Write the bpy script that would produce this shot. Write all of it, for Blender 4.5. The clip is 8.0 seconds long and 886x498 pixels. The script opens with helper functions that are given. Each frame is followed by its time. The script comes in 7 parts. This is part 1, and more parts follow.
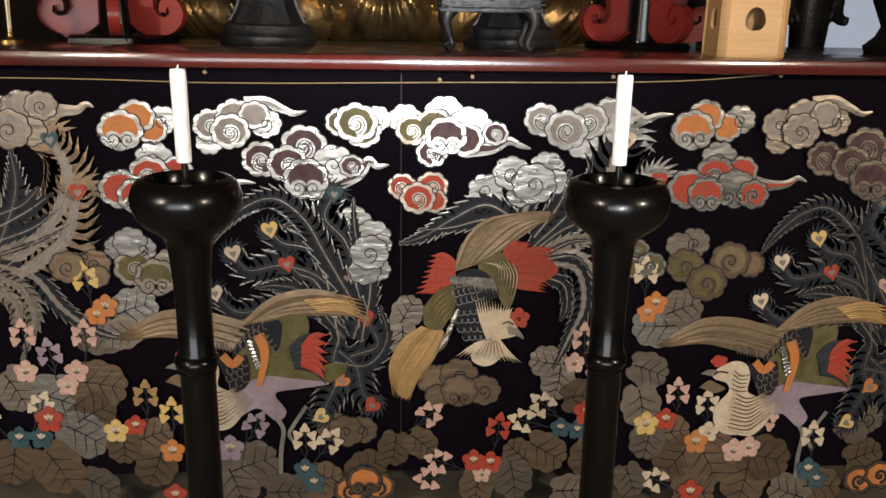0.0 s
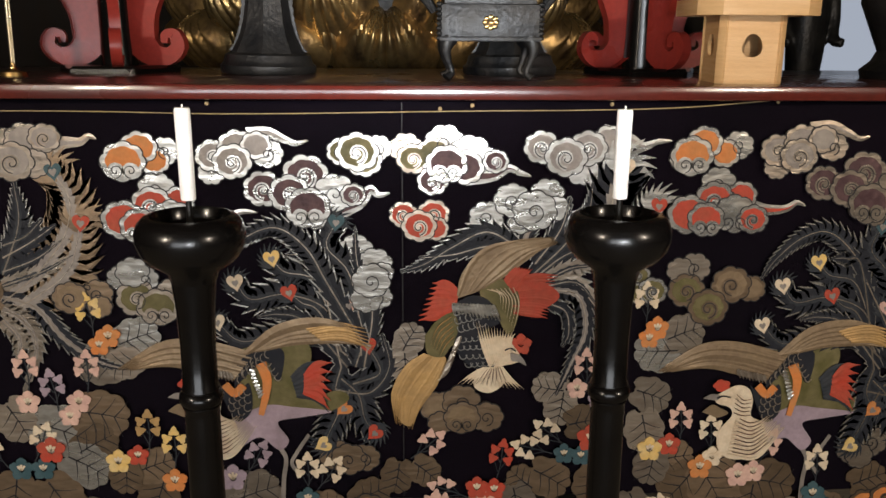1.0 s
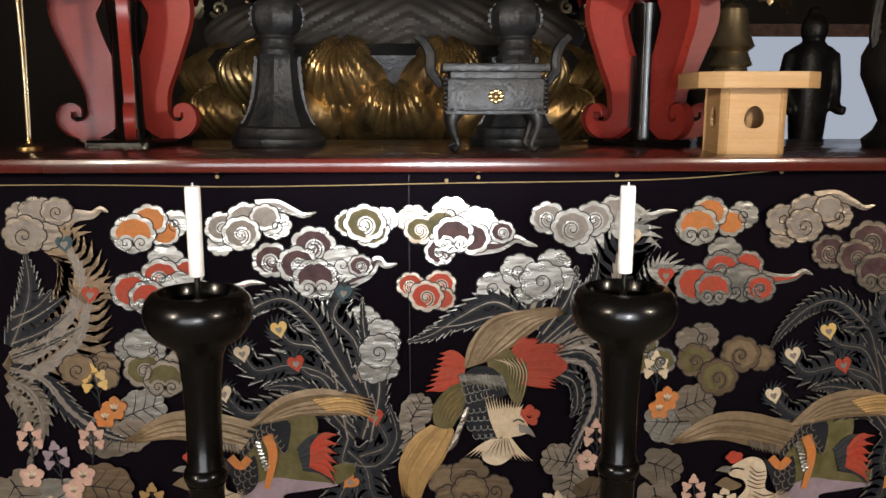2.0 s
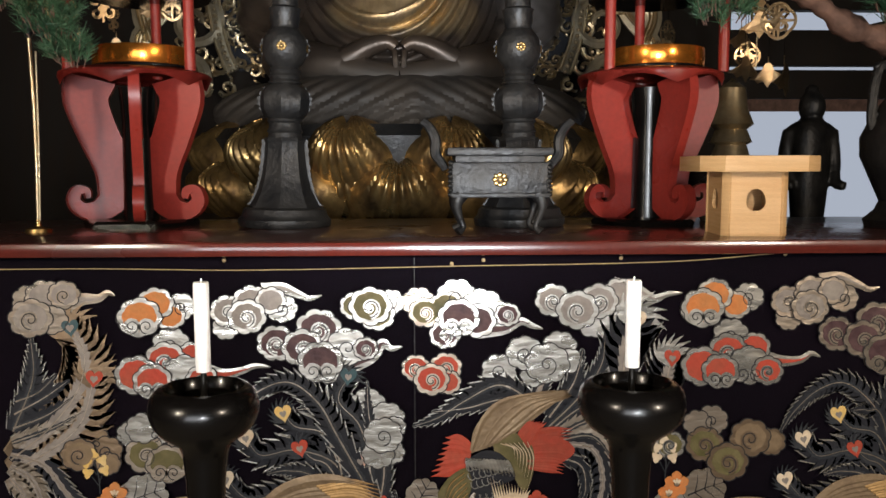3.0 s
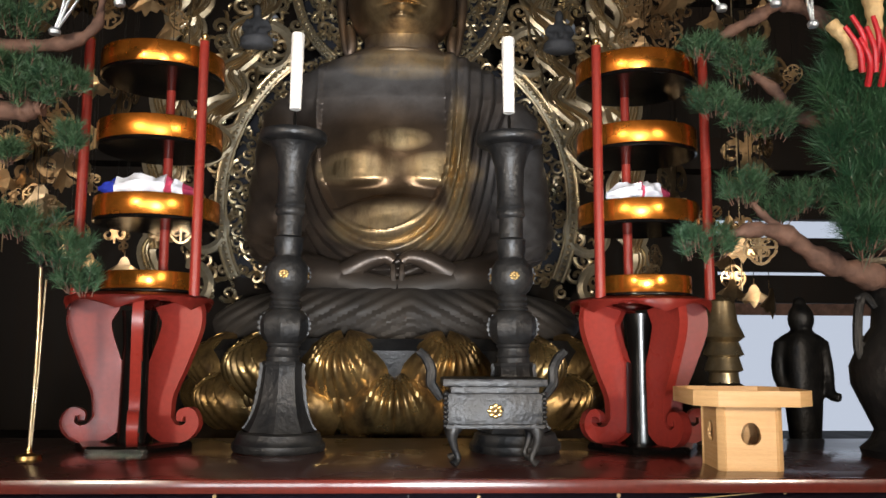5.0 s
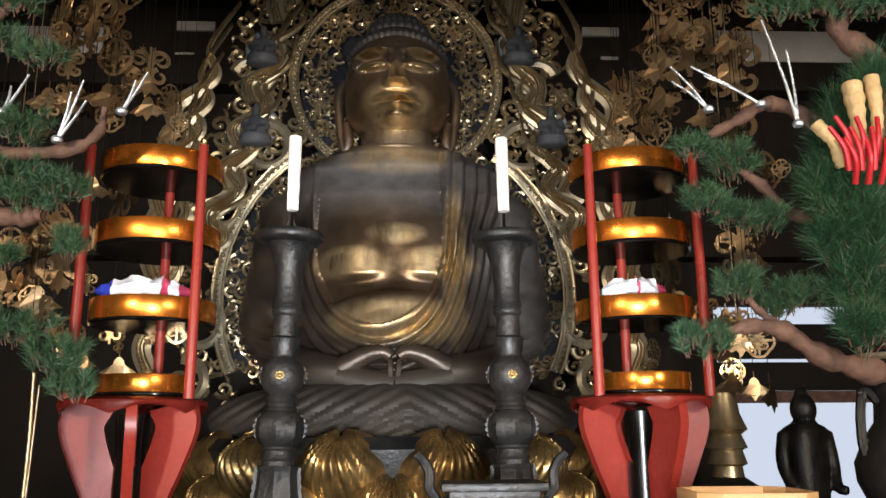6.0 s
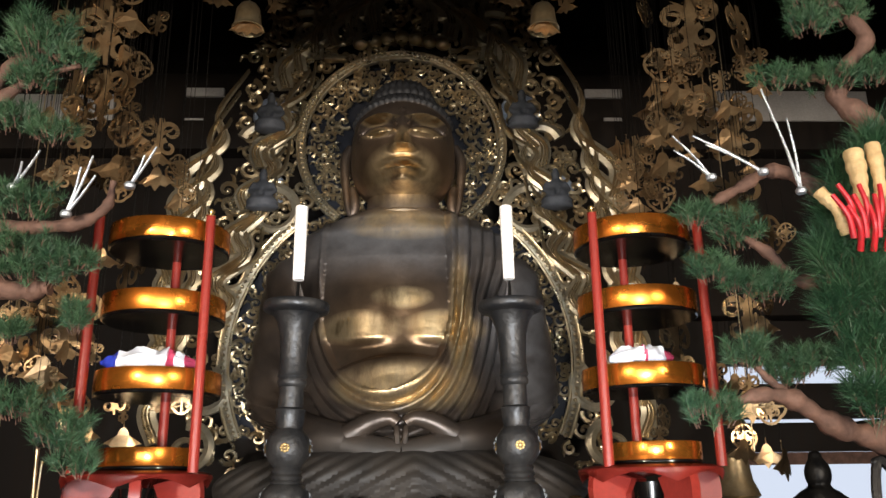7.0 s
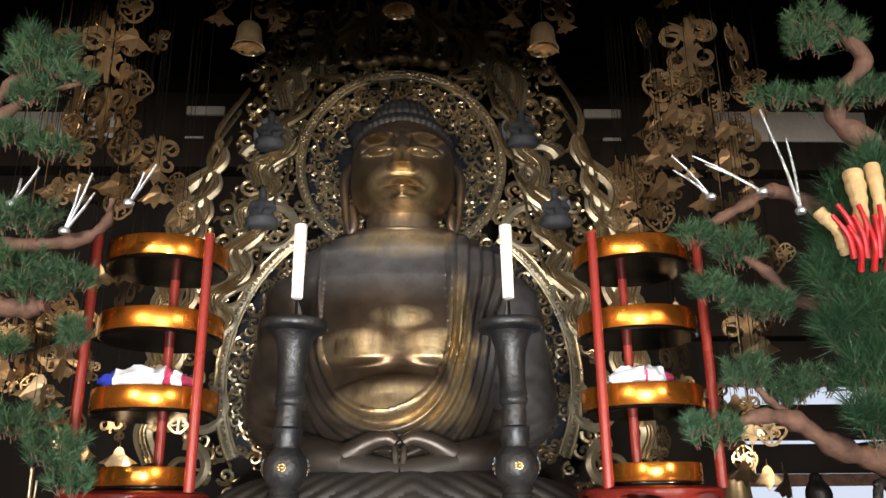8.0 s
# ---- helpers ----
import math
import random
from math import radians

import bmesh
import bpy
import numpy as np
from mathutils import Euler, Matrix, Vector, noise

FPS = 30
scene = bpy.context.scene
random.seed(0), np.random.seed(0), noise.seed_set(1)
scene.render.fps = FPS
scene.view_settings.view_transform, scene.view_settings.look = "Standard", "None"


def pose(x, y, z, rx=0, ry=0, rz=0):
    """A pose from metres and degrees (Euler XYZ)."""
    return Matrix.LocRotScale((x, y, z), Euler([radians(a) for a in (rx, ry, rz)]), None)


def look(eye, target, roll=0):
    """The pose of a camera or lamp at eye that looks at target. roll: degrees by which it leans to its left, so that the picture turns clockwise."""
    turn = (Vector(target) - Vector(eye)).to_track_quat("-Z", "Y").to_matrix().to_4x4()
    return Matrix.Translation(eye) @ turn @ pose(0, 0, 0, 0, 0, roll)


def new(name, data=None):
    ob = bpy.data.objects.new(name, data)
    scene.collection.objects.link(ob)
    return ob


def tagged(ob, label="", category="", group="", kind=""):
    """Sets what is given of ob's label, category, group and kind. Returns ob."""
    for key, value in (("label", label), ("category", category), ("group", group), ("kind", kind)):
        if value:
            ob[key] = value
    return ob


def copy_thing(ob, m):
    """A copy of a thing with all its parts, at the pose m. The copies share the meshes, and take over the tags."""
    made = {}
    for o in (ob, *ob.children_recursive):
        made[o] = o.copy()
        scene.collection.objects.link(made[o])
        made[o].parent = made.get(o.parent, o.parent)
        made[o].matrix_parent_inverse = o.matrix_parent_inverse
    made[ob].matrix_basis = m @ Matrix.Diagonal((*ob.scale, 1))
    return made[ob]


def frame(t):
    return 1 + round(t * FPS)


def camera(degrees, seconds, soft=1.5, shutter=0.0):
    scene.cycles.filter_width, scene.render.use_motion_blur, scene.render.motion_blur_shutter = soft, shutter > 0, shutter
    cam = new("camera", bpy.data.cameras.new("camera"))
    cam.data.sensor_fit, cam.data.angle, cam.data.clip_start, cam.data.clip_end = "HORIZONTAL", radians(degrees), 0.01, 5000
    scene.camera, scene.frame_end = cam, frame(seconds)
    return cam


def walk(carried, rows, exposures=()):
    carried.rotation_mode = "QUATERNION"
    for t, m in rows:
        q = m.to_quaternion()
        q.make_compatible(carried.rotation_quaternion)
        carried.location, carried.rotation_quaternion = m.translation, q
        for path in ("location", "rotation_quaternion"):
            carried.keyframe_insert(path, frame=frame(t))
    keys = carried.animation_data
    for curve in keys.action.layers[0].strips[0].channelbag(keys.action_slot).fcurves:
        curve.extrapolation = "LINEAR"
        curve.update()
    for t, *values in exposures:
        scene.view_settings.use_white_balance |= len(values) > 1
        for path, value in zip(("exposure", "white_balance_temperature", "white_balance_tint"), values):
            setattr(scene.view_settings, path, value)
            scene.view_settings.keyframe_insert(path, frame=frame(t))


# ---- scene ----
cam = camera(56.9, 8.0)
PATH = [
    (0, (-0.094, 0.008, 1.152), (0.005, 1.925, 0.593), 0.9),
    (0.5, (-0.097, 0.007, 1.155), (0.006, 1.929, 0.613), 0.8),
    (1, (-0.098, 0.008, 1.172), (0.002, 1.938, 0.656), 0.4),
    (1.5, (-0.095, 0.005, 1.178), (-0.007, 1.953, 0.733), 0.2),
    (3, (-0.099, 0.005, 1.220), (-0.026, 1.994, 1.018), -0.1),
    (3.5, (-0.103, 0.003, 1.240), (-0.028, 1.998, 1.127), 0.4),
    (4, (-0.102, -0.007, 1.265), (-0.037, 1.992, 1.263), 0.6),
    (4.5, (-0.097, -0.019, 1.298), (-0.035, 1.977, 1.412), 0.7),
    (5, (-0.100, -0.026, 1.325), (-0.018, 1.958, 1.569), 0.3),
    (6.5, (-0.098, -0.041, 1.379), (-0.016, 1.888, 1.899), -0.7),
    (7, (-0.095, -0.046, 1.395), (-0.024, 1.868, 1.973), -0.8),
    (7.5, (-0.090, -0.042, 1.396), (-0.024, 1.861, 2.008), -0.8),
    (8, (-0.095, -0.041, 1.396), (-0.022, 1.858, 2.018), -0.6),
]
walk(cam, [(t, look(eye, target, roll)) for t, eye, target, roll in PATH], ((0, -0.55), (3, -0.42), (4.5, -0.16), (6.5, 0.34), (8, 0.4)))


# ---- light ----
def lamp(name, kind, m, energy, colour, size, size_y=None):
    data = bpy.data.lights.new(name, kind)
    data.energy, data.color = energy, colour
    if kind == "AREA":
        data.shape, data.size, data.size_y = "RECTANGLE", size, size_y or size
    ob = new(name, data)
    ob.matrix_world = m
    return ob


world = bpy.data.worlds.new("dim_hall")
scene.world = world
world.use_nodes = True
sky = world.node_tree.nodes.new("ShaderNodeTexSky")
sky.sky_type, sky.sun_disc = "NISHITA", False
sky.sun_elevation, sky.sun_rotation = radians(40), radians(180)
world.node_tree.links.new(sky.outputs[0], world.node_tree.nodes["Background"].inputs[0])
world.node_tree.nodes["Background"].inputs[1].default_value = 0.012

lamp("door_daylight", "AREA", look((-0.55, -3.55, 1.0), (-0.1, 2.5, 1.3)), 152, (0.93, 0.96, 1.0), 3.4, 1.3)
# Unseen fill spot, added low in front to brighten the statue.
spot = lamp("altar_spot", "SPOT", look((0.05, -0.7, 1.1), (-0.16, 3.3, 1.82)), 560, (0.92, 0.96, 1.0), 0)
spot.data.spot_size, spot.data.spot_blend, spot.data.shadow_soft_size = radians(37), 0.95, 0.2
lamp("hall_lamp", "AREA", look((-1.9, -0.9, 1.75), (-0.95, 2.4, 2.6)), 72, (1.0, 0.85, 0.68), 0.22)
lamp("hall_lamp", "AREA", look((1.9, -0.9, 1.75), (0.95, 2.4, 2.6)), 72, (1.0, 0.85, 0.68), 0.22)


# ---- materials ----
def material(name, base, rough=0.5, metal=0.0, second=None, scale=8.0, blend=0.5, bump=0.15, fine=90.0, stretch=(1, 1, 1), coat=0.0, spread=0.12, spec=0.5, per_piece=0.0, deep=0.004):
    m = bpy.data.materials.new(name)
    m.use_nodes = True
    t = m.node_tree
    n, link = t.nodes, t.links.new
    p = n["Principled BSDF"]
    p.inputs["Metallic"].default_value = metal
    p.inputs["Coat Weight"].default_value = coat
    p.inputs["Specular IOR Level"].default_value = spec
    p.inputs["Coat Roughness"].default_value = 0.08
    co = n.new("ShaderNodeTexCoord")
    mp = n.new("ShaderNodeMapping")
    mp.inputs["Scale"].default_value = stretch
    link(co.outputs["Object"], mp.inputs[0])
    big = n.new("ShaderNodeTexNoise")
    big.inputs["Scale"].default_value, big.inputs["Detail"].default_value = scale, 5
    link(mp.outputs[0], big.inputs[0])
    small = n.new("ShaderNodeTexNoise")
    small.inputs["Scale"].default_value, small.inputs["Detail"].default_value = fine, 4
    link(mp.outputs[0], small.inputs[0])
    ramp = n.new("ShaderNodeValToRGB")
    ramp.color_ramp.elements[0].position, ramp.color_ramp.elements[1].position = 0.5 - 0.2 * (1 - blend) - 0.08, 0.5 + 0.25
    second = second or tuple(c * 0.72 for c in base)
    ramp.color_ramp.elements[0].color, ramp.color_ramp.elements[1].color = (*base, 1), (*second, 1)
    link(big.outputs[0], ramp.inputs[0])
    hsv = n.new("ShaderNodeHueSaturation")
    link(ramp.outputs[0], hsv.inputs["Color"])
    value = n.new("ShaderNodeMapRange")
    value.inputs[1].default_value, value.inputs[2].default_value = 0.25, 0.75
    value.inputs[3].default_value, value.inputs[4].default_value = 1 - spread, 1 + spread
    link(small.outputs[0], value.inputs[0])
    last = value.outputs[0]
    if per_piece:
        info = n.new("ShaderNodeObjectInfo")
        own = n.new("ShaderNodeMapRange")
        own.inputs[3].default_value, own.inputs[4].default_value = 1 - per_piece, 1 + per_piece
        link(info.outputs["Random"], own.inputs[0])
        times = n.new("ShaderNodeMath")
        times.operation = "MULTIPLY"
        link(last, times.inputs[0]), link(own.outputs[0], times.inputs[1])
        last = times.outputs[0]
    link(last, hsv.inputs["Value"])
    link(hsv.outputs[0], p.inputs["Base Color"])
    r = n.new("ShaderNodeMapRange")
    r.inputs[1].default_value, r.inputs[2].default_value = 0.3, 0.7
    r.inputs[3].default_value, r.inputs[4].default_value = max(0.03, rough - 0.1), min(1, rough + 0.1)
    link(big.outputs[0], r.inputs[0]), link(r.outputs[0], p.inputs["Roughness"])
    if bump:
        b = n.new("ShaderNodeBump")
        b.inputs["Strength"].default_value, b.inputs["Distance"].default_value = bump, deep
        link(small.outputs[0], b.inputs["Height"]), link(b.outputs[0], p.inputs["Normal"])
    return m


M = dict(
    tatami=material("tatami", (0.2, 0.17, 0.12), 0.8, stretch=(1, 30, 1), bump=0.3),
    dark_wood=material("dark_wood", (0.009, 0.0065, 0.005), 0.7, spec=0.2, second=(0.016, 0.011, 0.008), stretch=(6, 1, 1), scale=3),
    plaster=material("plaster", (0.4, 0.38, 0.36), 0.9, scale=2),
    red_brown=material("red_brown_lacquer", (0.115, 0.018, 0.012), 0.22, second=(0.06, 0.012, 0.009), coat=0.6, bump=0.04, scale=4),
    tabletop=material("table_lacquer", (0.07, 0.022, 0.016), 0.28, second=(0.04, 0.014, 0.012), coat=0.4, bump=0.04, scale=3),
    black=material("black_lacquer", (0.003, 0.0027, 0.0025), 0.2, second=(0.005, 0.004, 0.0035), spec=0.3, coat=0.1, bump=0.02, scale=5, fine=40),
    wax=material("candle_wax", (0.88, 0.85, 0.8), 0.45, bump=0.05, scale=20, second=(0.78, 0.72, 0.66)),
    wick=material("dark_iron", (0.02, 0.018, 0.016), 0.4, metal=0.8),
    cloth=material("dark_cloth", (0.006, 0.0036, 0.0078), 0.85, spec=0.12, second=(0.011, 0.0065, 0.0125), scale=3, bump=0.25, fine=500, spread=0.3),
    cord=material("gold_cord", (0.45, 0.32, 0.16), 0.5, bump=0.2, fine=400),
    silver=material("silver_leaf", (0.66, 0.64, 0.59), 0.3, metal=0.9, deep=0.0055, second=(0.3, 0.27, 0.23), scale=16, stretch=(1, 1, 2.4), bump=0.3, fine=30, per_piece=0.18),
    pewter=material("tarnished_leaf", (0.5, 0.43, 0.35), 0.33, metal=0.85, deep=0.0055, second=(0.25, 0.19, 0.14), scale=12, stretch=(1, 1, 2.4), bump=0.3, fine=30, per_piece=0.3),
    bronze_leaf=material("brown_leaf", (0.32, 0.225, 0.145), 0.38, metal=0.75, deep=0.0055, second=(0.16, 0.11, 0.065), scale=12, stretch=(1, 1, 2.4), bump=0.3, fine=30, per_piece=0.3),
    ink=material("dark_thread", (0.012, 0.009, 0.01), 0.6, bump=0.1),
    grey_silk=material("grey_silk", (0.2, 0.17, 0.15), 0.5, metal=0.3, second=(0.3, 0.26, 0.22), scale=30, bump=0.3),
    plum_silk=material("plum_silk", (0.05, 0.022, 0.025), 0.55, spec=0.25, second=(0.11, 0.06, 0.058), scale=40, bump=0.3),
    olive_silk=material("olive_silk", (0.085, 0.075, 0.024), 0.55, spec=0.25, second=(0.16, 0.13, 0.06), scale=30, bump=0.3),
    orange_silk=material("orange_silk", (0.56, 0.18, 0.045), 0.6, spec=0.25, second=(0.46, 0.2, 0.07), scale=30, bump=0.3),
    red_silk=material("red_silk", (0.42, 0.05, 0.026), 0.6, spec=0.25, second=(0.34, 0.07, 0.04), scale=30, bump=0.3),
    pink_silk=material("pink_silk", (0.62, 0.4, 0.31), 0.65, spec=0.25, second=(0.5, 0.3, 0.25), scale=30, bump=0.3),
    mauve_silk=material("mauve_silk", (0.36, 0.27, 0.31), 0.65, spec=0.25, second=(0.2, 0.15, 0.17), scale=10, bump=0.3),
    yellow_silk=material("yellow_silk", (0.66, 0.42, 0.12), 0.6, spec=0.25, second=(0.6, 0.45, 0.22), scale=30, bump=0.3),
    cream_silk=material("cream_silk", (0.66, 0.55, 0.4), 0.6, spec=0.25, second=(0.56, 0.42, 0.28), scale=30, bump=0.3),
    tan_silk=material("tan_silk", (0.27, 0.19, 0.11), 0.45, metal=0.45, second=(0.18, 0.12, 0.07), scale=20, bump=0.35),
    gold_silk=material("gold_silk", (0.5, 0.3, 0.11), 0.5, metal=0.4, second=(0.36, 0.22, 0.09), scale=20, bump=0.35),
    navy_silk=material("blue_black_silk", (0.012, 0.013, 0.018), 0.6, spec=0.2, second=(0.022, 0.022, 0.026), scale=30, bump=0.3),
    slate_silk=material("slate_silk", (0.02, 0.024, 0.03), 0.55, spec=0.25, second=(0.04, 0.04, 0.042), scale=30, bump=0.3),
    teal_silk=material("teal_silk", (0.035, 0.075, 0.085), 0.55, spec=0.25, second=(0.06, 0.1, 0.11), scale=30, bump=0.3),
    red_lacquer=material("vermilion_lacquer", (0.235, 0.025, 0.017), 0.33, second=(0.19, 0.02, 0.014), spec=0.3, coat=0.0, bump=0.03, scale=6),
    gold_rim=material("gold_lacquer", (0.74, 0.25, 0.035), 0.24, metal=0.9, second=(0.56, 0.16, 0.02), scale=6, bump=0.03),
    brass=material("brass", (0.6, 0.42, 0.18), 0.3, metal=1.0, second=(0.4, 0.26, 0.1), scale=14, bump=0.1),
    old_gilt=material("old_gilt", (0.54, 0.46, 0.31), 0.32, metal=0.85, second=(0.34, 0.23, 0.11), scale=10, bump=0.25, fine=60, per_piece=0.15),
    plate_gilt=material("thin_gilt_plate", (0.56, 0.4, 0.22), 0.3, metal=0.85, second=(0.26, 0.15, 0.07), scale=10, bump=0.25, fine=60, per_piece=0.35),
    dull_gilt=material("dull_gilt_wood", (0.52, 0.45, 0.32), 0.36, metal=0.65, second=(0.22, 0.18, 0.12), scale=7, bump=0.3, fine=50),
    lotus_gilt=material("lotus_gilt", (0.45, 0.29, 0.11), 0.32, metal=0.85, second=(0.06, 0.036, 0.02), scale=14, bump=0.3, fine=60),
    bronze=material("dark_bronze", (0.012, 0.0125, 0.014), 0.45, metal=0.5, second=(0.034, 0.031, 0.028), scale=14, bump=0.6, fine=70),
    grey_stone=material("painted_grey_wood", (0.04, 0.043, 0.048), 0.65, second=(0.1, 0.105, 0.12), scale=9, bump=0.3),
    pale_disc=material("pale_blue_grey_paint", (0.3, 0.33, 0.38), 0.6, second=(0.2, 0.22, 0.26), scale=9, bump=0.2),
    hinoki=material("plain_cypress", (0.68, 0.42, 0.19), 0.5, second=(0.6, 0.35, 0.15), stretch=(1, 1, 14), scale=10, bump=0.08, spread=0.08),
    needle=material("pine_needles", (0.026, 0.075, 0.037), 0.55, second=(0.06, 0.125, 0.055), scale=12, bump=0, spread=0.3),
    needle_deep=material("long_pine_needles", (0.016, 0.062, 0.032), 0.5, second=(0.042, 0.11, 0.043), scale=9, bump=0, spread=0.3),
    bark=material("pine_bark", (0.16, 0.085, 0.06), 0.8, second=(0.075, 0.042, 0.032), scale=25, bump=0.8, fine=60),
    tinsel=material("silver_tinsel", (0.5, 0.54, 0.58), 0.3, metal=0.7, bump=0.6, fine=200, second=(0.5, 0.54, 0.6)),
    gilt_bark=material("pale_gilded_wood", (0.68, 0.5, 0.26), 0.55, second=(0.5, 0.33, 0.15), scale=30, bump=0.7),
    red_twig=material("red_twig", (0.55, 0.02, 0.03), 0.4, bump=0.3, scale=30),
    white_wrap=material("white_wrapper", (0.75, 0.76, 0.8), 0.18, bump=0.25, fine=30, second=(0.6, 0.62, 0.7)),
    blue_wrap=material("blue_wrapper", (0.03, 0.05, 0.4), 0.2, bump=0.2, fine=30),
    red_wrap=material("red_wrapper", (0.5, 0.06, 0.12), 0.2, bump=0.2, fine=30),
)


# ---- shapes ----
def part(name, bm, mat, parent=None, label="", smooth=True):
    me = bpy.data.meshes.new(name)
    bm.normal_update()
    bm.to_mesh(me)
    bm.free()
    me.materials.append(M[mat] if isinstance(mat, str) else mat)
    if smooth:
        me.shade_smooth()
        me.set_sharp_from_angle(angle=radians(38))
    ob = new(name, me)
    ob.parent = parent
    if label:
        ob["label"] = label
    return ob


def thing(name, place, label, category, group="", kind="", turn=0):
    ob = new(name)
    ob.empty_display_size = 0.05
    ob.matrix_basis = pose(*place, 0, 0, turn)
    return tagged(ob, label, category, group, kind)


def lathe(profile, seg=32, bm=None, at=(0, 0, 0), squash=1.0):
    bm = bm or bmesh.new()
    rings = []
    for r, z in profile:
        if r < 1e-5:
            rings.append([bm.verts.new((at[0], at[1], at[2] + z))])
        else:
            rings.append([bm.verts.new((at[0] + r * math.cos(a), at[1] + squash * r * math.sin(a), at[2] + z)) for a in (2 * math.pi * i / seg for i in range(seg))])
    for lo, hi in zip(rings, rings[1:]):
        for i in range(seg):
            j = (i + 1) % seg
            if len(lo) == 1 and len(hi) > 1:
                bm.faces.new((lo[0], hi[j], hi[i]))
            elif len(hi) == 1 and len(lo) > 1:
                bm.faces.new((lo[i], lo[j], hi[0]))
            elif len(lo) > 1:
                bm.faces.new((lo[i], lo[j], hi[j], hi[i]))
    return bm


def box(size, at=(0, 0, 0), bm=None, bevel=0.0, turn=None):
    bm = bm or bmesh.new()
    m = Matrix.Translation(at) @ (turn or Matrix()) @ Matrix.Diagonal((*size, 1))
    made = bmesh.ops.create_cube(bm, size=1, matrix=m)
    if bevel:
        edges = list({e for v in made["verts"] for e in v.link_edges})
        bmesh.ops.bevel(bm, geom=edges, offset=bevel, segments=2, affect="EDGES", profile=0.6)
    return bm


def ball(radii, at=(0, 0, 0), bm=None, seg=20, rings=12, turn=None):
    bm = bm or bmesh.new()
    m = Matrix.Translation(at) @ (turn or Matrix()) @ Matrix.Diagonal((*radii, 1))
    bmesh.ops.create_uvsphere(bm, u_segments=seg, v_segments=rings, radius=1, matrix=m)
    return bm


def spline(points, n):
    """Points along a Catmull-Rom curve through the given ones."""
    p = [Vector(q) for q in points]
    p = [2 * p[0] - p[1], *p, 2 * p[-1] - p[-2]]
    out = []
    for i in range(n + 1):
        s = i / n * (len(p) - 3)
        k = min(int(s), len(p) - 4)
        u = s - k
        a, b, c, d = p[k:k + 4]
        out.append(0.5 * (2 * b + (c - a) * u + (2 * a - 5 * b + 4 * c - d) * u * u + (3 * b - a - 3 * c + d) * u ** 3))
    return out


def tube(points, radius, bm=None, seg=8, n=0, flat=1.0):
    """A round rod through points; radius is a number, a pair (start, end) or a function of 0..1."""
    bm = bm or bmesh.new()
    pts = spline(points, n) if n else [Vector(q) for q in points]
    if callable(radius):
        rad = radius
    elif isinstance(radius, tuple):
        rad = lambda s: radius[0] + (radius[1] - radius[0]) * s
    else:
        rad = lambda s: radius
    rings, side = [], None
    for i, p in enumerate(pts):
        d = (pts[min(i + 1, len(pts) - 1)] - pts[max(i - 1, 0)]).normalized()
        side = (d.orthogonal() if side is None else side - d * side.dot(d)).normalized()
        up = d.cross(side)
        r = rad(i / (len(pts) - 1))
        rings.append([bm.verts.new(p + r * (math.cos(a) * side + flat * math.sin(a) * up)) for a in (2 * math.pi * k / seg for k in range(seg))])
    for lo, hi in zip(rings, rings[1:]):
        for k in range(seg):
            bm.faces.new((lo[k], lo[(k + 1) % seg], hi[(k + 1) % seg], hi[k]))
    bm.faces.new(rings[0][::-1]), bm.faces.new(rings[-1])
    return bm


def plate(outline, y, thick, bm=None):
    """A flat piece of the outline (x, z), its face at y - thick, towards -y."""
    bm = bm or bmesh.new()
    area = sum(a[0] * b[1] - b[0] * a[1] for a, b in zip(outline, outline[1:] + outline[:1]))
    if area < 0:
        outline = outline[::-1]
    front = [bm.verts.new((p[0], y - thick, p[1])) for p in outline]
    back = [bm.verts.new((p[0], y, p[1])) for p in outline]
    bm.faces.new(front)
    k = len(front)
    for i in range(k):
        bm.faces.new((front[i], back[i], back[(i + 1) % k], front[(i + 1) % k]))
    return bm


def ribbon(points, width, y, thick, bm=None, n=0, barbs=0.0, crown=0.0):
    """A flat band along points (x, z). width: number or function of 0..1. barbs: depth of its saw-toothed edge. crown: how far its middle line stands out."""
    bm = bm or bmesh.new()
    pts = spline([(p[0], 0, p[1]) for p in points], n) if n else [Vector((p[0], 0, p[1])) for p in points]
    w = width if callable(width) else (lambda s: width)
    rows = []
    for i, p in enumerate(pts):
        s = i / (len(pts) - 1)
        d = (pts[min(i + 1, len(pts) - 1)] - pts[max(i - 1, 0)]).normalized()
        side = Vector((-d.z, 0, d.x))
        h = max(w(s), 0.0003) * (1 + (barbs if i % 2 else 0)) / 2
        lean = d * (h * barbs * 1.5 if i % 2 else 0)
        rows.append([bm.verts.new(q + Vector((0, y - thick, 0))) for q in (p + side * h + lean, p - Vector((0, crown, 0)), p - side * h + lean)])
        rows[-1] += [bm.verts.new(rows[-1][0].co + Vector((0, thick, 0))), bm.verts.new(rows[-1][2].co + Vector((0, thick, 0)))]
    for a, b in zip(rows, rows[1:]):
        bm.faces.new((a[0], a[1], b[1], b[0])), bm.faces.new((a[1], a[2], b[2], b[1]))
        bm.faces.new((a[3], a[0], b[0], b[3])), bm.faces.new((a[2], a[4], b[4], b[2]))
    for e, flip in ((rows[0], 1), (rows[-1], -1)):
        bm.faces.new((e[0], e[3], e[4], e[2], e[1])[::flip])
    return bm


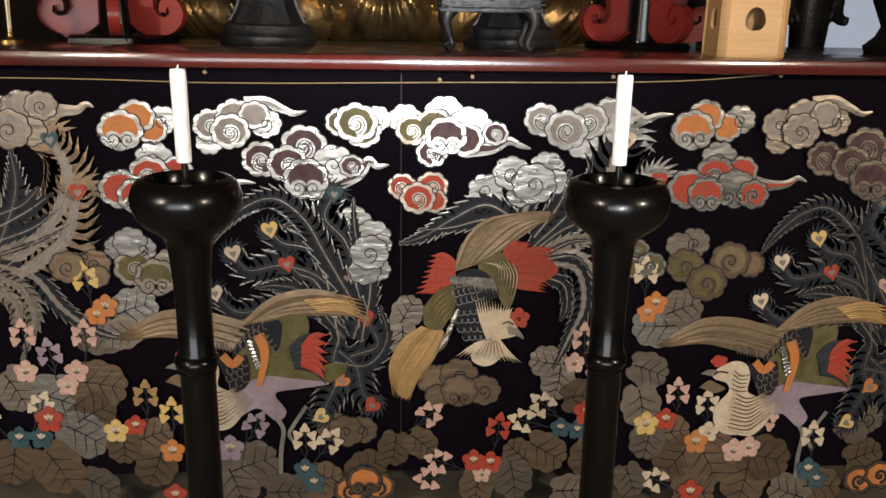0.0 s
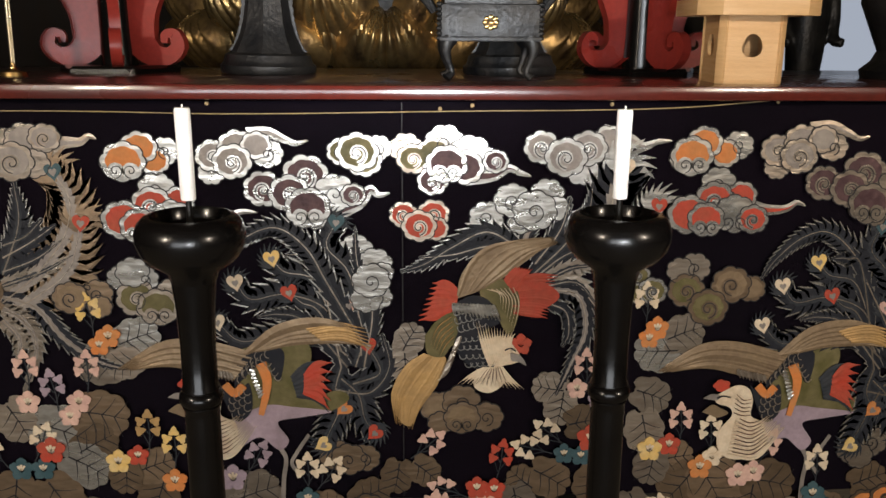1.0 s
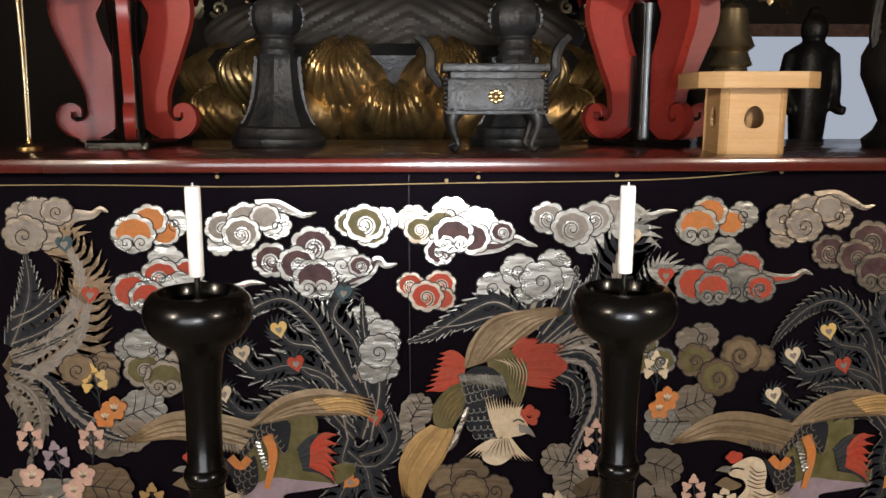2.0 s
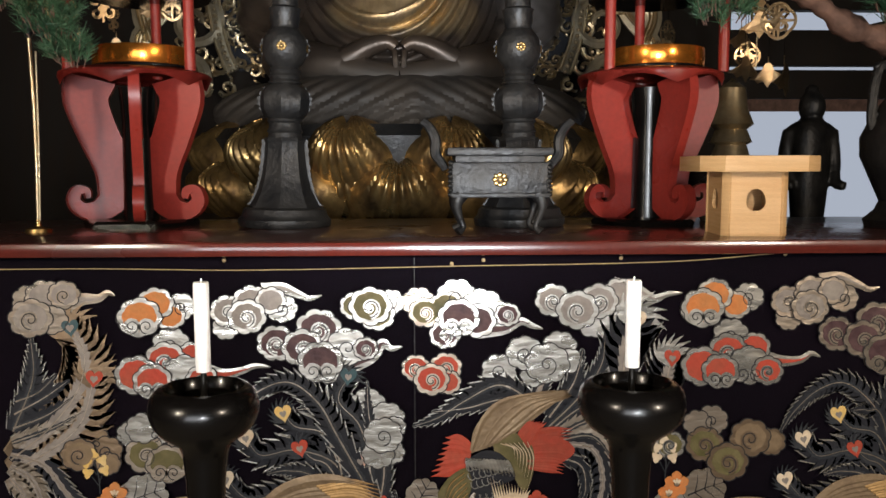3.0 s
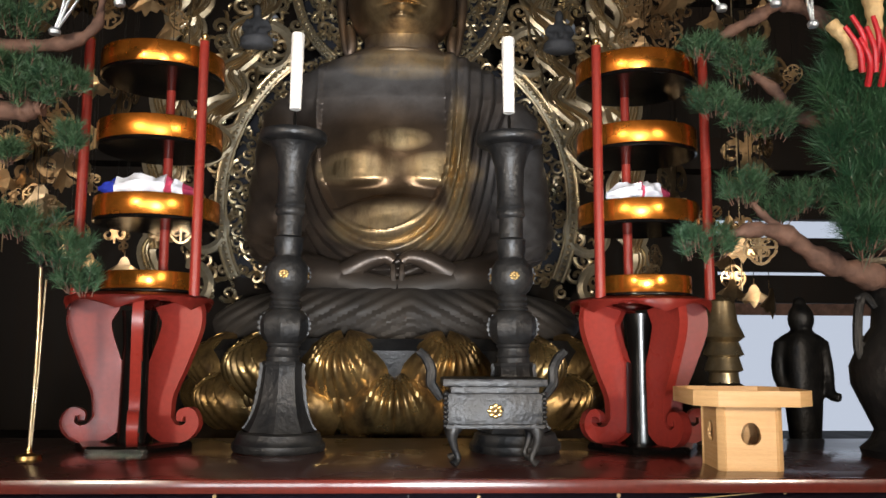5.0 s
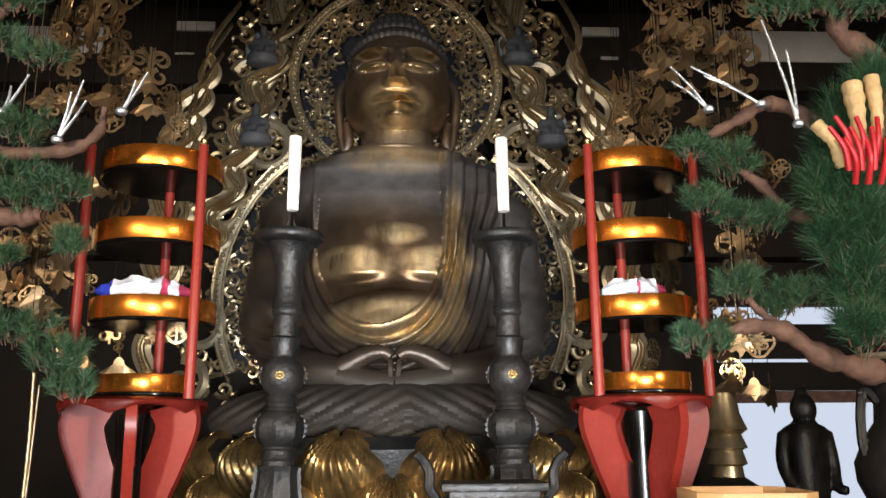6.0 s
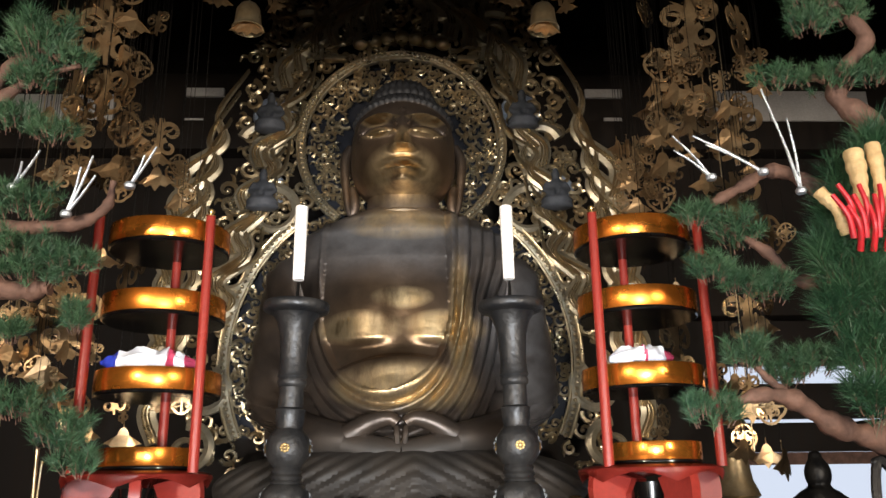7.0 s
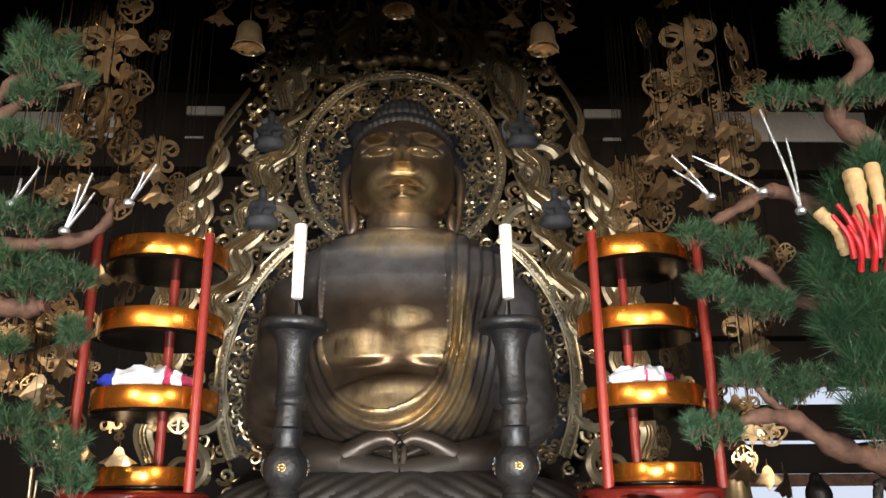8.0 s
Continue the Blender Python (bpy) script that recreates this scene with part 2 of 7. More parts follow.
def curl(cx, cz, r, turns=1.4, start=0.0, hand=1, n=18, inner=0.12):
    """Points of a spiral that winds in to (cx, cz)."""
    return [(cx + r * (1 - (1 - inner) * i / n) * math.cos(start + hand * 2 * math.pi * turns * i / n), cz + r * (1 - (1 - inner) * i / n) * math.sin(start + hand * 2 * math.pi * turns * i / n)) for i in range(n + 1)]


def scallop(cx, cz, rx, rz, lobes=7, depth=0.14, start=0.0, n=42):
    out = []
    for i in range(n):
        a = 2 * math.pi * i / n
        k = 1 - depth + depth * abs(math.sin((a + start) * lobes / 2)) ** 0.6
        out.append((cx + rx * k * math.cos(a), cz + rz * k * math.sin(a)))
    return out


def resize(ob, sx, sy, sz):
    """Scales the meshes of a thing's parts about its base."""
    done = set()
    for child in ob.children_recursive:
        child.location = [v * k for v, k in zip(child.location, (sx, sy, sz))]
        if child.data.name not in done:
            child.data.transform(Matrix.Diagonal((sx, sy, sz, 1)))
            done.add(child.data.name)
    return ob


# ---- setting ----
def slab(name, size, at, mat, label, bevel=0.0):
    return tagged(part(name, box(size, at, None, bevel), mat, None, label, smooth=bevel > 0), kind="structure")


slab("floor", (8.4, 9.6, 0.1), (0, 0.75, -0.05), "tatami", "pale straw tatami floor of a temple hall")
slab("ceiling", (8.4, 9.6, 0.12), (0, 0.75, 6.3), "dark_wood", "dark wooden ceiling high over the altar")
slab("wall_west", (0.2, 9.6, 6.3), (-4.1, 0.75, 3.15), "dark_wood", "dark timber side wall")
slab("wall_east", (0.2, 9.6, 6.3), (4.1, 0.75, 3.15), "dark_wood", "dark timber side wall")
for nm, sx, sz, px, pz in (("wall_south_a", 1.6, 6.3, -3.2, 3.15), ("wall_south_b", 1.4, 6.3, 3.3, 3.15), ("wall_south_c", 5.0, 4.1, 0.1, 4.25)):
    slab(nm, (sx, 0.2, sz), (px, -3.8, pz), "dark_wood", "dark timber wall beside the wide entrance")
# rear wall with an opening on the east side
slab("wall_north_a", (5.75, 0.2, 6.3), (-1.125, 5.0, 3.15), "dark_wood", "dark timber wall behind the altar")
slab("wall_north_b", (0.9, 0.2, 6.3), (3.55, 5.0, 3.15), "dark_wood", "dark timber wall behind the altar")
slab("wall_north_c", (1.35, 0.2, 0.66), (2.425, 5.0, 0.33), "dark_wood", "dark timber wall below the window")
slab("wall_north_d", (1.35, 0.2, 3.8), (2.425, 5.0, 4.4), "dark_wood", "dark timber wall above the window")
win = tagged(new("window_1"), "window with dark rails open to bright daylight", "window", kind="structure")
win.location = (2.425, 4.95, 0.65)
for z, h in ((1.055, 0.17), (1.27, 0.21), (1.675, 0.37)):
    part("rail", box((1.35, 0.08, h), (0, 0, z), None, 0.006), "dark_wood", win)
part("lintel", box((1.35, 0.05, 0.07), (0, -0.03, 0.93), None, 0.004), "bark", win)
for x in (-0.655, 0.655):
    part("jamb", box((0.04, 0.12, 1.85), (x, 0, 0.925), None, 0.004), "dark_wood", win)

glow = bpy.data.materials.new("outdoor_brightness")
glow.use_nodes = True
em = glow.node_tree.nodes.new("ShaderNodeEmission")
em.inputs[0].default_value, em.inputs[1].default_value = (0.76, 0.84, 1.0, 1), 0.7
glow.node_tree.links.new(em.outputs[0], glow.node_tree.nodes["Material Output"].inputs[0])
back = tagged(part("backdrop", box((3.0, 0.02, 3.2), (2.6, 5.7, 1.5)), glow, None, "bright overcast daylight outside", smooth=False), kind="structure")
# Beam above the view, added to keep light off the upper aureole.
slab("transom_beam", (8.0, 0.3, 3.68), (0, 1.1, 4.42), "dark_wood", "unseen dark beam added to shade the top of the aureole", 0.02)
# pale plaster between the high beams
for nm, x, z, sx, sz in (("plaster_panel_a", 2.43, 3.88, 1.1, 0.22), ("plaster_panel_b", -2.53, 3.85, 0.95, 0.2), ("plaster_panel_c", -1.47, 3.97, 0.25, 0.06), ("plaster_panel_d", 1.18, 3.97, 0.25, 0.06), ("plaster_panel_e", -1.53, 3.75, 0.12, 0.06), ("plaster_panel_f", 1.23, 3.76, 0.12, 0.06)):
    slab(nm, (sx, 0.03, sz), (x, 4.885, z), "plaster", "pale plaster panel between dark beams", 0.004)
for nm, z in (("beam_a", 3.60), ("beam_b", 4.21), ("beam_c", 2.51)):
    slab(nm, (8.0, 0.16, 0.2), (0, 4.81, z), "dark_wood", "dark horizontal timber beam", 0.012)


# ---- altar table ----
TOP = 1.066
altar = thing("altar_table", (0, 2.0, 0), "long red-brown lacquered altar table", "table")
part("tabletop", box((4.4, 0.76, 0.03), (0, 0.05, TOP - 0.015), None, 0.008), "tabletop", altar, "dark glossy tabletop")
part("front_edge", box((4.4, 0.024, 0.03), (0, -0.338, TOP - 0.013), None, 0.009), "red_brown", altar, "rounded red lacquer edge")
part("frieze", box((4.3, 0.03, 0.07), (0, -0.25, TOP - 0.067)), "cloth", altar)
for x in (-2.1, 2.1):
    for y in (-0.2, 0.35):
        part("leg", box((0.09, 0.09, TOP - 0.03), (x, y, (TOP - 0.03) / 2), None, 0.008), "red_brown", altar)
    part("side_panel", box((0.03, 0.48, 0.95), (x, 0.075, 0.5)), "red_brown", altar)
part("back_panel", box((4.2, 0.03, 0.95), (0, 0.38, 0.5)), "red_brown", altar)

# ---- altar cloth with its sewn-on pieces; local x and z are the hall's ----
CY = 1.697
cloth = thing("altar_cloth", (0, CY, 0), "black-purple altar cloth with silver clouds, plumed birds and flowers", "cloth")


def cloth_sheet():
    bm = bmesh.new()
    cols, rows = 160, 24
    grid = [[bm.verts.new((-2.05 + 4.1 * i / cols, 0.004 + 0.0035 * math.sin(i * 0.37 + 0.4 * math.sin(j * 0.3)) + 0.004 * noise.noise((i * 0.09, j * 0.12, 3)), 0.12 + 0.912 * j / rows)) for i in range(cols + 1)] for j in range(rows + 1)]
    for j in range(rows):
        for i in range(cols):
            bm.faces.new((grid[j][i], grid[j][i + 1], grid[j + 1][i + 1], grid[j + 1][i]))
    bmesh.ops.solidify(bm, geom=list(bm.faces), thickness=0.003)
    return bm


part("sheet", cloth_sheet(), "cloth", cloth)
part("cord", tube([(-2.05, -0.006, 1.0), (-0.9, -0.006, 1.012), (-0.45, -0.006, 1.007), (0, -0.006, 1.013), (0.45, -0.006, 1.02), (0.9, -0.006, 1.047), (2.05, -0.006, 1.06)], 0.0012, None, 6, 40), "cord", cloth, "thin gold cord")
part("seam", box((0.002, 0.002, 0.9), (-0.097, 0.587, 0)[:1] + (-0.002, 0.58)), "ink", cloth)
for x, z in ((-0.488, 1.028), (0.685, 1.034), (-0.019, 1.018), (0.047, 1.025), (0.336, 1.028)):
    part("stud", ball((0.0045, 0.003, 0.0045), (x, -0.006, z), None, 10, 6), "cord", cloth)

LIFT = 0.0012


sewn = [0]


def dress(name, bm, mat, parent, label=""):
    """A sewn piece; each lies a hair further out than the one before it."""
    for v in bm.verts:
        x, z = v.co.x, v.co.z
        v.co.x = x * (1.0585 - 0.071 * z) + 0.0075
        v.co.z = z + 0.005 - 0.073 * (z - 0.93) ** 2 - x * (0.028 - 0.02 * z)
    ob = part(name, bm, mat, parent, label, smooth=False)
    if parent is cloth:
        sewn[0] += 1
        ob.location.y = -0.00009 * (sewn[0] % 29)
    return ob


def cloud(rim, lobes, tail=(), y=-0.001):
    """A sewn cloud. lobes: (x, z, radius, fill silk or "", curls 0 to 2), rear to front; tail: points of its wisp."""
    body, inks, fills = bmesh.new(), bmesh.new(), {}
    if tail:
        r = lobes[-1][2]
        ribbon(tail, lambda s: 1.0 * r * (1 - s) ** 0.8 * (1 - 0.35 * math.sin(math.pi * s)) + 0.002, y, 0.0018, body, 28, 0, 0.0006)
        ribbon(tail[:-1], lambda s: 0.45 * r * (1 - s) ** 1.4, y - 0.0022, 0.0007, fills.setdefault(lobes[-1][3] or "grey_silk", bmesh.new()), 20)
    for k, (cx, cz, r, fill, curls) in enumerate(lobes):
        t = 0.0018 + 0.0012 * k
        edge = scallop(cx, cz, r * 1.13, r * 1.02, 8, 0.13, k * 0.9, 56)
        plate(edge, y, t, body)
        ribbon(edge + edge[:1], 0.0022, y - t + 0.0009, 0.0011, inks)
        if fill:
            up = fills.setdefault(fill, bmesh.new())
            plate(scallop(cx, cz + 0.02 * r, r * 0.86, r * 0.74, 8, 0.08, k * 0.9), y - t, 0.0006, up)
        spots = {0: (), 1: ((0.0, -0.08, 0.5, 1 if k % 2 else -1),), 2: ((-0.36, -0.46, 0.36, 1), (0.36, -0.46, 0.36, -1))}[curls]
        for ox, oz, q, hand in spots:
            c = curl(cx + ox * r, cz + oz * r, q * r, 1.35, -1.5, hand, 22, 0.1)
            if fill and curls == 2:
                plate(scallop(cx + ox * r, cz + oz * r, 0.42 * r, 0.42 * r, 5, 0.06, 0, 24), y - t - 0.0006, 0.0008, body)
            elif fill:
                ribbon(c, lambda s: r * (0.26 - 0.1 * s), y - t - 0.0006, 0.0007, body)
                plate(scallop(cx + ox * r, cz + oz * r, q * r * 0.36, q * r * 0.36, 3, 0.04, 0, 18), y - t - 0.0006, 0.0008, body)
            ribbon(c, 0.0021, y - t - 0.0014, 0.0006, inks)
    ob = dress("cloud", body, rim, cloth)
    for fill, bm in fills.items():
        dress("cloud_fill", bm, fill, ob)
    dress("cloud_scroll", inks, "ink", ob)


G, PL, OL, OR, RD, TN, NO = "grey_silk", "plum_silk", "olive_silk", "orange_silk", "red_silk", "tan_silk", ""
cloud("silver", ((-0.591, 0.921, 0.029, NO, 1), (-0.613, 0.900, 0.029, OR, 0), (-0.643, 0.927, 0.035, OR, 0), (-0.697, 0.894, 0.023, NO, 0), (-0.675, 0.899, 0.042, OR, 2)))
cloud("silver", ((-0.498, 0.877, 0.026, NO, 0), (-0.494, 0.912, 0.034, G, 1), (-0.445, 0.931, 0.036, G, 0), (-0.382, 0.918, 0.030, NO, 1), (-0.405, 0.935, 0.029, G, 0), (-0.454, 0.901, 0.037, G, 1)), ((-0.422, 0.952), (-0.382, 0.960), (-0.348, 0.947), (-0.325, 0.939), (-0.299, 0.945)))
cloud("silver", ((-0.393, 0.844, 0.038, PL, 1), (-0.306, 0.873, 0.044, PL, 1), (-0.245, 0.837, 0.040, NO, 1), (-0.338, 0.835, 0.040, PL, 1), (-0.286, 0.782, 0.022, NO, 0), (-0.207, 0.834, 0.024, PL, 1), (-0.301, 0.806, 0.043, PL, 2)), ((-0.233, 0.804), (-0.192, 0.819), (-0.172, 0.845), (-0.154, 0.833), (-0.130, 0.837)))
cloud("silver", ((-0.230, 0.923, 0.029, OL, 0), (-0.154, 0.932, 0.026, NO, 1), (-0.184, 0.906, 0.035, OL, 0), (-0.198, 0.923, 0.041, OL, 1)))
cloud("pewter", ((-0.097, 0.931, 0.032, NO, 0), (-0.082, 0.910, 0.032, OL, 1)))
cloud("silver", ((-0.016, 0.943, 0.038, NO, 1), (-0.037, 0.920, 0.036, OL, 0), (0.038, 0.917, 0.043, NO, 0), (0.091, 0.906, 0.025, PL, 1), (0.027, 0.893, 0.036, PL, 0), (-0.041, 0.864, 0.030, PL, 1), (-0.012, 0.900, 0.040, PL, 2)), ((0.030, 0.875), (0.084, 0.876), (0.119, 0.891), (0.143, 0.882), (0.167, 0.875)))
cloud("pewter", ((-0.102, 0.792, 0.028, RD, 1), (-0.039, 0.794, 0.031, RD, 1), (-0.035, 0.763, 0.026, RD, 0), (-0.069, 0.769, 0.034, RD, 1)))
cloud("silver", ((0.074, 0.788, 0.034, NO, 1), (0.202, 0.837, 0.034, NO, 0), (0.223, 0.808, 0.026, NO, 0), (0.146, 0.779, 0.026, NO, 1), (0.127, 0.825, 0.036, NO, 1), (0.175, 0.804, 0.043, NO, 1)))
cloud("silver", ((0.330, 0.949, 0.034, G, 0), (0.274, 0.891, 0.034, NO, 0), (0.188, 0.936, 0.035, G, 1), (0.286, 0.935, 0.037, G, 1), (0.239, 0.916, 0.041, G, 1)), ((0.318, 0.964), (0.366, 0.958), (0.403, 0.940), (0.432, 0.949), (0.466, 0.952)))
cloud("silver", ((0.609, 0.944, 0.030, NO, 1), (0.580, 0.927, 0.030, OR, 0), (0.535, 0.949, 0.035, OR, 0), (0.484, 0.914, 0.022, NO, 0), (0.508, 0.921, 0.042, OR, 2)))
cloud("pewter", ((0.695, 0.899, 0.026, NO, 0), (0.694, 0.934, 0.034, G, 1), (0.746, 0.953, 0.036, G, 0), (0.813, 0.943, 0.030, NO, 1), (0.790, 0.958, 0.029, G, 0), (0.739, 0.923, 0.037, G, 1)), ((0.766, 0.975), (0.809, 0.985), (0.847, 0.971), (0.871, 0.960), (0.895, 0.965)))
cloud("silver", ((0.570, 0.863, 0.035, NO, 1), (0.621, 0.838, 0.031, RD, 0), (0.563, 0.828, 0.040, RD, 1), (0.607, 0.800, 0.041, NO, 2), (0.647, 0.789, 0.031, RD, 1), (0.506, 0.798, 0.042, RD, 0), (0.544, 0.788, 0.037, RD, 2)), ((0.630, 0.815), (0.678, 0.808), (0.720, 0.811), (0.743, 0.824), (0.764, 0.817)))
cloud("pewter", ((0.800, 0.866, 0.037, PL, 1), (0.888, 0.890, 0.044, PL, 1), (0.961, 0.858, 0.041, NO, 1), (0.857, 0.855, 0.040, PL, 1), (0.918, 0.798, 0.022, NO, 0), (0.902, 0.824, 0.043, PL, 2)))
cloud("silver", ((-0.611, 0.842, 0.035, NO, 1), (-0.566, 0.817, 0.031, RD, 0), (-0.621, 0.807, 0.040, RD, 1), (-0.581, 0.779, 0.041, NO, 2), (-0.545, 0.768, 0.031, RD, 1), (-0.679, 0.778, 0.041, RD, 0), (-0.646, 0.765, 0.037, RD, 2)), ((-0.546, 0.785), (-0.503, 0.778), (-0.466, 0.786), (-0.437, 0.796), (-0.405, 0.794)))
cloud("pewter", ((-0.902, 0.935, 0.031, NO, 0), (-0.871, 0.941, 0.036, G, 0), (-0.830, 0.946, 0.030, G, 1), (-0.853, 0.893, 0.030, NO, 0), (-0.896, 0.897, 0.041, G, 1)), ((-0.834, 0.923), (-0.794, 0.936), (-0.761, 0.938), (-0.743, 0.950), (-0.727, 0.944)))
cloud("bronze_leaf", ((-0.811, 0.654, 0.031, NO, 0), (-0.770, 0.645, 0.030, TN, 2), (-0.740, 0.619, 0.030, NO, 1), (-0.736, 0.592, 0.024, TN, 0), (-0.795, 0.611, 0.034, TN, 1)))
cloud("silver", ((-0.692, 0.653, 0.026, NO, 0), (-0.641, 0.652, 0.026, NO, 1), (-0.666, 0.666, 0.032, NO, 0)))
cloud("pewter", ((-0.589, 0.626, 0.026, NO, 0), (-0.659, 0.610, 0.040, OL, 1), (-0.616, 0.591, 0.040, OL, 2)))
cloud("silver", ((-0.203, 0.714, 0.035, NO, 1), (-0.163, 0.686, 0.035, NO, 0), (-0.146, 0.669, 0.022, NO, 0), (-0.153, 0.616, 0.026, NO, 0), (-0.180, 0.613, 0.031, NO, 0), (-0.170, 0.652, 0.037, NO, 1)))
cloud("silver", ((0.404, 0.664, 0.025, OL, 1), (0.399, 0.627, 0.024, OL, 0), (0.436, 0.632, 0.030, OL, 1)))
cloud("pewter", ((0.527, 0.683, 0.032, NO, 1), (0.496, 0.677, 0.028, NO, 0)))
cloud("bronze_leaf", ((0.655, 0.638, 0.029, TN, 0), (0.511, 0.633, 0.037, OL, 1), (0.609, 0.647, 0.040, TN, 1), (0.560, 0.597, 0.040, OL, 1)))
cloud("bronze_leaf", ((-0.024, 0.369, 0.037, TN, 0), (0.025, 0.383, 0.038, NO, 1), (-0.020, 0.336, 0.026, NO, 0), (0.080, 0.350, 0.034, NO, 1), (0.026, 0.349, 0.036, TN, 2)))
cloud("pewter", ((0.910, 0.274, 0.031, NO, 0), (0.954, 0.294, 0.034, NO, 1), (0.928, 0.261, 0.029, NO, 0)))
cloud("bronze_leaf", ((-0.248, 0.261, 0.034, NO, 0), (-0.186, 0.255, 0.031, NO, 1), (-0.221, 0.252, 0.036, NO, 1)))
cloud("bronze_leaf", ((-0.211, 0.112, 0.034, OR, 1), (-0.149, 0.123, 0.034, OR, 1), (-0.180, 0.136, 0.036, OR, 2)))
cloud("bronze_leaf", ((0.951, 0.147, 0.034, OR, 1), (0.998, 0.161, 0.034, OR, 1)))


def heart(cx, cz, s, turn=0.0, n=24):
    out = []
    for i in range(n):
        a = 2 * math.pi * i / n
        x, z = 0.8 * math.sin(a) ** 3, (13 * math.cos(a) - 5 * math.cos(2 * a) - 2 * math.cos(3 * a) - math.cos(4 * a)) / 17
        out.append((cx + s * (x * math.cos(turn) - z * math.sin(turn)), cz + s * (x * math.sin(turn) + z * math.cos(turn))))
    return out


def plume(points, w, dark="navy_silk", edge="slate_silk", eye=None, y=-0.003, name="plume"):
    """A long curved tail feather with barbs; eye: the silk of the heart at its tip."""
    w *= 1.2
    swell = lambda s: w * (0.55 + 0.75 * math.sin(math.pi * min(1, 0.15 + s * 0.8))) * (1 if eye else (1.02 - s) ** 0.5)
    length = sum(math.dist(a, b) for a, b in zip(points, points[1:]))
    n = max(12, int(length / 0.009)) // 2 * 2
    thread = "bronze_leaf" if edge == "bronze_leaf" else "silver"
    ob = dress(name, ribbon(points, lambda s: swell(s) * 1.1, y, 0.0012, None, n, 0.6), thread, cloth)
    dress("plume_web", ribbon(points, lambda s: swell(s) * 0.95, y - 0.0012, 0.0007, None, n, 0.52), "navy_silk" if edge in ("slate_silk", "silver") else edge, ob)
    dress("plume_inner", ribbon(points, lambda s: swell(s) * 0.3, y - 0.0019, 0.0006, None, n, 0.5), dark if dark != "navy_silk" else "slate_silk", ob)
    dress("plume_rib", ribbon(points, lambda s: 0.0032 * (1.1 - s), y - 0.0026, 0.0008, None, n), "pewter", ob)
    if eye:
        (ax, az), (bx, bz) = points[-2], points[-1]
        t = math.atan2(bz - az, bx - ax) - math.pi / 2
        for k in range(-4, 5):
            barb = bmesh.new()
            a = t + math.pi / 2 + k * 0.3
            root = (bx - 0.012 * math.cos(t + math.pi / 2), bz - 0.012 * math.sin(t + math.pi / 2))
            r = w * (1.3 - 0.05 * abs(k))
            ribbon([root, (root[0] + r * 0.6 * math.cos(a + 0.15), root[1] + r * 0.6 * math.sin(a + 0.15)), (root[0] + r * 1.05 * math.cos(a - 0.2), root[1] + r * 1.05 * math.sin(a - 0.2))], lambda s: w * 0.42 * (1.02 - s), y - 0.001 - 0.0001 * k, 0.0012, barb, 5)
            dress("barb", barb, edge, ob)
        dress("plume_eye", plate(heart(bx, bz, max(0.022, w * 0.42), 0.3 * t), y - 0.0025, 0.0012), eye, ob)
        dress("plume_pupil", plate(heart(bx, bz - 0.002, max(0.009, w * 0.19), 0.3 * t), y - 0.0037, 0.0008), "grey_silk", ob)


def leaf(x, z, size, turn, mat="bronze_leaf", y=-0.0025):
    c, s = math.cos(radians(turn)), math.sin(radians(turn))
    turned = lambda p: (x + size * (p[0] * c - p[1] * s), z + size * (p[0] * s + p[1] * c))
    out = []
    for i in range(40):
        a = 2 * math.pi * i / 40
        r = 0.5 * (1 - 0.16 * math.cos(a) * abs(math.cos(a))) * (0.86 + 0.14 * abs(math.sin(a * 4.5)) ** 0.7)
        if abs(a - math.pi) < 0.2:
            r *= 0.72
        out.append(turned((r * math.cos(a) * 1.15, r * math.sin(a) * 0.95)))
    ob = dress("leaf", plate(out, y, 0.0016), mat, cloth)
    vein = bmesh.new()
    ribbon([turned((-0.42, 0)), turned((0, 0.02)), turned((0.42, 0))], lambda q: 0.003 * (1.2 - q), y - 0.0016, 0.0008, vein, 8)
    for k in (-0.25, -0.02, 0.2):
        for q in (-1, 1):
            ribbon([turned((k, 0)), turned((k + 0.13, q * 0.2)), turned((k + 0.2, q * (0.38 - 0.1 * abs(k + 0.1))))], lambda p: 0.0022 * (1.2 - p), y - 0.0016, 0.0008, vein, 6)
    dress("leaf_veining", vein, "ink", ob)


def blossom(x, z, r, mat, heart_mat="cream_silk", y=-0.0075):
    bm, r = bmesh.new(), r * 1.15
    for k in range(5):
        a = math.pi / 2 + 2 * math.pi * k / 5
        plate(scallop(x + 0.62 * r * math.cos(a), z + 0.62 * r * math.sin(a), r * 0.43, r * 0.43, 5, 0.12, a, 20), y, 0.0014 + 0.0002 * k, bm)
    ob = dress("blossom", bm, mat, cloth)
    mid = bmesh.new()
    for k in range(3):
        a = math.pi / 2 + (k - 1) * 0.7
        ribbon([(x, z - 0.1 * r), (x + 0.45 * r * math.cos(a), z + 0.45 * r * math.sin(a))], lambda s: r * 0.24 * (0.4 + s * (1.3 - s)), y - 0.0024, 0.0008, mid, 4)
    dress("blossom_heart", mid, heart_mat, ob)


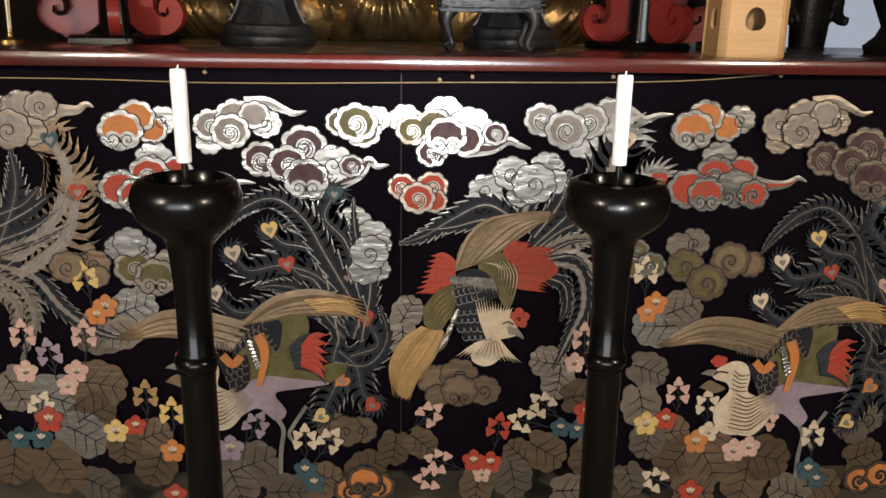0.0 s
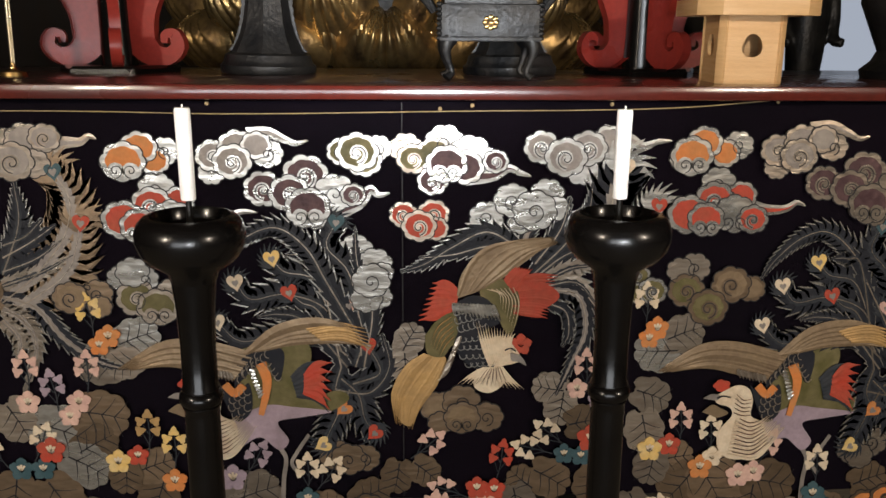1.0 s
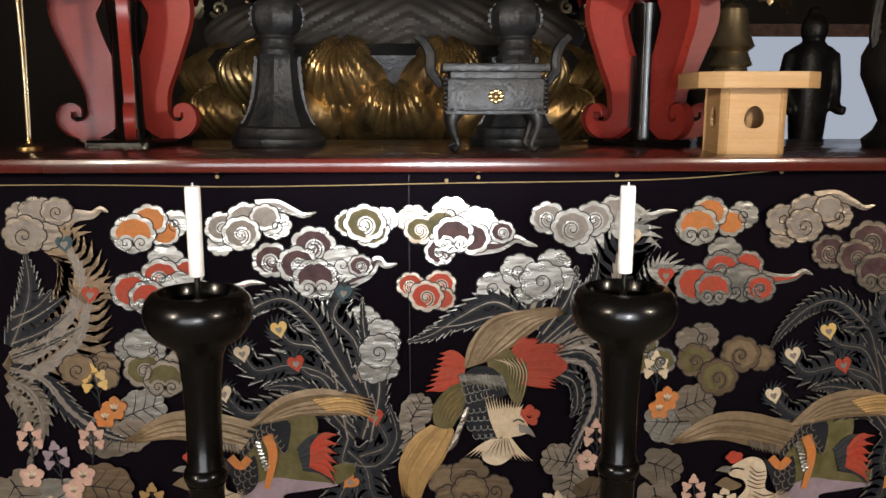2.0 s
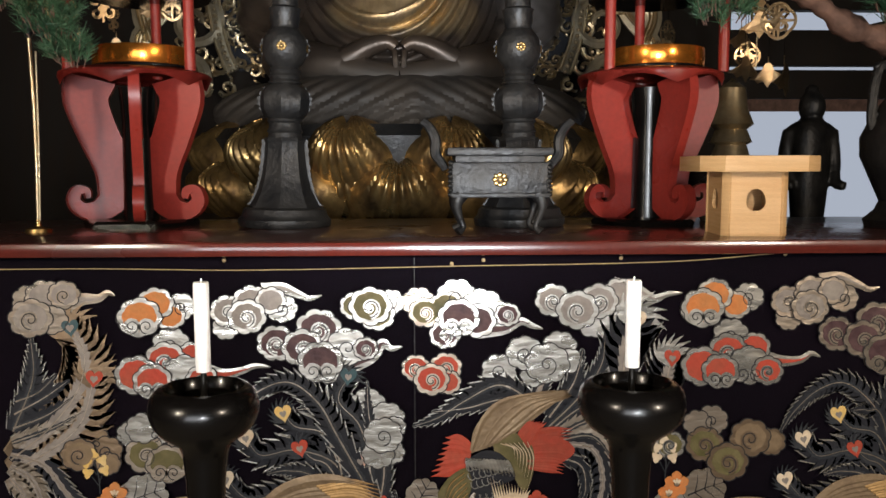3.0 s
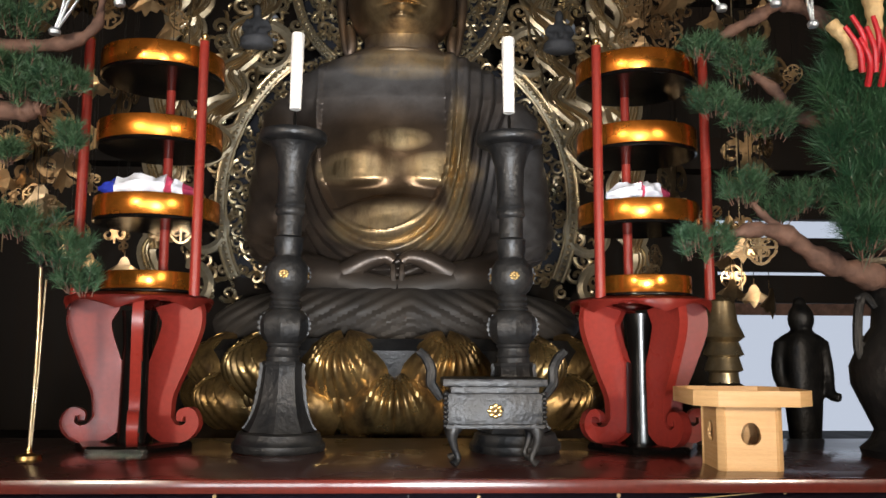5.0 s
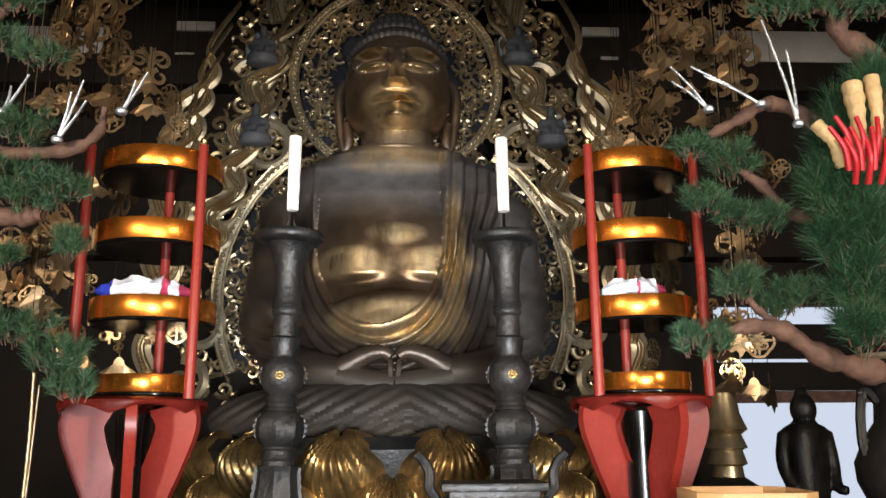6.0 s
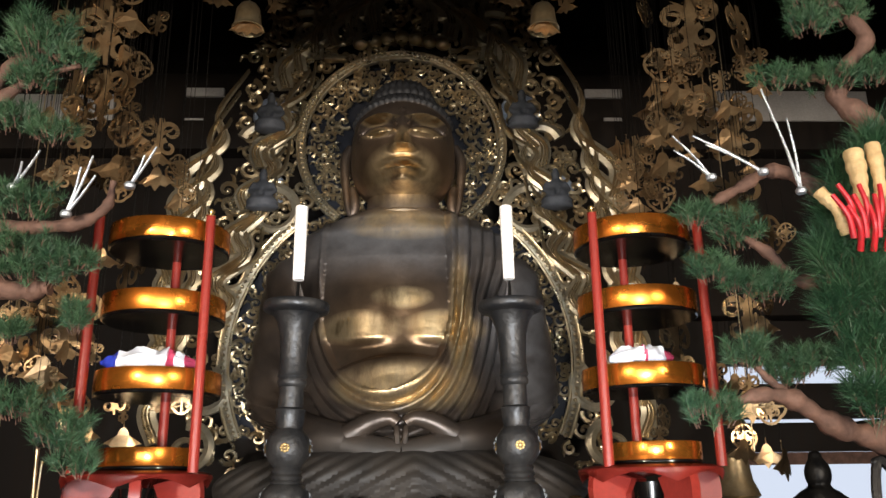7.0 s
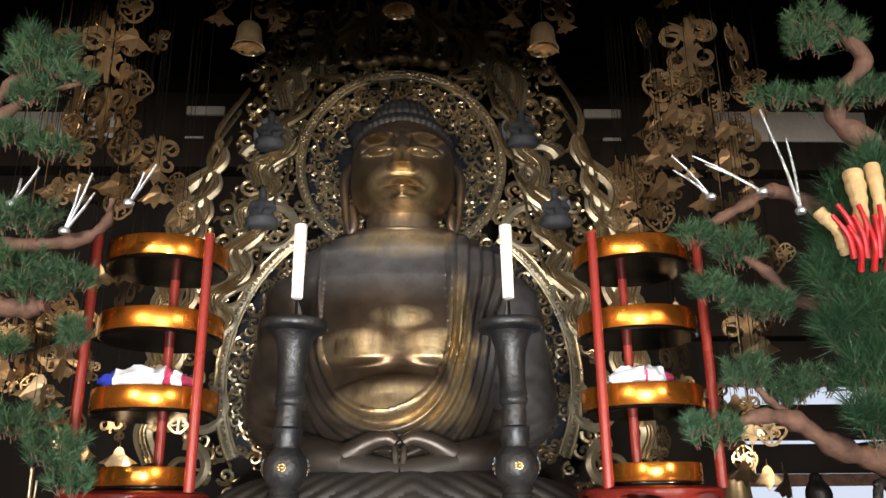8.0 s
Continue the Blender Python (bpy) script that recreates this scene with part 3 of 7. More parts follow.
def sprig(x, z, mat, lean=0, tall=0.075, y=-0.006):
    """A spray of small buds on a stem."""
    stem, buds = bmesh.new(), bmesh.new()
    a = radians(90 + lean)
    top = (x + tall * math.cos(a), z + tall * math.sin(a))
    ribbon([(x, z), (x + 0.5 * tall * math.cos(a) + 0.003, z + 0.5 * tall * math.sin(a)), top], 0.0022, y, 0.0008, stem, 6)
    for s, side in ((0.4, 1), (0.4, -1), (0.7, 1), (0.7, -1), (1.05, 0)):
        b = a + side * 0.75
        r = 0.24 * tall * (1.15 - 0.3 * s) if side else 0
        px, pz = x + tall * s * math.cos(a) + r * math.cos(b), z + tall * s * math.sin(a) + r * math.sin(b)
        ribbon([(x + tall * (s - 0.15) * math.cos(a), z + tall * (s - 0.15) * math.sin(a)), (px, pz)], 0.0016, y, 0.0007, stem)
        bud = []
        for q in range(12):
            c = 2 * math.pi * q / 12
            k = tall * 0.135 * (1 + 0.3 * math.cos(3 * c)) 
            bud.append((px + 0.09 * tall * math.cos(b) + k * math.cos(b + c), pz + 0.09 * tall * math.sin(b) + k * math.sin(b + c)))
        plate(bud, y - 0.0004, 0.0012, buds)
    ob = dress("flower_spray", buds, mat, cloth)
    dress("stem", stem, "slate_silk", ob)


# tail plumes: one group on each side and one round the middle
def plume_group(dx):
    def at(x, z):
        return (x + dx, z)
    plume([at(-0.186, 0.511), at(-0.263, 0.646), at(-0.304, 0.718), at(-0.362, 0.762), at(-0.420, 0.749), at(-0.474, 0.703), at(-0.504, 0.659)], 0.028)
    plume([at(-0.234, 0.511), at(-0.270, 0.609), at(-0.299, 0.657), at(-0.352, 0.669), at(-0.378, 0.698)], 0.028, eye="yellow_silk")
    plume([at(-0.234, 0.511), at(-0.270, 0.591), at(-0.352, 0.620), at(-0.423, 0.609), at(-0.455, 0.646)], 0.028, eye="cream_silk")
    plume([at(-0.234, 0.498), at(-0.282, 0.584), at(-0.317, 0.602), at(-0.343, 0.625)], 0.028, eye="red_silk")
    plume([at(-0.222, 0.486), at(-0.282, 0.529), at(-0.378, 0.527), at(-0.449, 0.518), at(-0.495, 0.559)], 0.026, eye="cream_silk")
    plume([at(-0.192, 0.486), at(-0.198, 0.586), at(-0.219, 0.671), at(-0.263, 0.724), at(-0.243, 0.776)], 0.03, eye="teal_silk")
    plume([at(-0.204, 0.461), at(-0.186, 0.536), at(-0.217, 0.598)], 0.03, eye="pink_silk")
    plume([at(-0.210, 0.423), at(-0.152, 0.449), at(-0.177, 0.509)], 0.03, eye="red_silk")
    plume([at(-0.235, 0.435), at(-0.198, 0.398), at(-0.186, 0.347), at(-0.164, 0.313)], 0.03, eye="red_silk")
    plume([at(-0.235, 0.461), at(-0.247, 0.410), at(-0.230, 0.369)], 0.028, eye="orange_silk")
    plume([at(-0.217, 0.410), at(-0.247, 0.346), at(-0.275, 0.286)], 0.03, eye="yellow_silk")
    plume([at(-0.247, 0.410), at(-0.174, 0.404), at(-0.132, 0.462), at(-0.148, 0.537)], 0.024)
    plume([at(-0.235, 0.461), at(-0.281, 0.682), at(-0.316, 0.705), at(-0.351, 0.705)], 0.02)
    plume([at(-0.186, 0.461), at(-0.168, 0.586), at(-0.198, 0.683), at(-0.204, 0.767)], 0.022)
    plume([at(-0.222, 0.461), at(-0.306, 0.559), at(-0.365, 0.577), at(-0.412, 0.570)], 0.02)


plume_group(0.0)
plume_group(1.179)
# middle
plume([(0.142, 0.725), (0.075, 0.757), (0.004, 0.725), (-0.055, 0.688), (-0.109, 0.670)], 0.026, "navy_silk", "slate_silk")
plume([(0.142, 0.719), (0.076, 0.726), (0.004, 0.708), (-0.070, 0.700)], 0.02, "slate_silk", "silver")
plume([(0.153, 0.737), (0.182, 0.791), (0.228, 0.836)], 0.022, "grey_silk", "silver")
plume([(0.174, 0.665), (0.244, 0.733), (0.290, 0.799), (0.299, 0.864)], 0.026, "navy_silk", "slate_silk")
plume([(0.186, 0.665), (0.245, 0.709), (0.317, 0.734)], 0.024, "slate_silk", "silver")
plume([(0.193, 0.647), (0.259, 0.681), (0.332, 0.686)], 0.024, "slate_silk", "pewter")
plume([(0.199, 0.641), (0.272, 0.648), (0.324, 0.587)], 0.024, "navy_silk", "pewter")
plume([(0.200, 0.635), (0.274, 0.620), (0.292, 0.543), (0.262, 0.467), (0.231, 0.397)], 0.026, "grey_silk", "silver")
plume([(0.207, 0.604), (0.248, 0.586), (0.256, 0.537), (0.242, 0.507)], 0.018, "navy_silk", "slate_silk")
plume([(0.179, 0.689), (0.231, 0.762), (0.252, 0.834)], 0.024, "slate_silk", "silver")
# beside the east stick and at the west end
plume([(0.337, 0.776), (0.344, 0.836), (0.367, 0.897)], 0.05, "grey_silk", "silver", "cream_silk")
plume([(0.427, 0.736), (0.432, 0.778), (0.442, 0.816)], 0.04, "grey_silk", "silver", "red_silk")
plume([(-0.933, 0.599), (-0.861, 0.660), (-0.802, 0.739), (-0.786, 0.816), (-0.816, 0.878)], 0.044, "grey_silk", "bronze_leaf", "teal_silk")
plume([(-0.935, 0.574), (-0.864, 0.612), (-0.794, 0.673), (-0.766, 0.771)], 0.044, "grey_silk", "bronze_leaf", "red_silk")
plume([(-0.929, 0.659), (-0.891, 0.767), (-0.896, 0.858)], 0.028, "navy_silk", "slate_silk")
plume([(-0.927, 0.695), (-0.868, 0.729), (-0.815, 0.768)], 0.022, "slate_silk", "silver")
plume([(-0.929, 0.665), (-0.859, 0.694), (-0.800, 0.739)], 0.022, "slate_silk", "silver")
plume([(-0.931, 0.635), (-0.849, 0.666), (-0.784, 0.703)], 0.022, "slate_silk", "pewter")
plume([(-0.925, 0.721), (-0.879, 0.741), (-0.842, 0.779)], 0.02, "slate_silk", "silver")
plume([(-0.933, 0.611), (-0.866, 0.588), (-0.812, 0.521), (-0.745, 0.472), (-0.685, 0.454)], 0.024, "grey_silk", "silver")
plume([(-0.934, 0.586), (-0.891, 0.557), (-0.871, 0.495), (-0.903, 0.401)], 0.026, "grey_silk", "pewter")
plume([(-0.936, 0.562), (-0.904, 0.519), (-0.913, 0.464)], 0.022, "grey_silk", "pewter")


def shape(name, outline, mat, y, n=40, thick=0.0012):
    """A smooth closed patch of silk."""
    pts = spline([(p[0], 0, p[1]) for p in list(outline) + [outline[0]]], n)[:-1]
    return dress(name, plate([(p.x, p.z) for p in pts], y, thick), mat, cloth)


def strokes(name, a, b, n, w, mat, y, tip=0.1):
    """Feathers laid side by side, from the line a across to the line b."""
    for k in range(n):
        q = k / max(1, n - 1)
        stretch = 1 + 0.05 * math.sin(k * 2.3)
        pts = [(pa[0] + (pb[0] - pa[0]) * q, pa[1] + (pb[1] - pa[1]) * q) for pa, pb in zip(a, b)]
        pts[-1] = tuple(u + (v - u) * stretch for u, v in zip(pts[-2], pts[-1]))
        dress(name, ribbon(pts, lambda s: w * (0.7 + 0.5 * math.sin(math.pi * min(1, s * 1.2))) * max(tip, min(1, (1.02 - s) * 2.6)), y - 0.00035 * (k % 3), 0.0009, None, 12, 0, 0.0009), mat, cloth)


def arcs(rows, r, mat, y):
    """Rows of small scale-feather edges; rows: (start, end, count, facing in degrees)."""
    bm = bmesh.new()
    for (ax, az), (bx, bz), n, face in rows:
        for k in range(n):
            q = k / max(1, n - 1)
            cx, cz = ax + (bx - ax) * q, az + (bz - az) * q
            ribbon([(cx + r * math.cos(radians(face) + e), cz + r * 1.25 * math.sin(radians(face) + e)) for e in (-1.5, -1.0, -0.5, 0, 0.5, 1.0, 1.5)], 0.0019, y, 0.0006, bm)
    dress("scale_edge", bm, mat, cloth)


def bird(dx):
    """The standing crested bird, in plain patches of feathers."""
    def at(*pts):
        return [(x + dx, z) for x, z in pts]
    strokes("feather", at((0.744, 0.489), (0.629, 0.515), (0.541, 0.507), (0.457, 0.455)), at((0.702, 0.435), (0.634, 0.454), (0.570, 0.466), (0.488, 0.453)), 13, 0.012, "tan_silk", -0.0062)
    shape("feather_body", at((0.672, 0.458), (0.688, 0.493), (0.713, 0.499), (0.738, 0.506), (0.807, 0.519), (0.857, 0.513), (0.863, 0.475), (0.832, 0.424), (0.865, 0.396), (0.922, 0.409), (0.944, 0.389), (0.889, 0.357), (0.809, 0.366), (0.746, 0.350), (0.725, 0.409)), "olive_silk", -0.0045, 60)
    shape("feather_belly", at((0.707, 0.352), (0.769, 0.376), (0.822, 0.372), (0.908, 0.362), (0.844, 0.349), (0.791, 0.337), (0.814, 0.296), (0.792, 0.274), (0.753, 0.303), (0.713, 0.281), (0.670, 0.254), (0.678, 0.318)), "mauve_silk", -0.0052, 60)
    strokes("feather", at((0.723, 0.491), (0.792, 0.548), (0.879, 0.567), (0.958, 0.553)), at((0.764, 0.500), (0.827, 0.516), (0.904, 0.519), (0.973, 0.510)), 15, 0.011, "tan_silk", -0.0075)
    strokes("feather", at((0.856, 0.545), (0.919, 0.557), (0.984, 0.547)), at((0.884, 0.524), (0.935, 0.525), (1.003, 0.500)), 6, 0.008, "gold_silk", -0.0085)
    shape("wing", at((0.701, 0.416), (0.707, 0.466), (0.748, 0.499), (0.804, 0.500), (0.802, 0.446), (0.788, 0.431), (0.771, 0.474), (0.743, 0.458), (0.723, 0.438)), "navy_silk", -0.0066)
    shape("wing", at((0.665, 0.424), (0.703, 0.396), (0.731, 0.425), (0.737, 0.368), (0.711, 0.339), (0.691, 0.357)), "navy_silk", -0.0066)
    arcs([(a, b, n, f) for (a, b), n, f in ((at((0.715, 0.435), (0.753, 0.487)), 5, 200), (at((0.727, 0.448), (0.774, 0.492)), 6, 200), (at((0.773, 0.474), (0.794, 0.442)), 4, 260), (at((0.697, 0.390), (0.728, 0.409)), 4, 240), (at((0.695, 0.373), (0.729, 0.391)), 4, 240), (at((0.702, 0.355), (0.728, 0.373)), 3, 240))], 0.0075, "pewter", -0.0108)
    dress("orange_band", ribbon(at((0.758, 0.471), (0.770, 0.436), (0.767, 0.400), (0.756, 0.355)), lambda s: 0.024 * (1 - 0.5 * s), -0.0092, 0.0012, None, 14), "orange_silk", cloth)
    dress("orange_band", ribbon(at((0.681, 0.424), (0.702, 0.404), (0.721, 0.422)), 0.018, -0.0098, 0.0012, None, 8), "orange_silk", cloth)
    strokes("feather", at((0.734, 0.456), (0.747, 0.451)), at((0.752, 0.394), (0.764, 0.405)), 8, 0.007, "silver", -0.0106, 0.5)
    strokes("feather", at((0.634, 0.462), (0.640, 0.442)), at((0.692, 0.450), (0.698, 0.430)), 9, 0.007, "pewter", -0.0106, 0.5)
    strokes("feather", at((0.822, 0.436), (0.852, 0.462), (0.889, 0.478)), at((0.832, 0.398), (0.872, 0.393), (0.901, 0.360)), 6, 0.013, "slate_silk", -0.0068)
    strokes("feather", at((0.851, 0.442), (0.877, 0.468), (0.909, 0.473)), at((0.847, 0.408), (0.878, 0.396), (0.903, 0.368)), 6, 0.014, "red_silk", -0.0096)
    # neck, ruff and head of cream feathers
    shape("neck_ruff", at((0.585, 0.395), (0.606, 0.411), (0.637, 0.424), (0.663, 0.416), (0.673, 0.389), (0.671, 0.354), (0.702, 0.336), (0.700, 0.289), (0.663, 0.256), (0.618, 0.259), (0.597, 0.288), (0.602, 0.323), (0.627, 0.354), (0.620, 0.374), (0.594, 0.382)), "cream_silk", -0.0084, 60)
    strokes("neck_feather", at((0.637, 0.357), (0.676, 0.336), (0.707, 0.355)), at((0.621, 0.267), (0.689, 0.260), (0.745, 0.329)), 13, 0.0048, "cream_silk", -0.0118)
    strokes("neck_thread", at((0.643, 0.351), (0.667, 0.341), (0.688, 0.347)), at((0.629, 0.275), (0.675, 0.270), (0.712, 0.298)), 9, 0.0018, "bark", -0.0138)
    strokes("neck_thread", at((0.633, 0.406), (0.649, 0.393), (0.667, 0.396)), at((0.629, 0.364), (0.650, 0.357), (0.668, 0.359)), 5, 0.0016, "bark", -0.014)
    shape("beak", at((0.560, 0.394), (0.577, 0.404), (0.598, 0.401), (0.591, 0.390)), "grey_silk", -0.0092, 20)
    shape("wattle", at((0.559, 0.363), (0.581, 0.379), (0.600, 0.372), (0.619, 0.361), (0.596, 0.350), (0.578, 0.356)), "tan_silk", -0.008, 24)
    dress("eye_line", ribbon(at((0.590, 0.396), (0.603, 0.401), (0.621, 0.398)), 0.003, -0.0128, 0.0008, None, 8), "ink", cloth)
    (cx, cz), = at((0.601, 0.423))
    dress("crest", plate(scallop(cx, cz, 0.02, 0.014, 5, 0.25), -0.0075, 0.0018), "red_silk", cloth)
    for pts, w in ((at((0.794, 0.279), (0.807, 0.253), (0.801, 0.206), (0.799, 0.152)), 0.0095), (at((0.857, 0.309), (0.830, 0.267), (0.819, 0.243), (0.834, 0.220)), 0.008)):
        dress("shank", ribbon(pts, w, -0.0048, 0.0012, None, 10), "grey_silk", cloth)


bird(0.0)
bird(-1.163)
# the swooping bird in the middle
shape("wing", ((0.010, 0.613), (0.026, 0.675), (0.085, 0.726), (0.159, 0.744), (0.214, 0.743), (0.179, 0.711), (0.114, 0.662), (0.068, 0.634)), "tan_silk", -0.0055)
strokes("feather", ((0.015, 0.620), (0.041, 0.687), (0.094, 0.729), (0.213, 0.748)), ((0.066, 0.636), (0.113, 0.669), (0.166, 0.711), (0.226, 0.734)), 14, 0.011, "tan_silk", -0.0066)
strokes("feather", ((0.015, 0.626), (-0.013, 0.644), (-0.040, 0.647)), ((0.012, 0.594), (-0.030, 0.576), (-0.071, 0.565)), 8, 0.017, "red_silk", -0.0058)
shape("wing", ((0.111, 0.674), (0.162, 0.660), (0.218, 0.639), (0.231, 0.614), (0.183, 0.584), (0.146, 0.585)), "red_silk", -0.0055)
strokes("feather", ((0.114, 0.652), (0.131, 0.674), (0.140, 0.684)), ((0.133, 0.628), (0.156, 0.665), (0.174, 0.680)), 6, 0.009, "red_silk", -0.0062)
strokes("feather", ((0.126, 0.652), (0.180, 0.665), (0.229, 0.666)), ((0.134, 0.584), (0.177, 0.579), (0.208, 0.572)), 15, 0.009, "red_silk", -0.0062)
shape("wing", ((0.060, 0.636), (0.102, 0.656), (0.132, 0.645), (0.147, 0.615), (0.143, 0.566), (0.123, 0.535), (0.094, 0.584), (0.066, 0.612)), "olive_silk", -0.0068)
strokes("wing_thread", ((0.076, 0.636), (0.102, 0.627), (0.106, 0.603)), ((0.132, 0.640), (0.145, 0.603), (0.135, 0.547)), 7, 0.0018, "cream_silk", -0.0112)
shape("wing", ((-0.056, 0.532), (-0.030, 0.566), (0.006, 0.585), (0.067, 0.583), (0.080, 0.540), (0.008, 0.514), (-0.016, 0.486), (-0.050, 0.493)), "olive_silk", -0.0064)
strokes("wing_thread", ((0.001, 0.576), (-0.029, 0.551), (-0.043, 0.513)), ((0.007, 0.533), (-0.010, 0.514), (-0.022, 0.491)), 5, 0.0018, "gold_silk", -0.0112)
shape("breast", ((0.001, 0.599), (0.042, 0.621), (0.081, 0.610), (0.107, 0.565), (0.068, 0.538), (0.097, 0.470), (0.048, 0.462), (0.008, 0.508), (0.017, 0.552)), "navy_silk", -0.0075)
arcs((((0.012, 0.589), (0.067, 0.602), 6, 250), ((0.016, 0.570), (0.073, 0.584), 6, 250), ((0.022, 0.552), (0.068, 0.565), 5, 250), ((0.026, 0.529), (0.066, 0.534), 4, 270), ((0.022, 0.512), (0.075, 0.515), 5, 270), ((0.027, 0.492), (0.084, 0.495), 5, 270), ((0.039, 0.474), (0.089, 0.478), 5, 270)), 0.0085, "silver", -0.0122)
strokes("feather", ((0.004, 0.606), (0.009, 0.581)), ((0.089, 0.602), (0.104, 0.568)), 13, 0.0075, "silver", -0.012, 0.5)
strokes("feather", ((0.022, 0.533), (0.008, 0.512)), ((-0.003, 0.461), (-0.025, 0.436)), 10, 0.0075, "pewter", -0.012, 0.5)
shape("tail", ((-0.059, 0.491), (-0.010, 0.483), (-0.025, 0.432), (-0.066, 0.376), (-0.085, 0.330), (-0.113, 0.347), (-0.123, 0.399), (-0.099, 0.460)), "gold_silk", -0.0055)
strokes("feather", ((-0.055, 0.491), (-0.094, 0.460), (-0.123, 0.401), (-0.119, 0.337)), ((-0.011, 0.476), (-0.034, 0.425), (-0.066, 0.376), (-0.083, 0.322)), 12, 0.011, "gold_silk", -0.0066)
shape("neck_ruff", ((0.071, 0.520), (0.105, 0.533), (0.137, 0.510), (0.153, 0.481), (0.134, 0.471), (0.110, 0.463), (0.118, 0.430), (0.086, 0.406), (0.052, 0.419), (0.056, 0.457), (0.070, 0.477)), "cream_silk", -0.0092)
strokes("neck_feather", ((0.085, 0.465), (0.069, 0.509), (0.053, 0.565)), ((0.128, 0.497), (0.130, 0.526), (0.139, 0.541)), 14, 0.0048, "cream_silk", -0.0122)
strokes("neck_feather", ((0.073, 0.465), (0.046, 0.449), (0.016, 0.428)), ((0.112, 0.465), (0.133, 0.438), (0.161, 0.415)), 17, 0.0048, "cream_silk", -0.0122)
strokes("neck_thread", ((0.080, 0.462), (0.068, 0.446), (0.056, 0.429)), ((0.107, 0.465), (0.115, 0.446), (0.123, 0.430)), 7, 0.0014, "bark", -0.0146)
shape("beak", ((0.128, 0.498), (0.151, 0.491), (0.164, 0.470), (0.146, 0.478), (0.131, 0.481)), "grey_silk", -0.0142, 20)
dress("eye_line", ribbon(((0.116, 0.503), (0.128, 0.508), (0.140, 0.502)), 0.003, -0.015, 0.0007, None, 6), "ink", cloth)
blossom(*(0.152, 0.514), 0.02, "red_silk", "red_silk")

# foliage along the hem
for x, z, size, turn, mat in (
    (-0.919, 0.336, 0.1, -60, "pewter"), (-0.823, 0.312, 0.13, -20, "silver"), (-0.742, 0.351, 0.12, -10, "bronze_leaf"), (-0.758, 0.287, 0.1, 30, "bronze_leaf"),
    (-0.779, 0.234, 0.11, -30, "silver"), (-0.937, 0.167, 0.1, -100, "bronze_leaf"), (-0.839, 0.155, 0.12, -60, "bronze_leaf"), (-0.700, 0.209, 0.08, -90, "bronze_leaf"),
    (-0.634, 0.163, 0.1, -110, "bronze_leaf"), (-0.637, 0.236, 0.09, 20, "bronze_leaf"), (-0.754, 0.116, 0.09, -30, "pewter"), (-0.661, 0.523, 0.1, 20, "silver"),
    (-0.748, 0.465, 0.1, 170, "pewter"), (-0.694, 0.466, 0.08, 200, "pewter"), (-0.422, 0.172, 0.12, 20, "pewter"), (-0.461, 0.118, 0.11, -70, "pewter"),
):
    leaf(x, z, size, turn, mat)
for x, z, size, turn, mat in (
    (-0.272, 0.134, 0.1, 20, "bronze_leaf"), (-0.172, 0.168, 0.09, 30, "bronze_leaf"), (-0.116, 0.209, 0.08, -100, "bronze_leaf"), (-0.053, 0.223, 0.075, -40, "bronze_leaf"),
    (-0.099, 0.461, 0.075, -90, "pewter"), (-0.087, 0.525, 0.075, 60, "pewter"), (0.216, 0.415, 0.08, 170, "pewter"), (0.243, 0.370, 0.085, -100, "pewter"),
    (0.300, 0.338, 0.09, 10, "bronze_leaf"), (0.161, 0.205, 0.075, 140, "bronze_leaf"), (0.224, 0.206, 0.1, -30, "bronze_leaf"), (0.320, 0.193, 0.1, -110, "bronze_leaf"),
    (0.150, 0.144, 0.1, -80, "pewter"), (0.069, 0.123, 0.085, -95, "bronze_leaf"), (-0.348, 0.106, 0.1, 0, "pewter"), (0.285, 0.115, 0.09, 0, "pewter"),
):
    leaf(x, z, size, turn, mat)
for x, z, size, turn, mat in (
    (0.453, 0.501, 0.11, 180, "silver"), (0.512, 0.539, 0.095, 20, "pewter"), (0.447, 0.398, 0.09, -20, "pewter"), (0.433, 0.314, 0.1, -80, "pewter"),
    (0.450, 0.235, 0.09, -100, "pewter"), (0.506, 0.255, 0.09, 10, "bronze_leaf"), (0.517, 0.188, 0.11, -130, "bronze_leaf"), (0.594, 0.183, 0.12, -60, "bronze_leaf"),
    (0.680, 0.143, 0.12, -100, "bronze_leaf"), (0.727, 0.197, 0.12, -10, "bronze_leaf"), (0.608, 0.250, 0.08, 30, "bronze_leaf"), (0.862, 0.131, 0.1, 0, "bronze_leaf"),
    (0.957, 0.206, 0.09, 20, "bronze_leaf"), (0.785, 0.117, 0.1, 160, "pewter"), (0.567, 0.112, 0.1, 0, "bronze_leaf"), (0.418, 0.140, 0.08, -70, "pewter"),
):
    leaf(x, z, size, turn, mat)
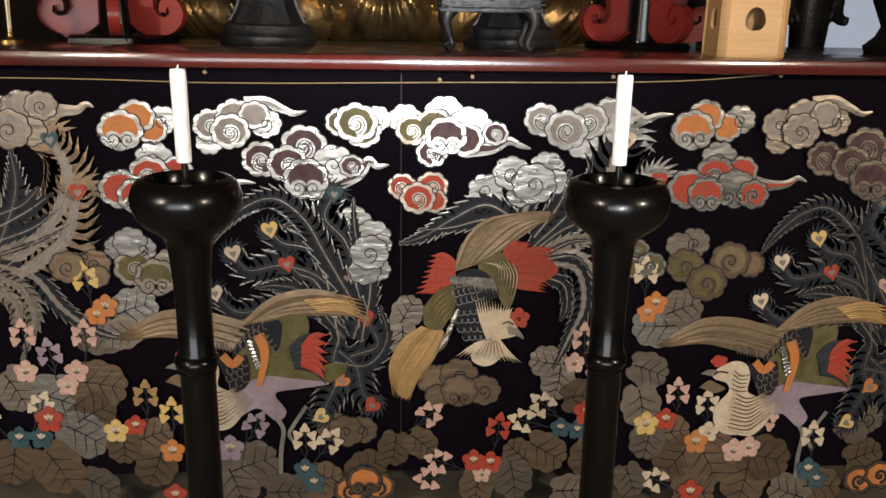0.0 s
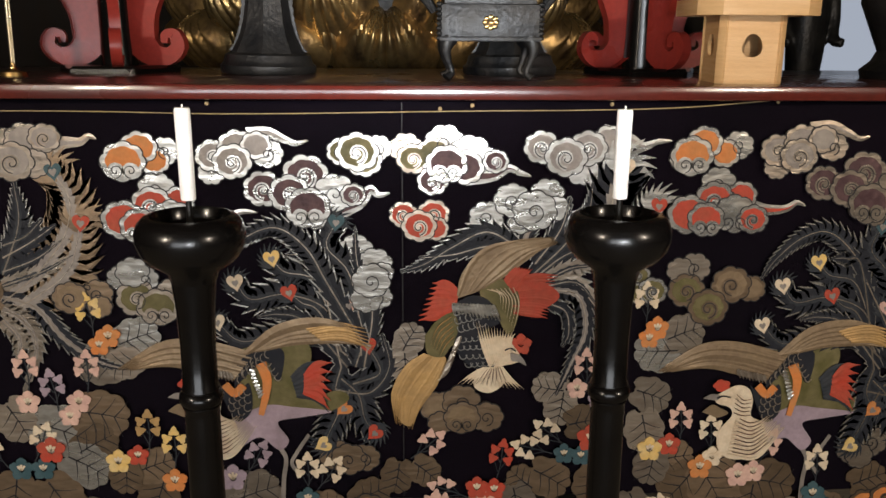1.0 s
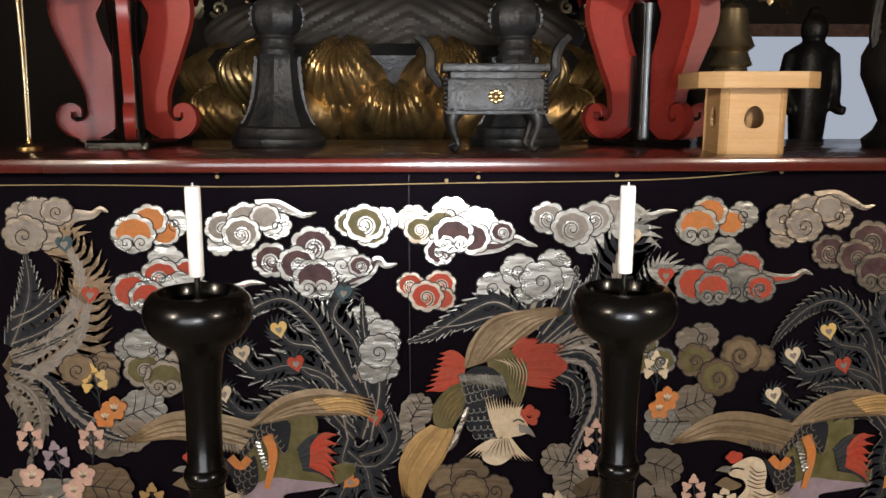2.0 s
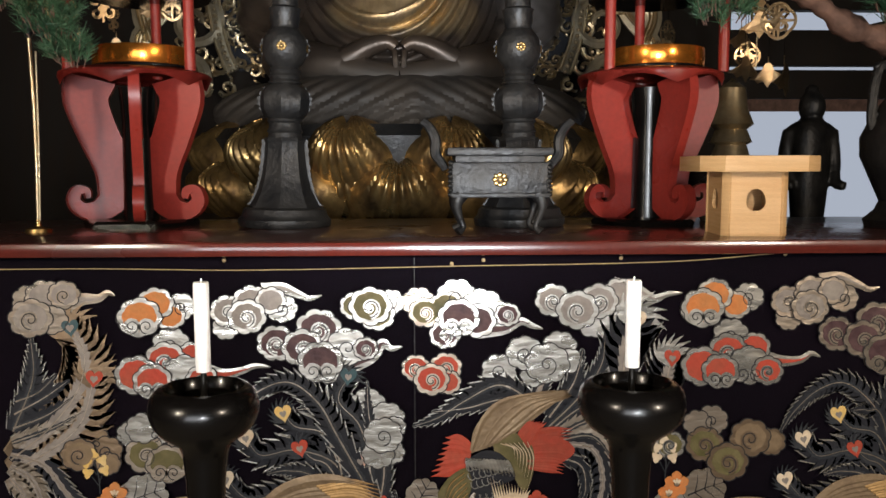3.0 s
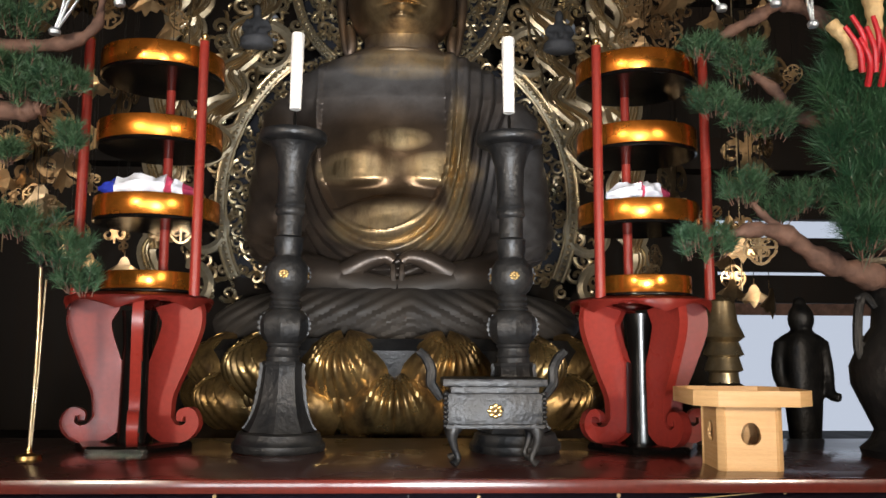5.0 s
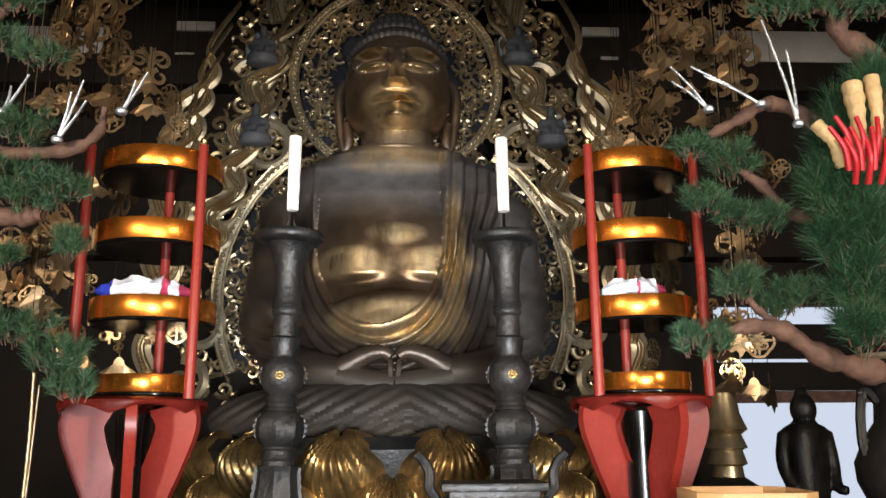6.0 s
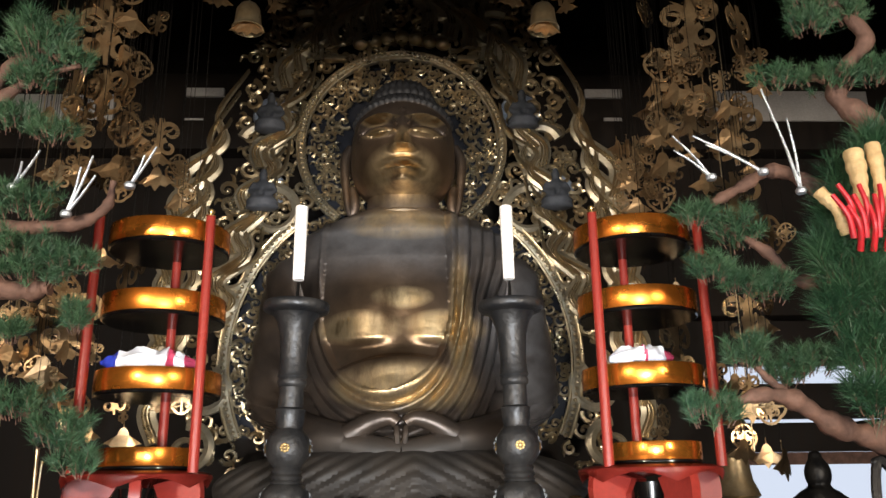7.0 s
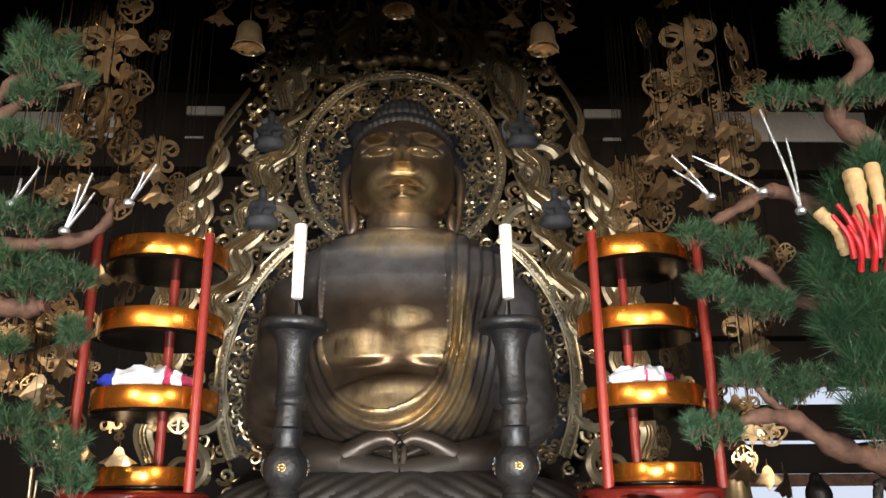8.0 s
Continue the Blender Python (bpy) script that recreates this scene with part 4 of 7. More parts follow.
for x, z, r, mat in (
    (-0.894, 0.381, 0.022, "pink_silk"), (-0.789, 0.383, 0.022, "pink_silk"), (-0.809, 0.351, 0.02, "pink_silk"), (-0.853, 0.273, 0.026, "red_silk"), (-0.917, 0.230, 0.022, "teal_silk"),
    (-0.871, 0.231, 0.022, "teal_silk"), (-0.713, 0.248, 0.023, "yellow_silk"), (-0.671, 0.262, 0.02, "red_silk"), (-0.595, 0.204, 0.023, "orange_silk"), (-0.721, 0.528, 0.022, "orange_silk"),
    (-0.740, 0.509, 0.02, "orange_silk"), (-0.593, 0.101, 0.022, "red_silk"), (-0.471, 0.211, 0.026, "mauve_silk"), (-0.310, 0.163, 0.022, "teal_silk"), (-0.291, 0.133, 0.022, "teal_silk"),
    (0.061, 0.188, 0.022, "red_silk"), (0.099, 0.184, 0.022, "red_silk"), (0.080, 0.157, 0.018, "pink_silk"), (0.278, 0.415, 0.02, "pink_silk"), (0.312, 0.302, 0.027, "red_silk"),
):
    blossom(x, z, r, mat)
for x, z, r, mat in (
    (0.253, 0.266, 0.02, "teal_silk"), (0.291, 0.262, 0.02, "teal_silk"), (0.450, 0.551, 0.022, "orange_silk"), (0.433, 0.529, 0.02, "orange_silk"), (0.445, 0.277, 0.024, "yellow_silk"),
    (0.489, 0.288, 0.022, "red_silk"), (0.561, 0.236, 0.024, "orange_silk"), (0.588, 0.260, 0.02, "cream_silk"), (0.649, 0.217, 0.024, "pink_silk"), (0.684, 0.226, 0.022, "pink_silk"),
    (0.825, 0.174, 0.024, "teal_silk"), (0.847, 0.151, 0.02, "teal_silk"), (0.556, 0.117, 0.025, "red_silk"), (0.323, 0.390, 0.018, "mauve_silk"),
):
    blossom(x, z, r, mat)
for x, z, mat, lean in (
    (-0.891, 0.401, "pink_silk", 5), (-0.770, 0.402, "pink_silk", 0), (-0.833, 0.361, "mauve_silk", 10), (-0.945, 0.233, "cream_silk", 40), (-0.889, 0.246, "cream_silk", -20),
    (-0.751, 0.528, "yellow_silk", 10), (-0.648, 0.269, "gold_silk", 0), (-0.594, 0.230, "yellow_silk", 0), (-0.446, 0.212, "mauve_silk", -30), (-0.310, 0.173, "cream_silk", 0),
    (-0.291, 0.180, "cream_silk", -35), (-0.085, 0.255, "pink_silk", -50), (0.042, 0.164, "pink_silk", 70), (0.024, 0.143, "pink_silk", 90), (0.104, 0.204, "red_silk", -10),
    (0.228, 0.265, "cream_silk", 75), (0.259, 0.279, "cream_silk", 50), (0.297, 0.409, "pink_silk", 0), (0.425, 0.557, "cream_silk", 0), (0.513, 0.288, "pink_silk", 0),
    (0.582, 0.263, "cream_silk", 0), (0.692, 0.237, "pink_silk", -25), (0.830, 0.192, "cream_silk", 0), (0.528, 0.114, "cream_silk", 60),
):
    sprig(x, z, mat, lean)


# ---- black floor candlesticks in front ----
def floor_candlestick():
    st = thing("floor_candlestick", (-0.357, 0.966, 0), "tall black lacquered floor candlestick with a turned shaft", "candlestick", "black candlesticks before the altar")
    part("foot", lathe([(0, 0), (0.15, 0), (0.152, 0.012), (0.14, 0.03), (0.09, 0.05), (0.05, 0.08), (0.034, 0.12), (0.028, 0.16)], 40), "black", st)
    part("shaft", lathe([(0.027, 0.16), (0.0232, 0.398), (0.0222, 0.548), (0.0216, 0.703), (0.0217, 0.711), (0.0236, 0.7145), (0.0236, 0.716), (0.0222, 0.717), (0.026, 0.7205), (0.0275, 0.727), (0.026, 0.7335), (0.0222, 0.737), (0.0236, 0.738), (0.0236, 0.7395), (0.0217, 0.743), (0.0215, 0.798), (0.0232, 0.843), (0.027, 0.883)], 40), "black", st)
    part("bowl", lathe([(0.0265, 0.878), (0.031, 0.891), (0.05, 0.904), (0.06, 0.916), (0.0645, 0.93), (0.0645, 0.94), (0.061, 0.951), (0.054, 0.9585), (0.047, 0.9605), (0.045, 0.957), (0.043, 0.946), (0.03, 0.938), (0.004, 0.936)], 48), "black", st)
    part("spike", lathe([(0.0042, 0.936), (0.0036, 0.986), (0, 0.987)], 10), "wick", st)
    return st


left = floor_candlestick()
left.rotation_euler = (0, radians(0.5), 0)
copy_thing(left, pose(0.17, 0.966, 0, 0, -0.3, 0))


def candle(place, r0, r1, h, label, group, lean=0):
    c = thing("candle", place, label, "candle", group)
    c.rotation_euler = (0, radians(lean), 0)
    part("wax_body", lathe([(0, 0), (r0 * 0.95, 0), (r0, 0.002), (r1, h - 0.003), (r1 * 0.9, h), (0.002, h - 0.001), (0, h - 0.001)], 24), "wax", c)
    part("wick", tube([(0, 0, h - 0.003), (0.0005, 0, h + 0.004)], 0.0011, None, 6), "wax", c)


candle((-0.3485, 0.966, 0.978), 0.0088, 0.0092, 0.107, "unlit white candle on a black floor candlestick", "front candles")
candle((0.165, 0.966, 0.978), 0.0088, 0.0092, 0.106, "unlit white candle on a black floor candlestick", "front candles")


# ---- bronze candlesticks on the table ----
def bronze_candlestick():
    st = thing("bronze_candlestick", (-0.43, 2.13, TOP), "dark bronze altar candlestick with round knops and studs", "candlestick", "bronze candlesticks on the altar")
    z0 = TOP
    part("base", lathe([(0, 0), (0.118, 0), (0.122, 0.008), (0.122, 0.022), (0.114, 0.03), (0.112, 0.036), (0.108, 0.05), (0.098, 0.056)], 48), "bronze", st)
    bell = lathe([(0.096, 0.056), (0.088, 0.07), (0.074, 0.1), (0.063, 0.14), (0.056, 0.19), (0.053, 0.235), (0.056, 0.242), (0.053, 0.25)], 8)
    part("bell_foot", bell, "bronze", st)
    part("lower_neck", lathe([(0.045, 0.25), (0.043, 0.262), (0.047, 0.268), (0.043, 0.275), (0.041, 0.29), (0.046, 0.296), (0.044, 0.302)], 32), "bronze", st)
    part("lower_knop", lathe([(0.044, 0.302), (0.054, 0.31), (0.065, 0.33), (0.067, 0.355), (0.063, 0.378), (0.05, 0.394), (0.04, 0.4)], 8), "bronze", st)
    part("ringed_neck", lathe([(0.04, 0.4), (0.044, 0.405), (0.038, 0.412), (0.043, 0.42), (0.037, 0.428), (0.042, 0.436), (0.037, 0.445)], 32), "bronze", st)
    knop = lathe([(0.037, 0.445), (0.048, 0.458), (0.058, 0.478), (0.06, 0.5), (0.056, 0.525), (0.043, 0.545), (0.037, 0.552)], 16)
    knop = part("upper_knop", knop, "bronze", st)
    for k in range(4):
        a = math.pi / 2 * k - math.pi / 2
        bm = bmesh.new()
        for q in range(8):
            b = 2 * math.pi * q / 8
            ball((0.0042, 0.003, 0.0042), (0.0095 * math.cos(b), 0, 0.0095 * math.sin(b)), bm, 8, 6)
        ball((0.005, 0.004, 0.005), (0, 0, 0), bm, 8, 6)
        bm.transform(Matrix.Rotation(a + math.pi / 2, 4, "Z") @ Matrix.Translation((0, -0.059, 0.497)))
        part("crest", bm, "brass", knop, "small brass flower crest")
    part("shaft", lathe([(0.037, 0.552), (0.035, 0.56), (0.039, 0.575), (0.039, 0.6), (0.042, 0.606), (0.034, 0.612), (0.033, 0.67), (0.038, 0.675), (0.04, 0.685), (0.037, 0.695), (0.041, 0.702), (0.038, 0.712), (0.036, 0.75), (0.04, 0.82), (0.052, 0.866), (0.066, 0.886)], 32), "bronze", st)
    part("drip_cup", lathe([(0.066, 0.886), (0.087, 0.893), (0.092, 0.9), (0.092, 0.917), (0.089, 0.921), (0.085, 0.917), (0.082, 0.905), (0.004, 0.902)], 40), "bronze", st)
    part("spike", lathe([(0.006, 0.9), (0.004, 0.985), (0, 0.99)], 10), "wick", st)
    for zc, rx, rz in ((0.352, 0.073, 0.056), (0.5, 0.066, 0.05)):
        part("beaded_fin", plate(scallop(0, zc, rx, rz, 22, 0.1, 0, 88), 0.004, 0.008), "bronze", st)
    part("beaded_fin", ribbon([(0, 0.06), (0, 0.1), (0, 0.15), (0, 0.245)], lambda q: 0.2 - 0.085 * q ** 0.55 + 0.006 * abs(math.sin(q * 40)), 0.004, 0.008, None, 60), "bronze", st)
    return st


bc = resize(bronze_candlestick(), 0.97, 0.97, 0.905)
bc.rotation_euler = (0, radians(1.2), 0)
copy_thing(bc, pose(0.178, 2.13, TOP, 0, -0.7, 0))
candle((-0.411, 2.13, 1.965), 0.0158, 0.018, 0.212, "white candle on a bronze candlestick", "altar candles", 0.6)
candle((0.167, 2.13, 1.965), 0.0158, 0.018, 0.212, "white candle on a bronze candlestick", "altar candles", -0.6)


# ---- plain wooden offering stand ----
def offering_stand():
    st = thing("offering_stand", (0.653, 1.83, TOP), "unpainted cypress offering stand with pierced sides", "offering stand", turn=-4)

    def oct_plate(r, cut, z, h, mat, name):
        o = [(-r + cut, -r), (r - cut, -r), (r, -r + cut), (r, r - cut), (r - cut, r), (-r + cut, r), (-r, r - cut), (-r, -r + cut)]
        bm = bmesh.new()
        lo, hi = [bm.verts.new((x, y, z)) for x, y in o], [bm.verts.new((x, y, z + h)) for x, y in o]
        bm.faces.new(lo[::-1]), bm.faces.new(hi)
        for i in range(8):
            bm.faces.new((lo[i], lo[(i + 1) % 8], hi[(i + 1) % 8], hi[i]))
        return part(name, bm, mat, st, smooth=False)
    oct_plate(0.12, 0.03, 0.142, 0.006, "hinoki", "tray_board")
    o = 0.125
    cut = 0.04
    ring = [(-o + cut, -o), (o - cut, -o), (o, -o + cut), (o, o - cut), (o - cut, o), (-o + cut, o), (-o, o - cut), (-o, -o + cut)]
    for (ax, ay), (bx, by) in zip(ring, ring[1:] + ring[:1]):
        ln = math.dist((ax, ay), (bx, by))
        m = Matrix.Rotation(math.atan2(by - ay, bx - ax), 4, "Z")
        part("tray_side", box((ln + 0.004, 0.006, 0.034), ((ax + bx) / 2, (ay + by) / 2, 0.158), None, 0.0012, m), "hinoki", st)
    # four sides of the foot, each with a flame-shaped opening
    half = 0.068
    for k in range(4):
        bm = bmesh.new()
        hole = []
        for i in range(28):
            a = 2 * math.pi * i / 28
            r = 0.02 * (1 + 0.16 * math.sin(a) + 0.12 * abs(math.cos(1.5 * (a - math.pi / 2))))
            hole.append((r * math.cos(a), 0.075 + r * 1.12 * math.sin(a)))
        outer = []
        for i in range(28):
            a = 2 * math.pi * i / 28
            t = min((half - 0.012) / max(1e-6, abs(math.cos(a))), 0.066 / max(1e-6, abs(math.sin(a))))
            outer.append((t * math.cos(a), 0.071 + t * math.sin(a)))
        y0, y1 = -half, -half + 0.007
        rows = [[bm.verts.new((p[0], y, p[1])) for p in loop] for loop, y in ((outer, y0), (hole, y0), (hole, y1), (outer, y1))]
        for lo, hi in zip(rows, rows[1:] + rows[:1]):
            for i in range(28):
                bm.faces.new((lo[i], lo[(i + 1) % 28], hi[(i + 1) % 28], hi[i]))
        bm.transform(Matrix.Rotation(math.pi / 2 * k, 4, "Z"))
        part("foot_panel", bm, "hinoki", st, smooth=False)
        part("foot_corner", corner_post(half, k), "hinoki", st)
        for h in (0.003, 0.139):
            part("foot_rail", rail_strip(half, k, h), "hinoki", st)
    return st


def corner_post(half, k):
    bm = box((0.02, 0.008, 0.142), (half - 0.006, -half + 0.006, 0.071), None, 0.001, Matrix.Rotation(radians(45), 4, "Z"))
    bm.transform(Matrix.Rotation(math.pi / 2 * k, 4, "Z"))
    return bm


def rail_strip(half, k, h):
    bm = box((2 * half - 0.02, 0.007, 0.006), (0, -half + 0.0034, h))
    bm.transform(Matrix.Rotation(math.pi / 2 * k, 4, "Z"))
    return bm


offering_stand()


# ---- incense burner ----
def incense_burner():
    st = thing("incense_burner", (0.095, 1.887, TOP), "square dark bronze incense burner with curved handles", "incense burner")
    part("body", box((0.215, 0.14, 0.085), (0, 0, 0.136), None, 0.006), "bronze", st)
    part("base_rim", box((0.22, 0.148, 0.012), (0, 0, 0.098), None, 0.004), "bronze", st)
    part("shoulder", box((0.2, 0.13, 0.02), (0, 0, 0.186), None, 0.004), "bronze", st)
    part("rim", box((0.236, 0.16, 0.02), (0, 0, 0.204), None, 0.006), "bronze", st)
    crest = bmesh.new()
    for q in range(8):
        b = 2 * math.pi * q / 8
        ball((0.006, 0.003, 0.006), (0.0125 * math.cos(b), -0.0705, 0.136 + 0.0125 * math.sin(b)), crest, 8, 6)
    ball((0.0065, 0.004, 0.0065), (0, -0.0705, 0.136), crest, 10, 6)
    part("crest", crest, "brass", st, "small brass flower crest")
    for s in (-1, 1):
        part("handle", tube([(s * 0.118, 0, 0.16), (s * 0.13, 0, 0.18), (s * 0.142, 0, 0.2), (s * 0.142, 0, 0.235), (s * 0.155, 0, 0.265), (s * 0.172, 0, 0.282)], lambda q: 0.0095 + 0.003 * math.sin(q * 3), None, 8, 16), "bronze", st)
        for y in (-0.055, 0.055):
            part("leg", tube([(s * 0.088, y, 0.1), (s * 0.096, y * 1.1, 0.075), (s * 0.09, y * 1.05, 0.045), (s * 0.082, y, 0.02), (s * 0.094, y * 1.1, 0.0065)], lambda q: 0.02 - 0.013 * math.sin(q * 2.4), None, 10, 14), "bronze", st)
        fins = bmesh.new()
        for k in range(8):
            ball((0.007, 0.008, 0.006), (s * 0.11, -0.066, 0.1 + 0.011 * k), fins, 8, 5)
        part("beaded_fin", fins, "bronze", st)
    return st


resize(incense_burner(), 1, 1, 0.91)


# ---- red tiered stands ----
def bell(x, s):
    return math.exp(-(x / s) ** 2)


def tier_stand():
    st = thing("tiered_stand", (-0.802, 2.187, TOP), "vermilion tiered offering stand with gilt round trays", "offering stand", "tiered stands on the altar")
    part("plinth", lathe([(0, 0), (0.15, 0), (0.152, 0.012), (0.145, 0.02), (0, 0.021)], 6, None, (-0.012, 0, 0)), "black", st)
    # scrolled legs, three round the axis
    for k, a in enumerate((192, 286, 350, 95)):
        prof = [(x * 0.88, z) for x, z in [(0.125, 0.425), (0.14, 0.36), (0.108, 0.26), (0.068, 0.16), (0.074, 0.085), (0.112, 0.048), (0.158, 0.046), (0.185, 0.072), (0.176, 0.104), (0.15, 0.102), (0.146, 0.08)]]
        bm = ribbon(prof, lambda s: 0.125 - 0.075 * min(1, s / 0.42) + 0.032 * bell(s - 0.36, 0.16) - 0.034 * max(0, s - 0.5) / 0.5, 0.013, 0.026, None, 60)
        bm.transform(Matrix.Translation((-0.012, 0, 0)) @ Matrix.Rotation(radians(a), 4, "Z"))
        part("leg", bm, "red_lacquer", st)
    part("core", lathe([(0.045, 0.02), (0.042, 0.1), (0.04, 0.3), (0.046, 0.4)], 24, None, (-0.012, 0, 0)), "black", st, "black lacquered core post")
    # wavy apron under the deck
    bm = bmesh.new()
    seg = 72
    rows = []
    for r, z, wave in ((0.182, 0.398, 0.026), (0.188, 0.42, 0.01), (0.186, 0.436, 0), (0.165, 0.445, 0), (0.0, 0.446, 0)):
        rows.append([bm.verts.new((-0.012 + r * math.cos(2 * math.pi * i / seg), r * math.sin(2 * math.pi * i / seg), z + wave * abs(math.cos(6 * math.pi * i / seg)) )) for i in range(seg)])
    for lo, hi in zip(rows, rows[1:]):
        for i in range(seg):
            bm.faces.new((lo[i], lo[(i + 1) % seg], hi[(i + 1) % seg], hi[i]))
    bmesh.ops.solidify(bm, geom=list(bm.faces), thickness=0.008)
    part("apron", bm, "red_lacquer", st)
    # trays
    for k, (z, h, r) in enumerate(((0.447, 0.064, 0.125), (0.66, 0.077, 0.166), (0.892, 0.077, 0.166), (1.117, 0.077, 0.166))):
        tray = part("tray", lathe([(0, 0.004), (r * 0.97, 0.002), (r, 0.006), (r, 0.012), (r * 0.995, 0.014)], 56, None, (0.006, 0.045 if k else 0.01, z)), "black", st, "black underside of a round tray")
        part("gilt_band", lathe([(r * 0.995, 0.012), (r * 1.004, 0.014), (r * 1.004, h - 0.004), (r * 0.998, h), (r * 0.97, h), (r * 0.965, h - 0.02), (0, h - 0.022)], 56, None, (0.006, 0.045 if k else 0.01, z)), "gold_rim", tray, "gilded tray rim")
    # three poles that stand on the deck
    for x, y in ((-0.15, -0.087), (0.15, -0.087), (0.005, 0.125)):
        pole = part("pole", lathe([(0.0135, 0.44), (0.0125, 1.19), (0.0125, 1.2)], 20, None, (x, y, 0)), "red_lacquer", st)
        part("finial", lathe([(0.012, 1.2), (0.0135, 1.203), (0.006, 1.207), (0.01, 1.214), (0.009, 1.222), (0, 1.228)], 16, None, (x, y, 0)), "brass", pole, "brass knob")
    return st


ts = resize(tier_stand(), 1, 1, 0.893)
copy_thing(ts, pose(0.538, 2.175, TOP, 0, 0, 5))


def parcel(place, turn, size, mats, label, group):
    """A foil-wrapped sweet packet, puffed and crumpled, with printed bands."""
    p = thing("snack_packet", place, label, "snack packet", group, turn=turn)
    w, d, h = size
    x0 = -w / 2
    for k, (mat, share) in enumerate(mats):
        bm = bmesh.new()
        n, m = 14, 18
        grid = []
        for i in range(n + 1):
            x = x0 + share * w * i / n
            s = (x + w / 2) / w
            puff = max(0.06, math.sin(math.pi * min(0.985, max(0.015, s)))) ** 0.55
            ring = []
            for j in range(m):
                a = 2 * math.pi * j / m
                kx = 0.022 * noise.noise((x * 26, j * 0.8, k)) + 0.008 * noise.noise((x * 70, j * 2.1, k))
                ring.append(bm.verts.new((x, (d / 2 + kx) * math.cos(a) * puff, h / 2 * 0.98 + (h / 2 + kx) * math.sin(a) * puff * (1 - 0.2 * abs(math.sin(a * 3))))))
            grid.append(ring)
        for lo, hi in zip(grid, grid[1:]):
            for j in range(m):
                bm.faces.new((lo[j], lo[(j + 1) % m], hi[(j + 1) % m], hi[j]))
        bm.faces.new(grid[0][::-1]), bm.faces.new(grid[-1])
        bmesh.ops.recalc_face_normals(bm, faces=list(bm.faces))
        part("wrapper_band", bm, mat, p)
        x0 += share * w
    return p


parcel((-0.805, 2.17, TOP + 0.64), 4, (0.25, 0.14, 0.082), (("blue_wrap", 0.2), ("white_wrap", 0.52), ("red_wrap", 0.07), ("white_wrap", 0.1), ("red_wrap", 0.11)), "crumpled blue and white snack packet on a tray", "packets on the trays")
parcel((0.515, 2.13, TOP + 0.64), -3, (0.17, 0.12, 0.075), (("white_wrap", 0.5), ("red_wrap", 0.04), ("white_wrap", 0.3), ("red_wrap", 0.16)), "white snack packet with red stripes on a tray", "packets on the trays")


# ---- lotus seat ----
X0 = -0.145
seat = thing("lotus_seat", (X0, 3.42, -0.1), "gilded lotus pedestal with overlapping ribbed petals", "pedestal")
part("plinth", lathe([(0, 0), (0.95, 0), (0.95, 1.08), (0.9, 1.12), (0.8, 1.14), (0.0, 1.14)], 8), "dark_wood", seat)
part("base_moulding", box((2.3, 0.06, 0.05), (0, -0.83, 1.105), None, 0.01), "dark_wood", seat)
part("cushion", lathe([(0, 1.12), (0.66, 1.12), (0.76, 1.3), (0.78, 1.42), (0.74, 1.46), (0, 1.47)], 48, squash=0.92), "bronze", seat)


def petal_mesh():
    """A plump round petal with a notched tip and ribs that run down from it."""
    bm = bmesh.new()
    n, m = 120, 16
    rows = []
    for j in range(m + 1):
        v = j / m
        row = []
        for i in range(n + 1):
            u = i / n * 2 - 1
            half = 0.18 * math.sqrt(max(0.02, 1 - ((v - 0.42) / 0.6) ** 2))
            notch = 0.03 * math.exp(-(u / 0.2) ** 2) * max(0, v - 0.6) * 2.4
            bulge = 0.16 * math.sin(math.pi * (0.1 + 0.82 * v)) * math.cos(u * 1.5) ** 0.7
            fan_out = math.atan2(u * half, 0.26 - v * 0.25)
            rib = 0.02 * abs(math.sin(fan_out * 17)) ** 0.7 * math.cos(u * 1.5)
            row.append(bm.verts.new((u * half, -bulge - rib, v * 0.25 - notch)))
        rows.append(row)
    for lo, hi in zip(rows, rows[1:]):
        for i in range(n):
            bm.faces.new((lo[i], lo[i + 1], hi[i + 1], hi[i]))
    return bm


first = part("petal", petal_mesh(), "lotus_gilt", seat)
for tier, (z, r, count, off) in enumerate(((1.115, 0.71, 13, 0.0), (1.235, 0.7, 13, 0.5), (1.13, 0.62, 13, 0.5))):
    for k in range(count):
        a = 360 / count * (k + off) - 90
        if math.sin(radians(a)) > 0.35:
            continue
        ob = first if (tier, k) == (0, 0) else new("petal", first.data)
        ob.parent = seat
        ob.matrix_basis = pose(r * math.cos(radians(a)), r * 0.92 * math.sin(radians(a)), z, -8, 0, a + 90)


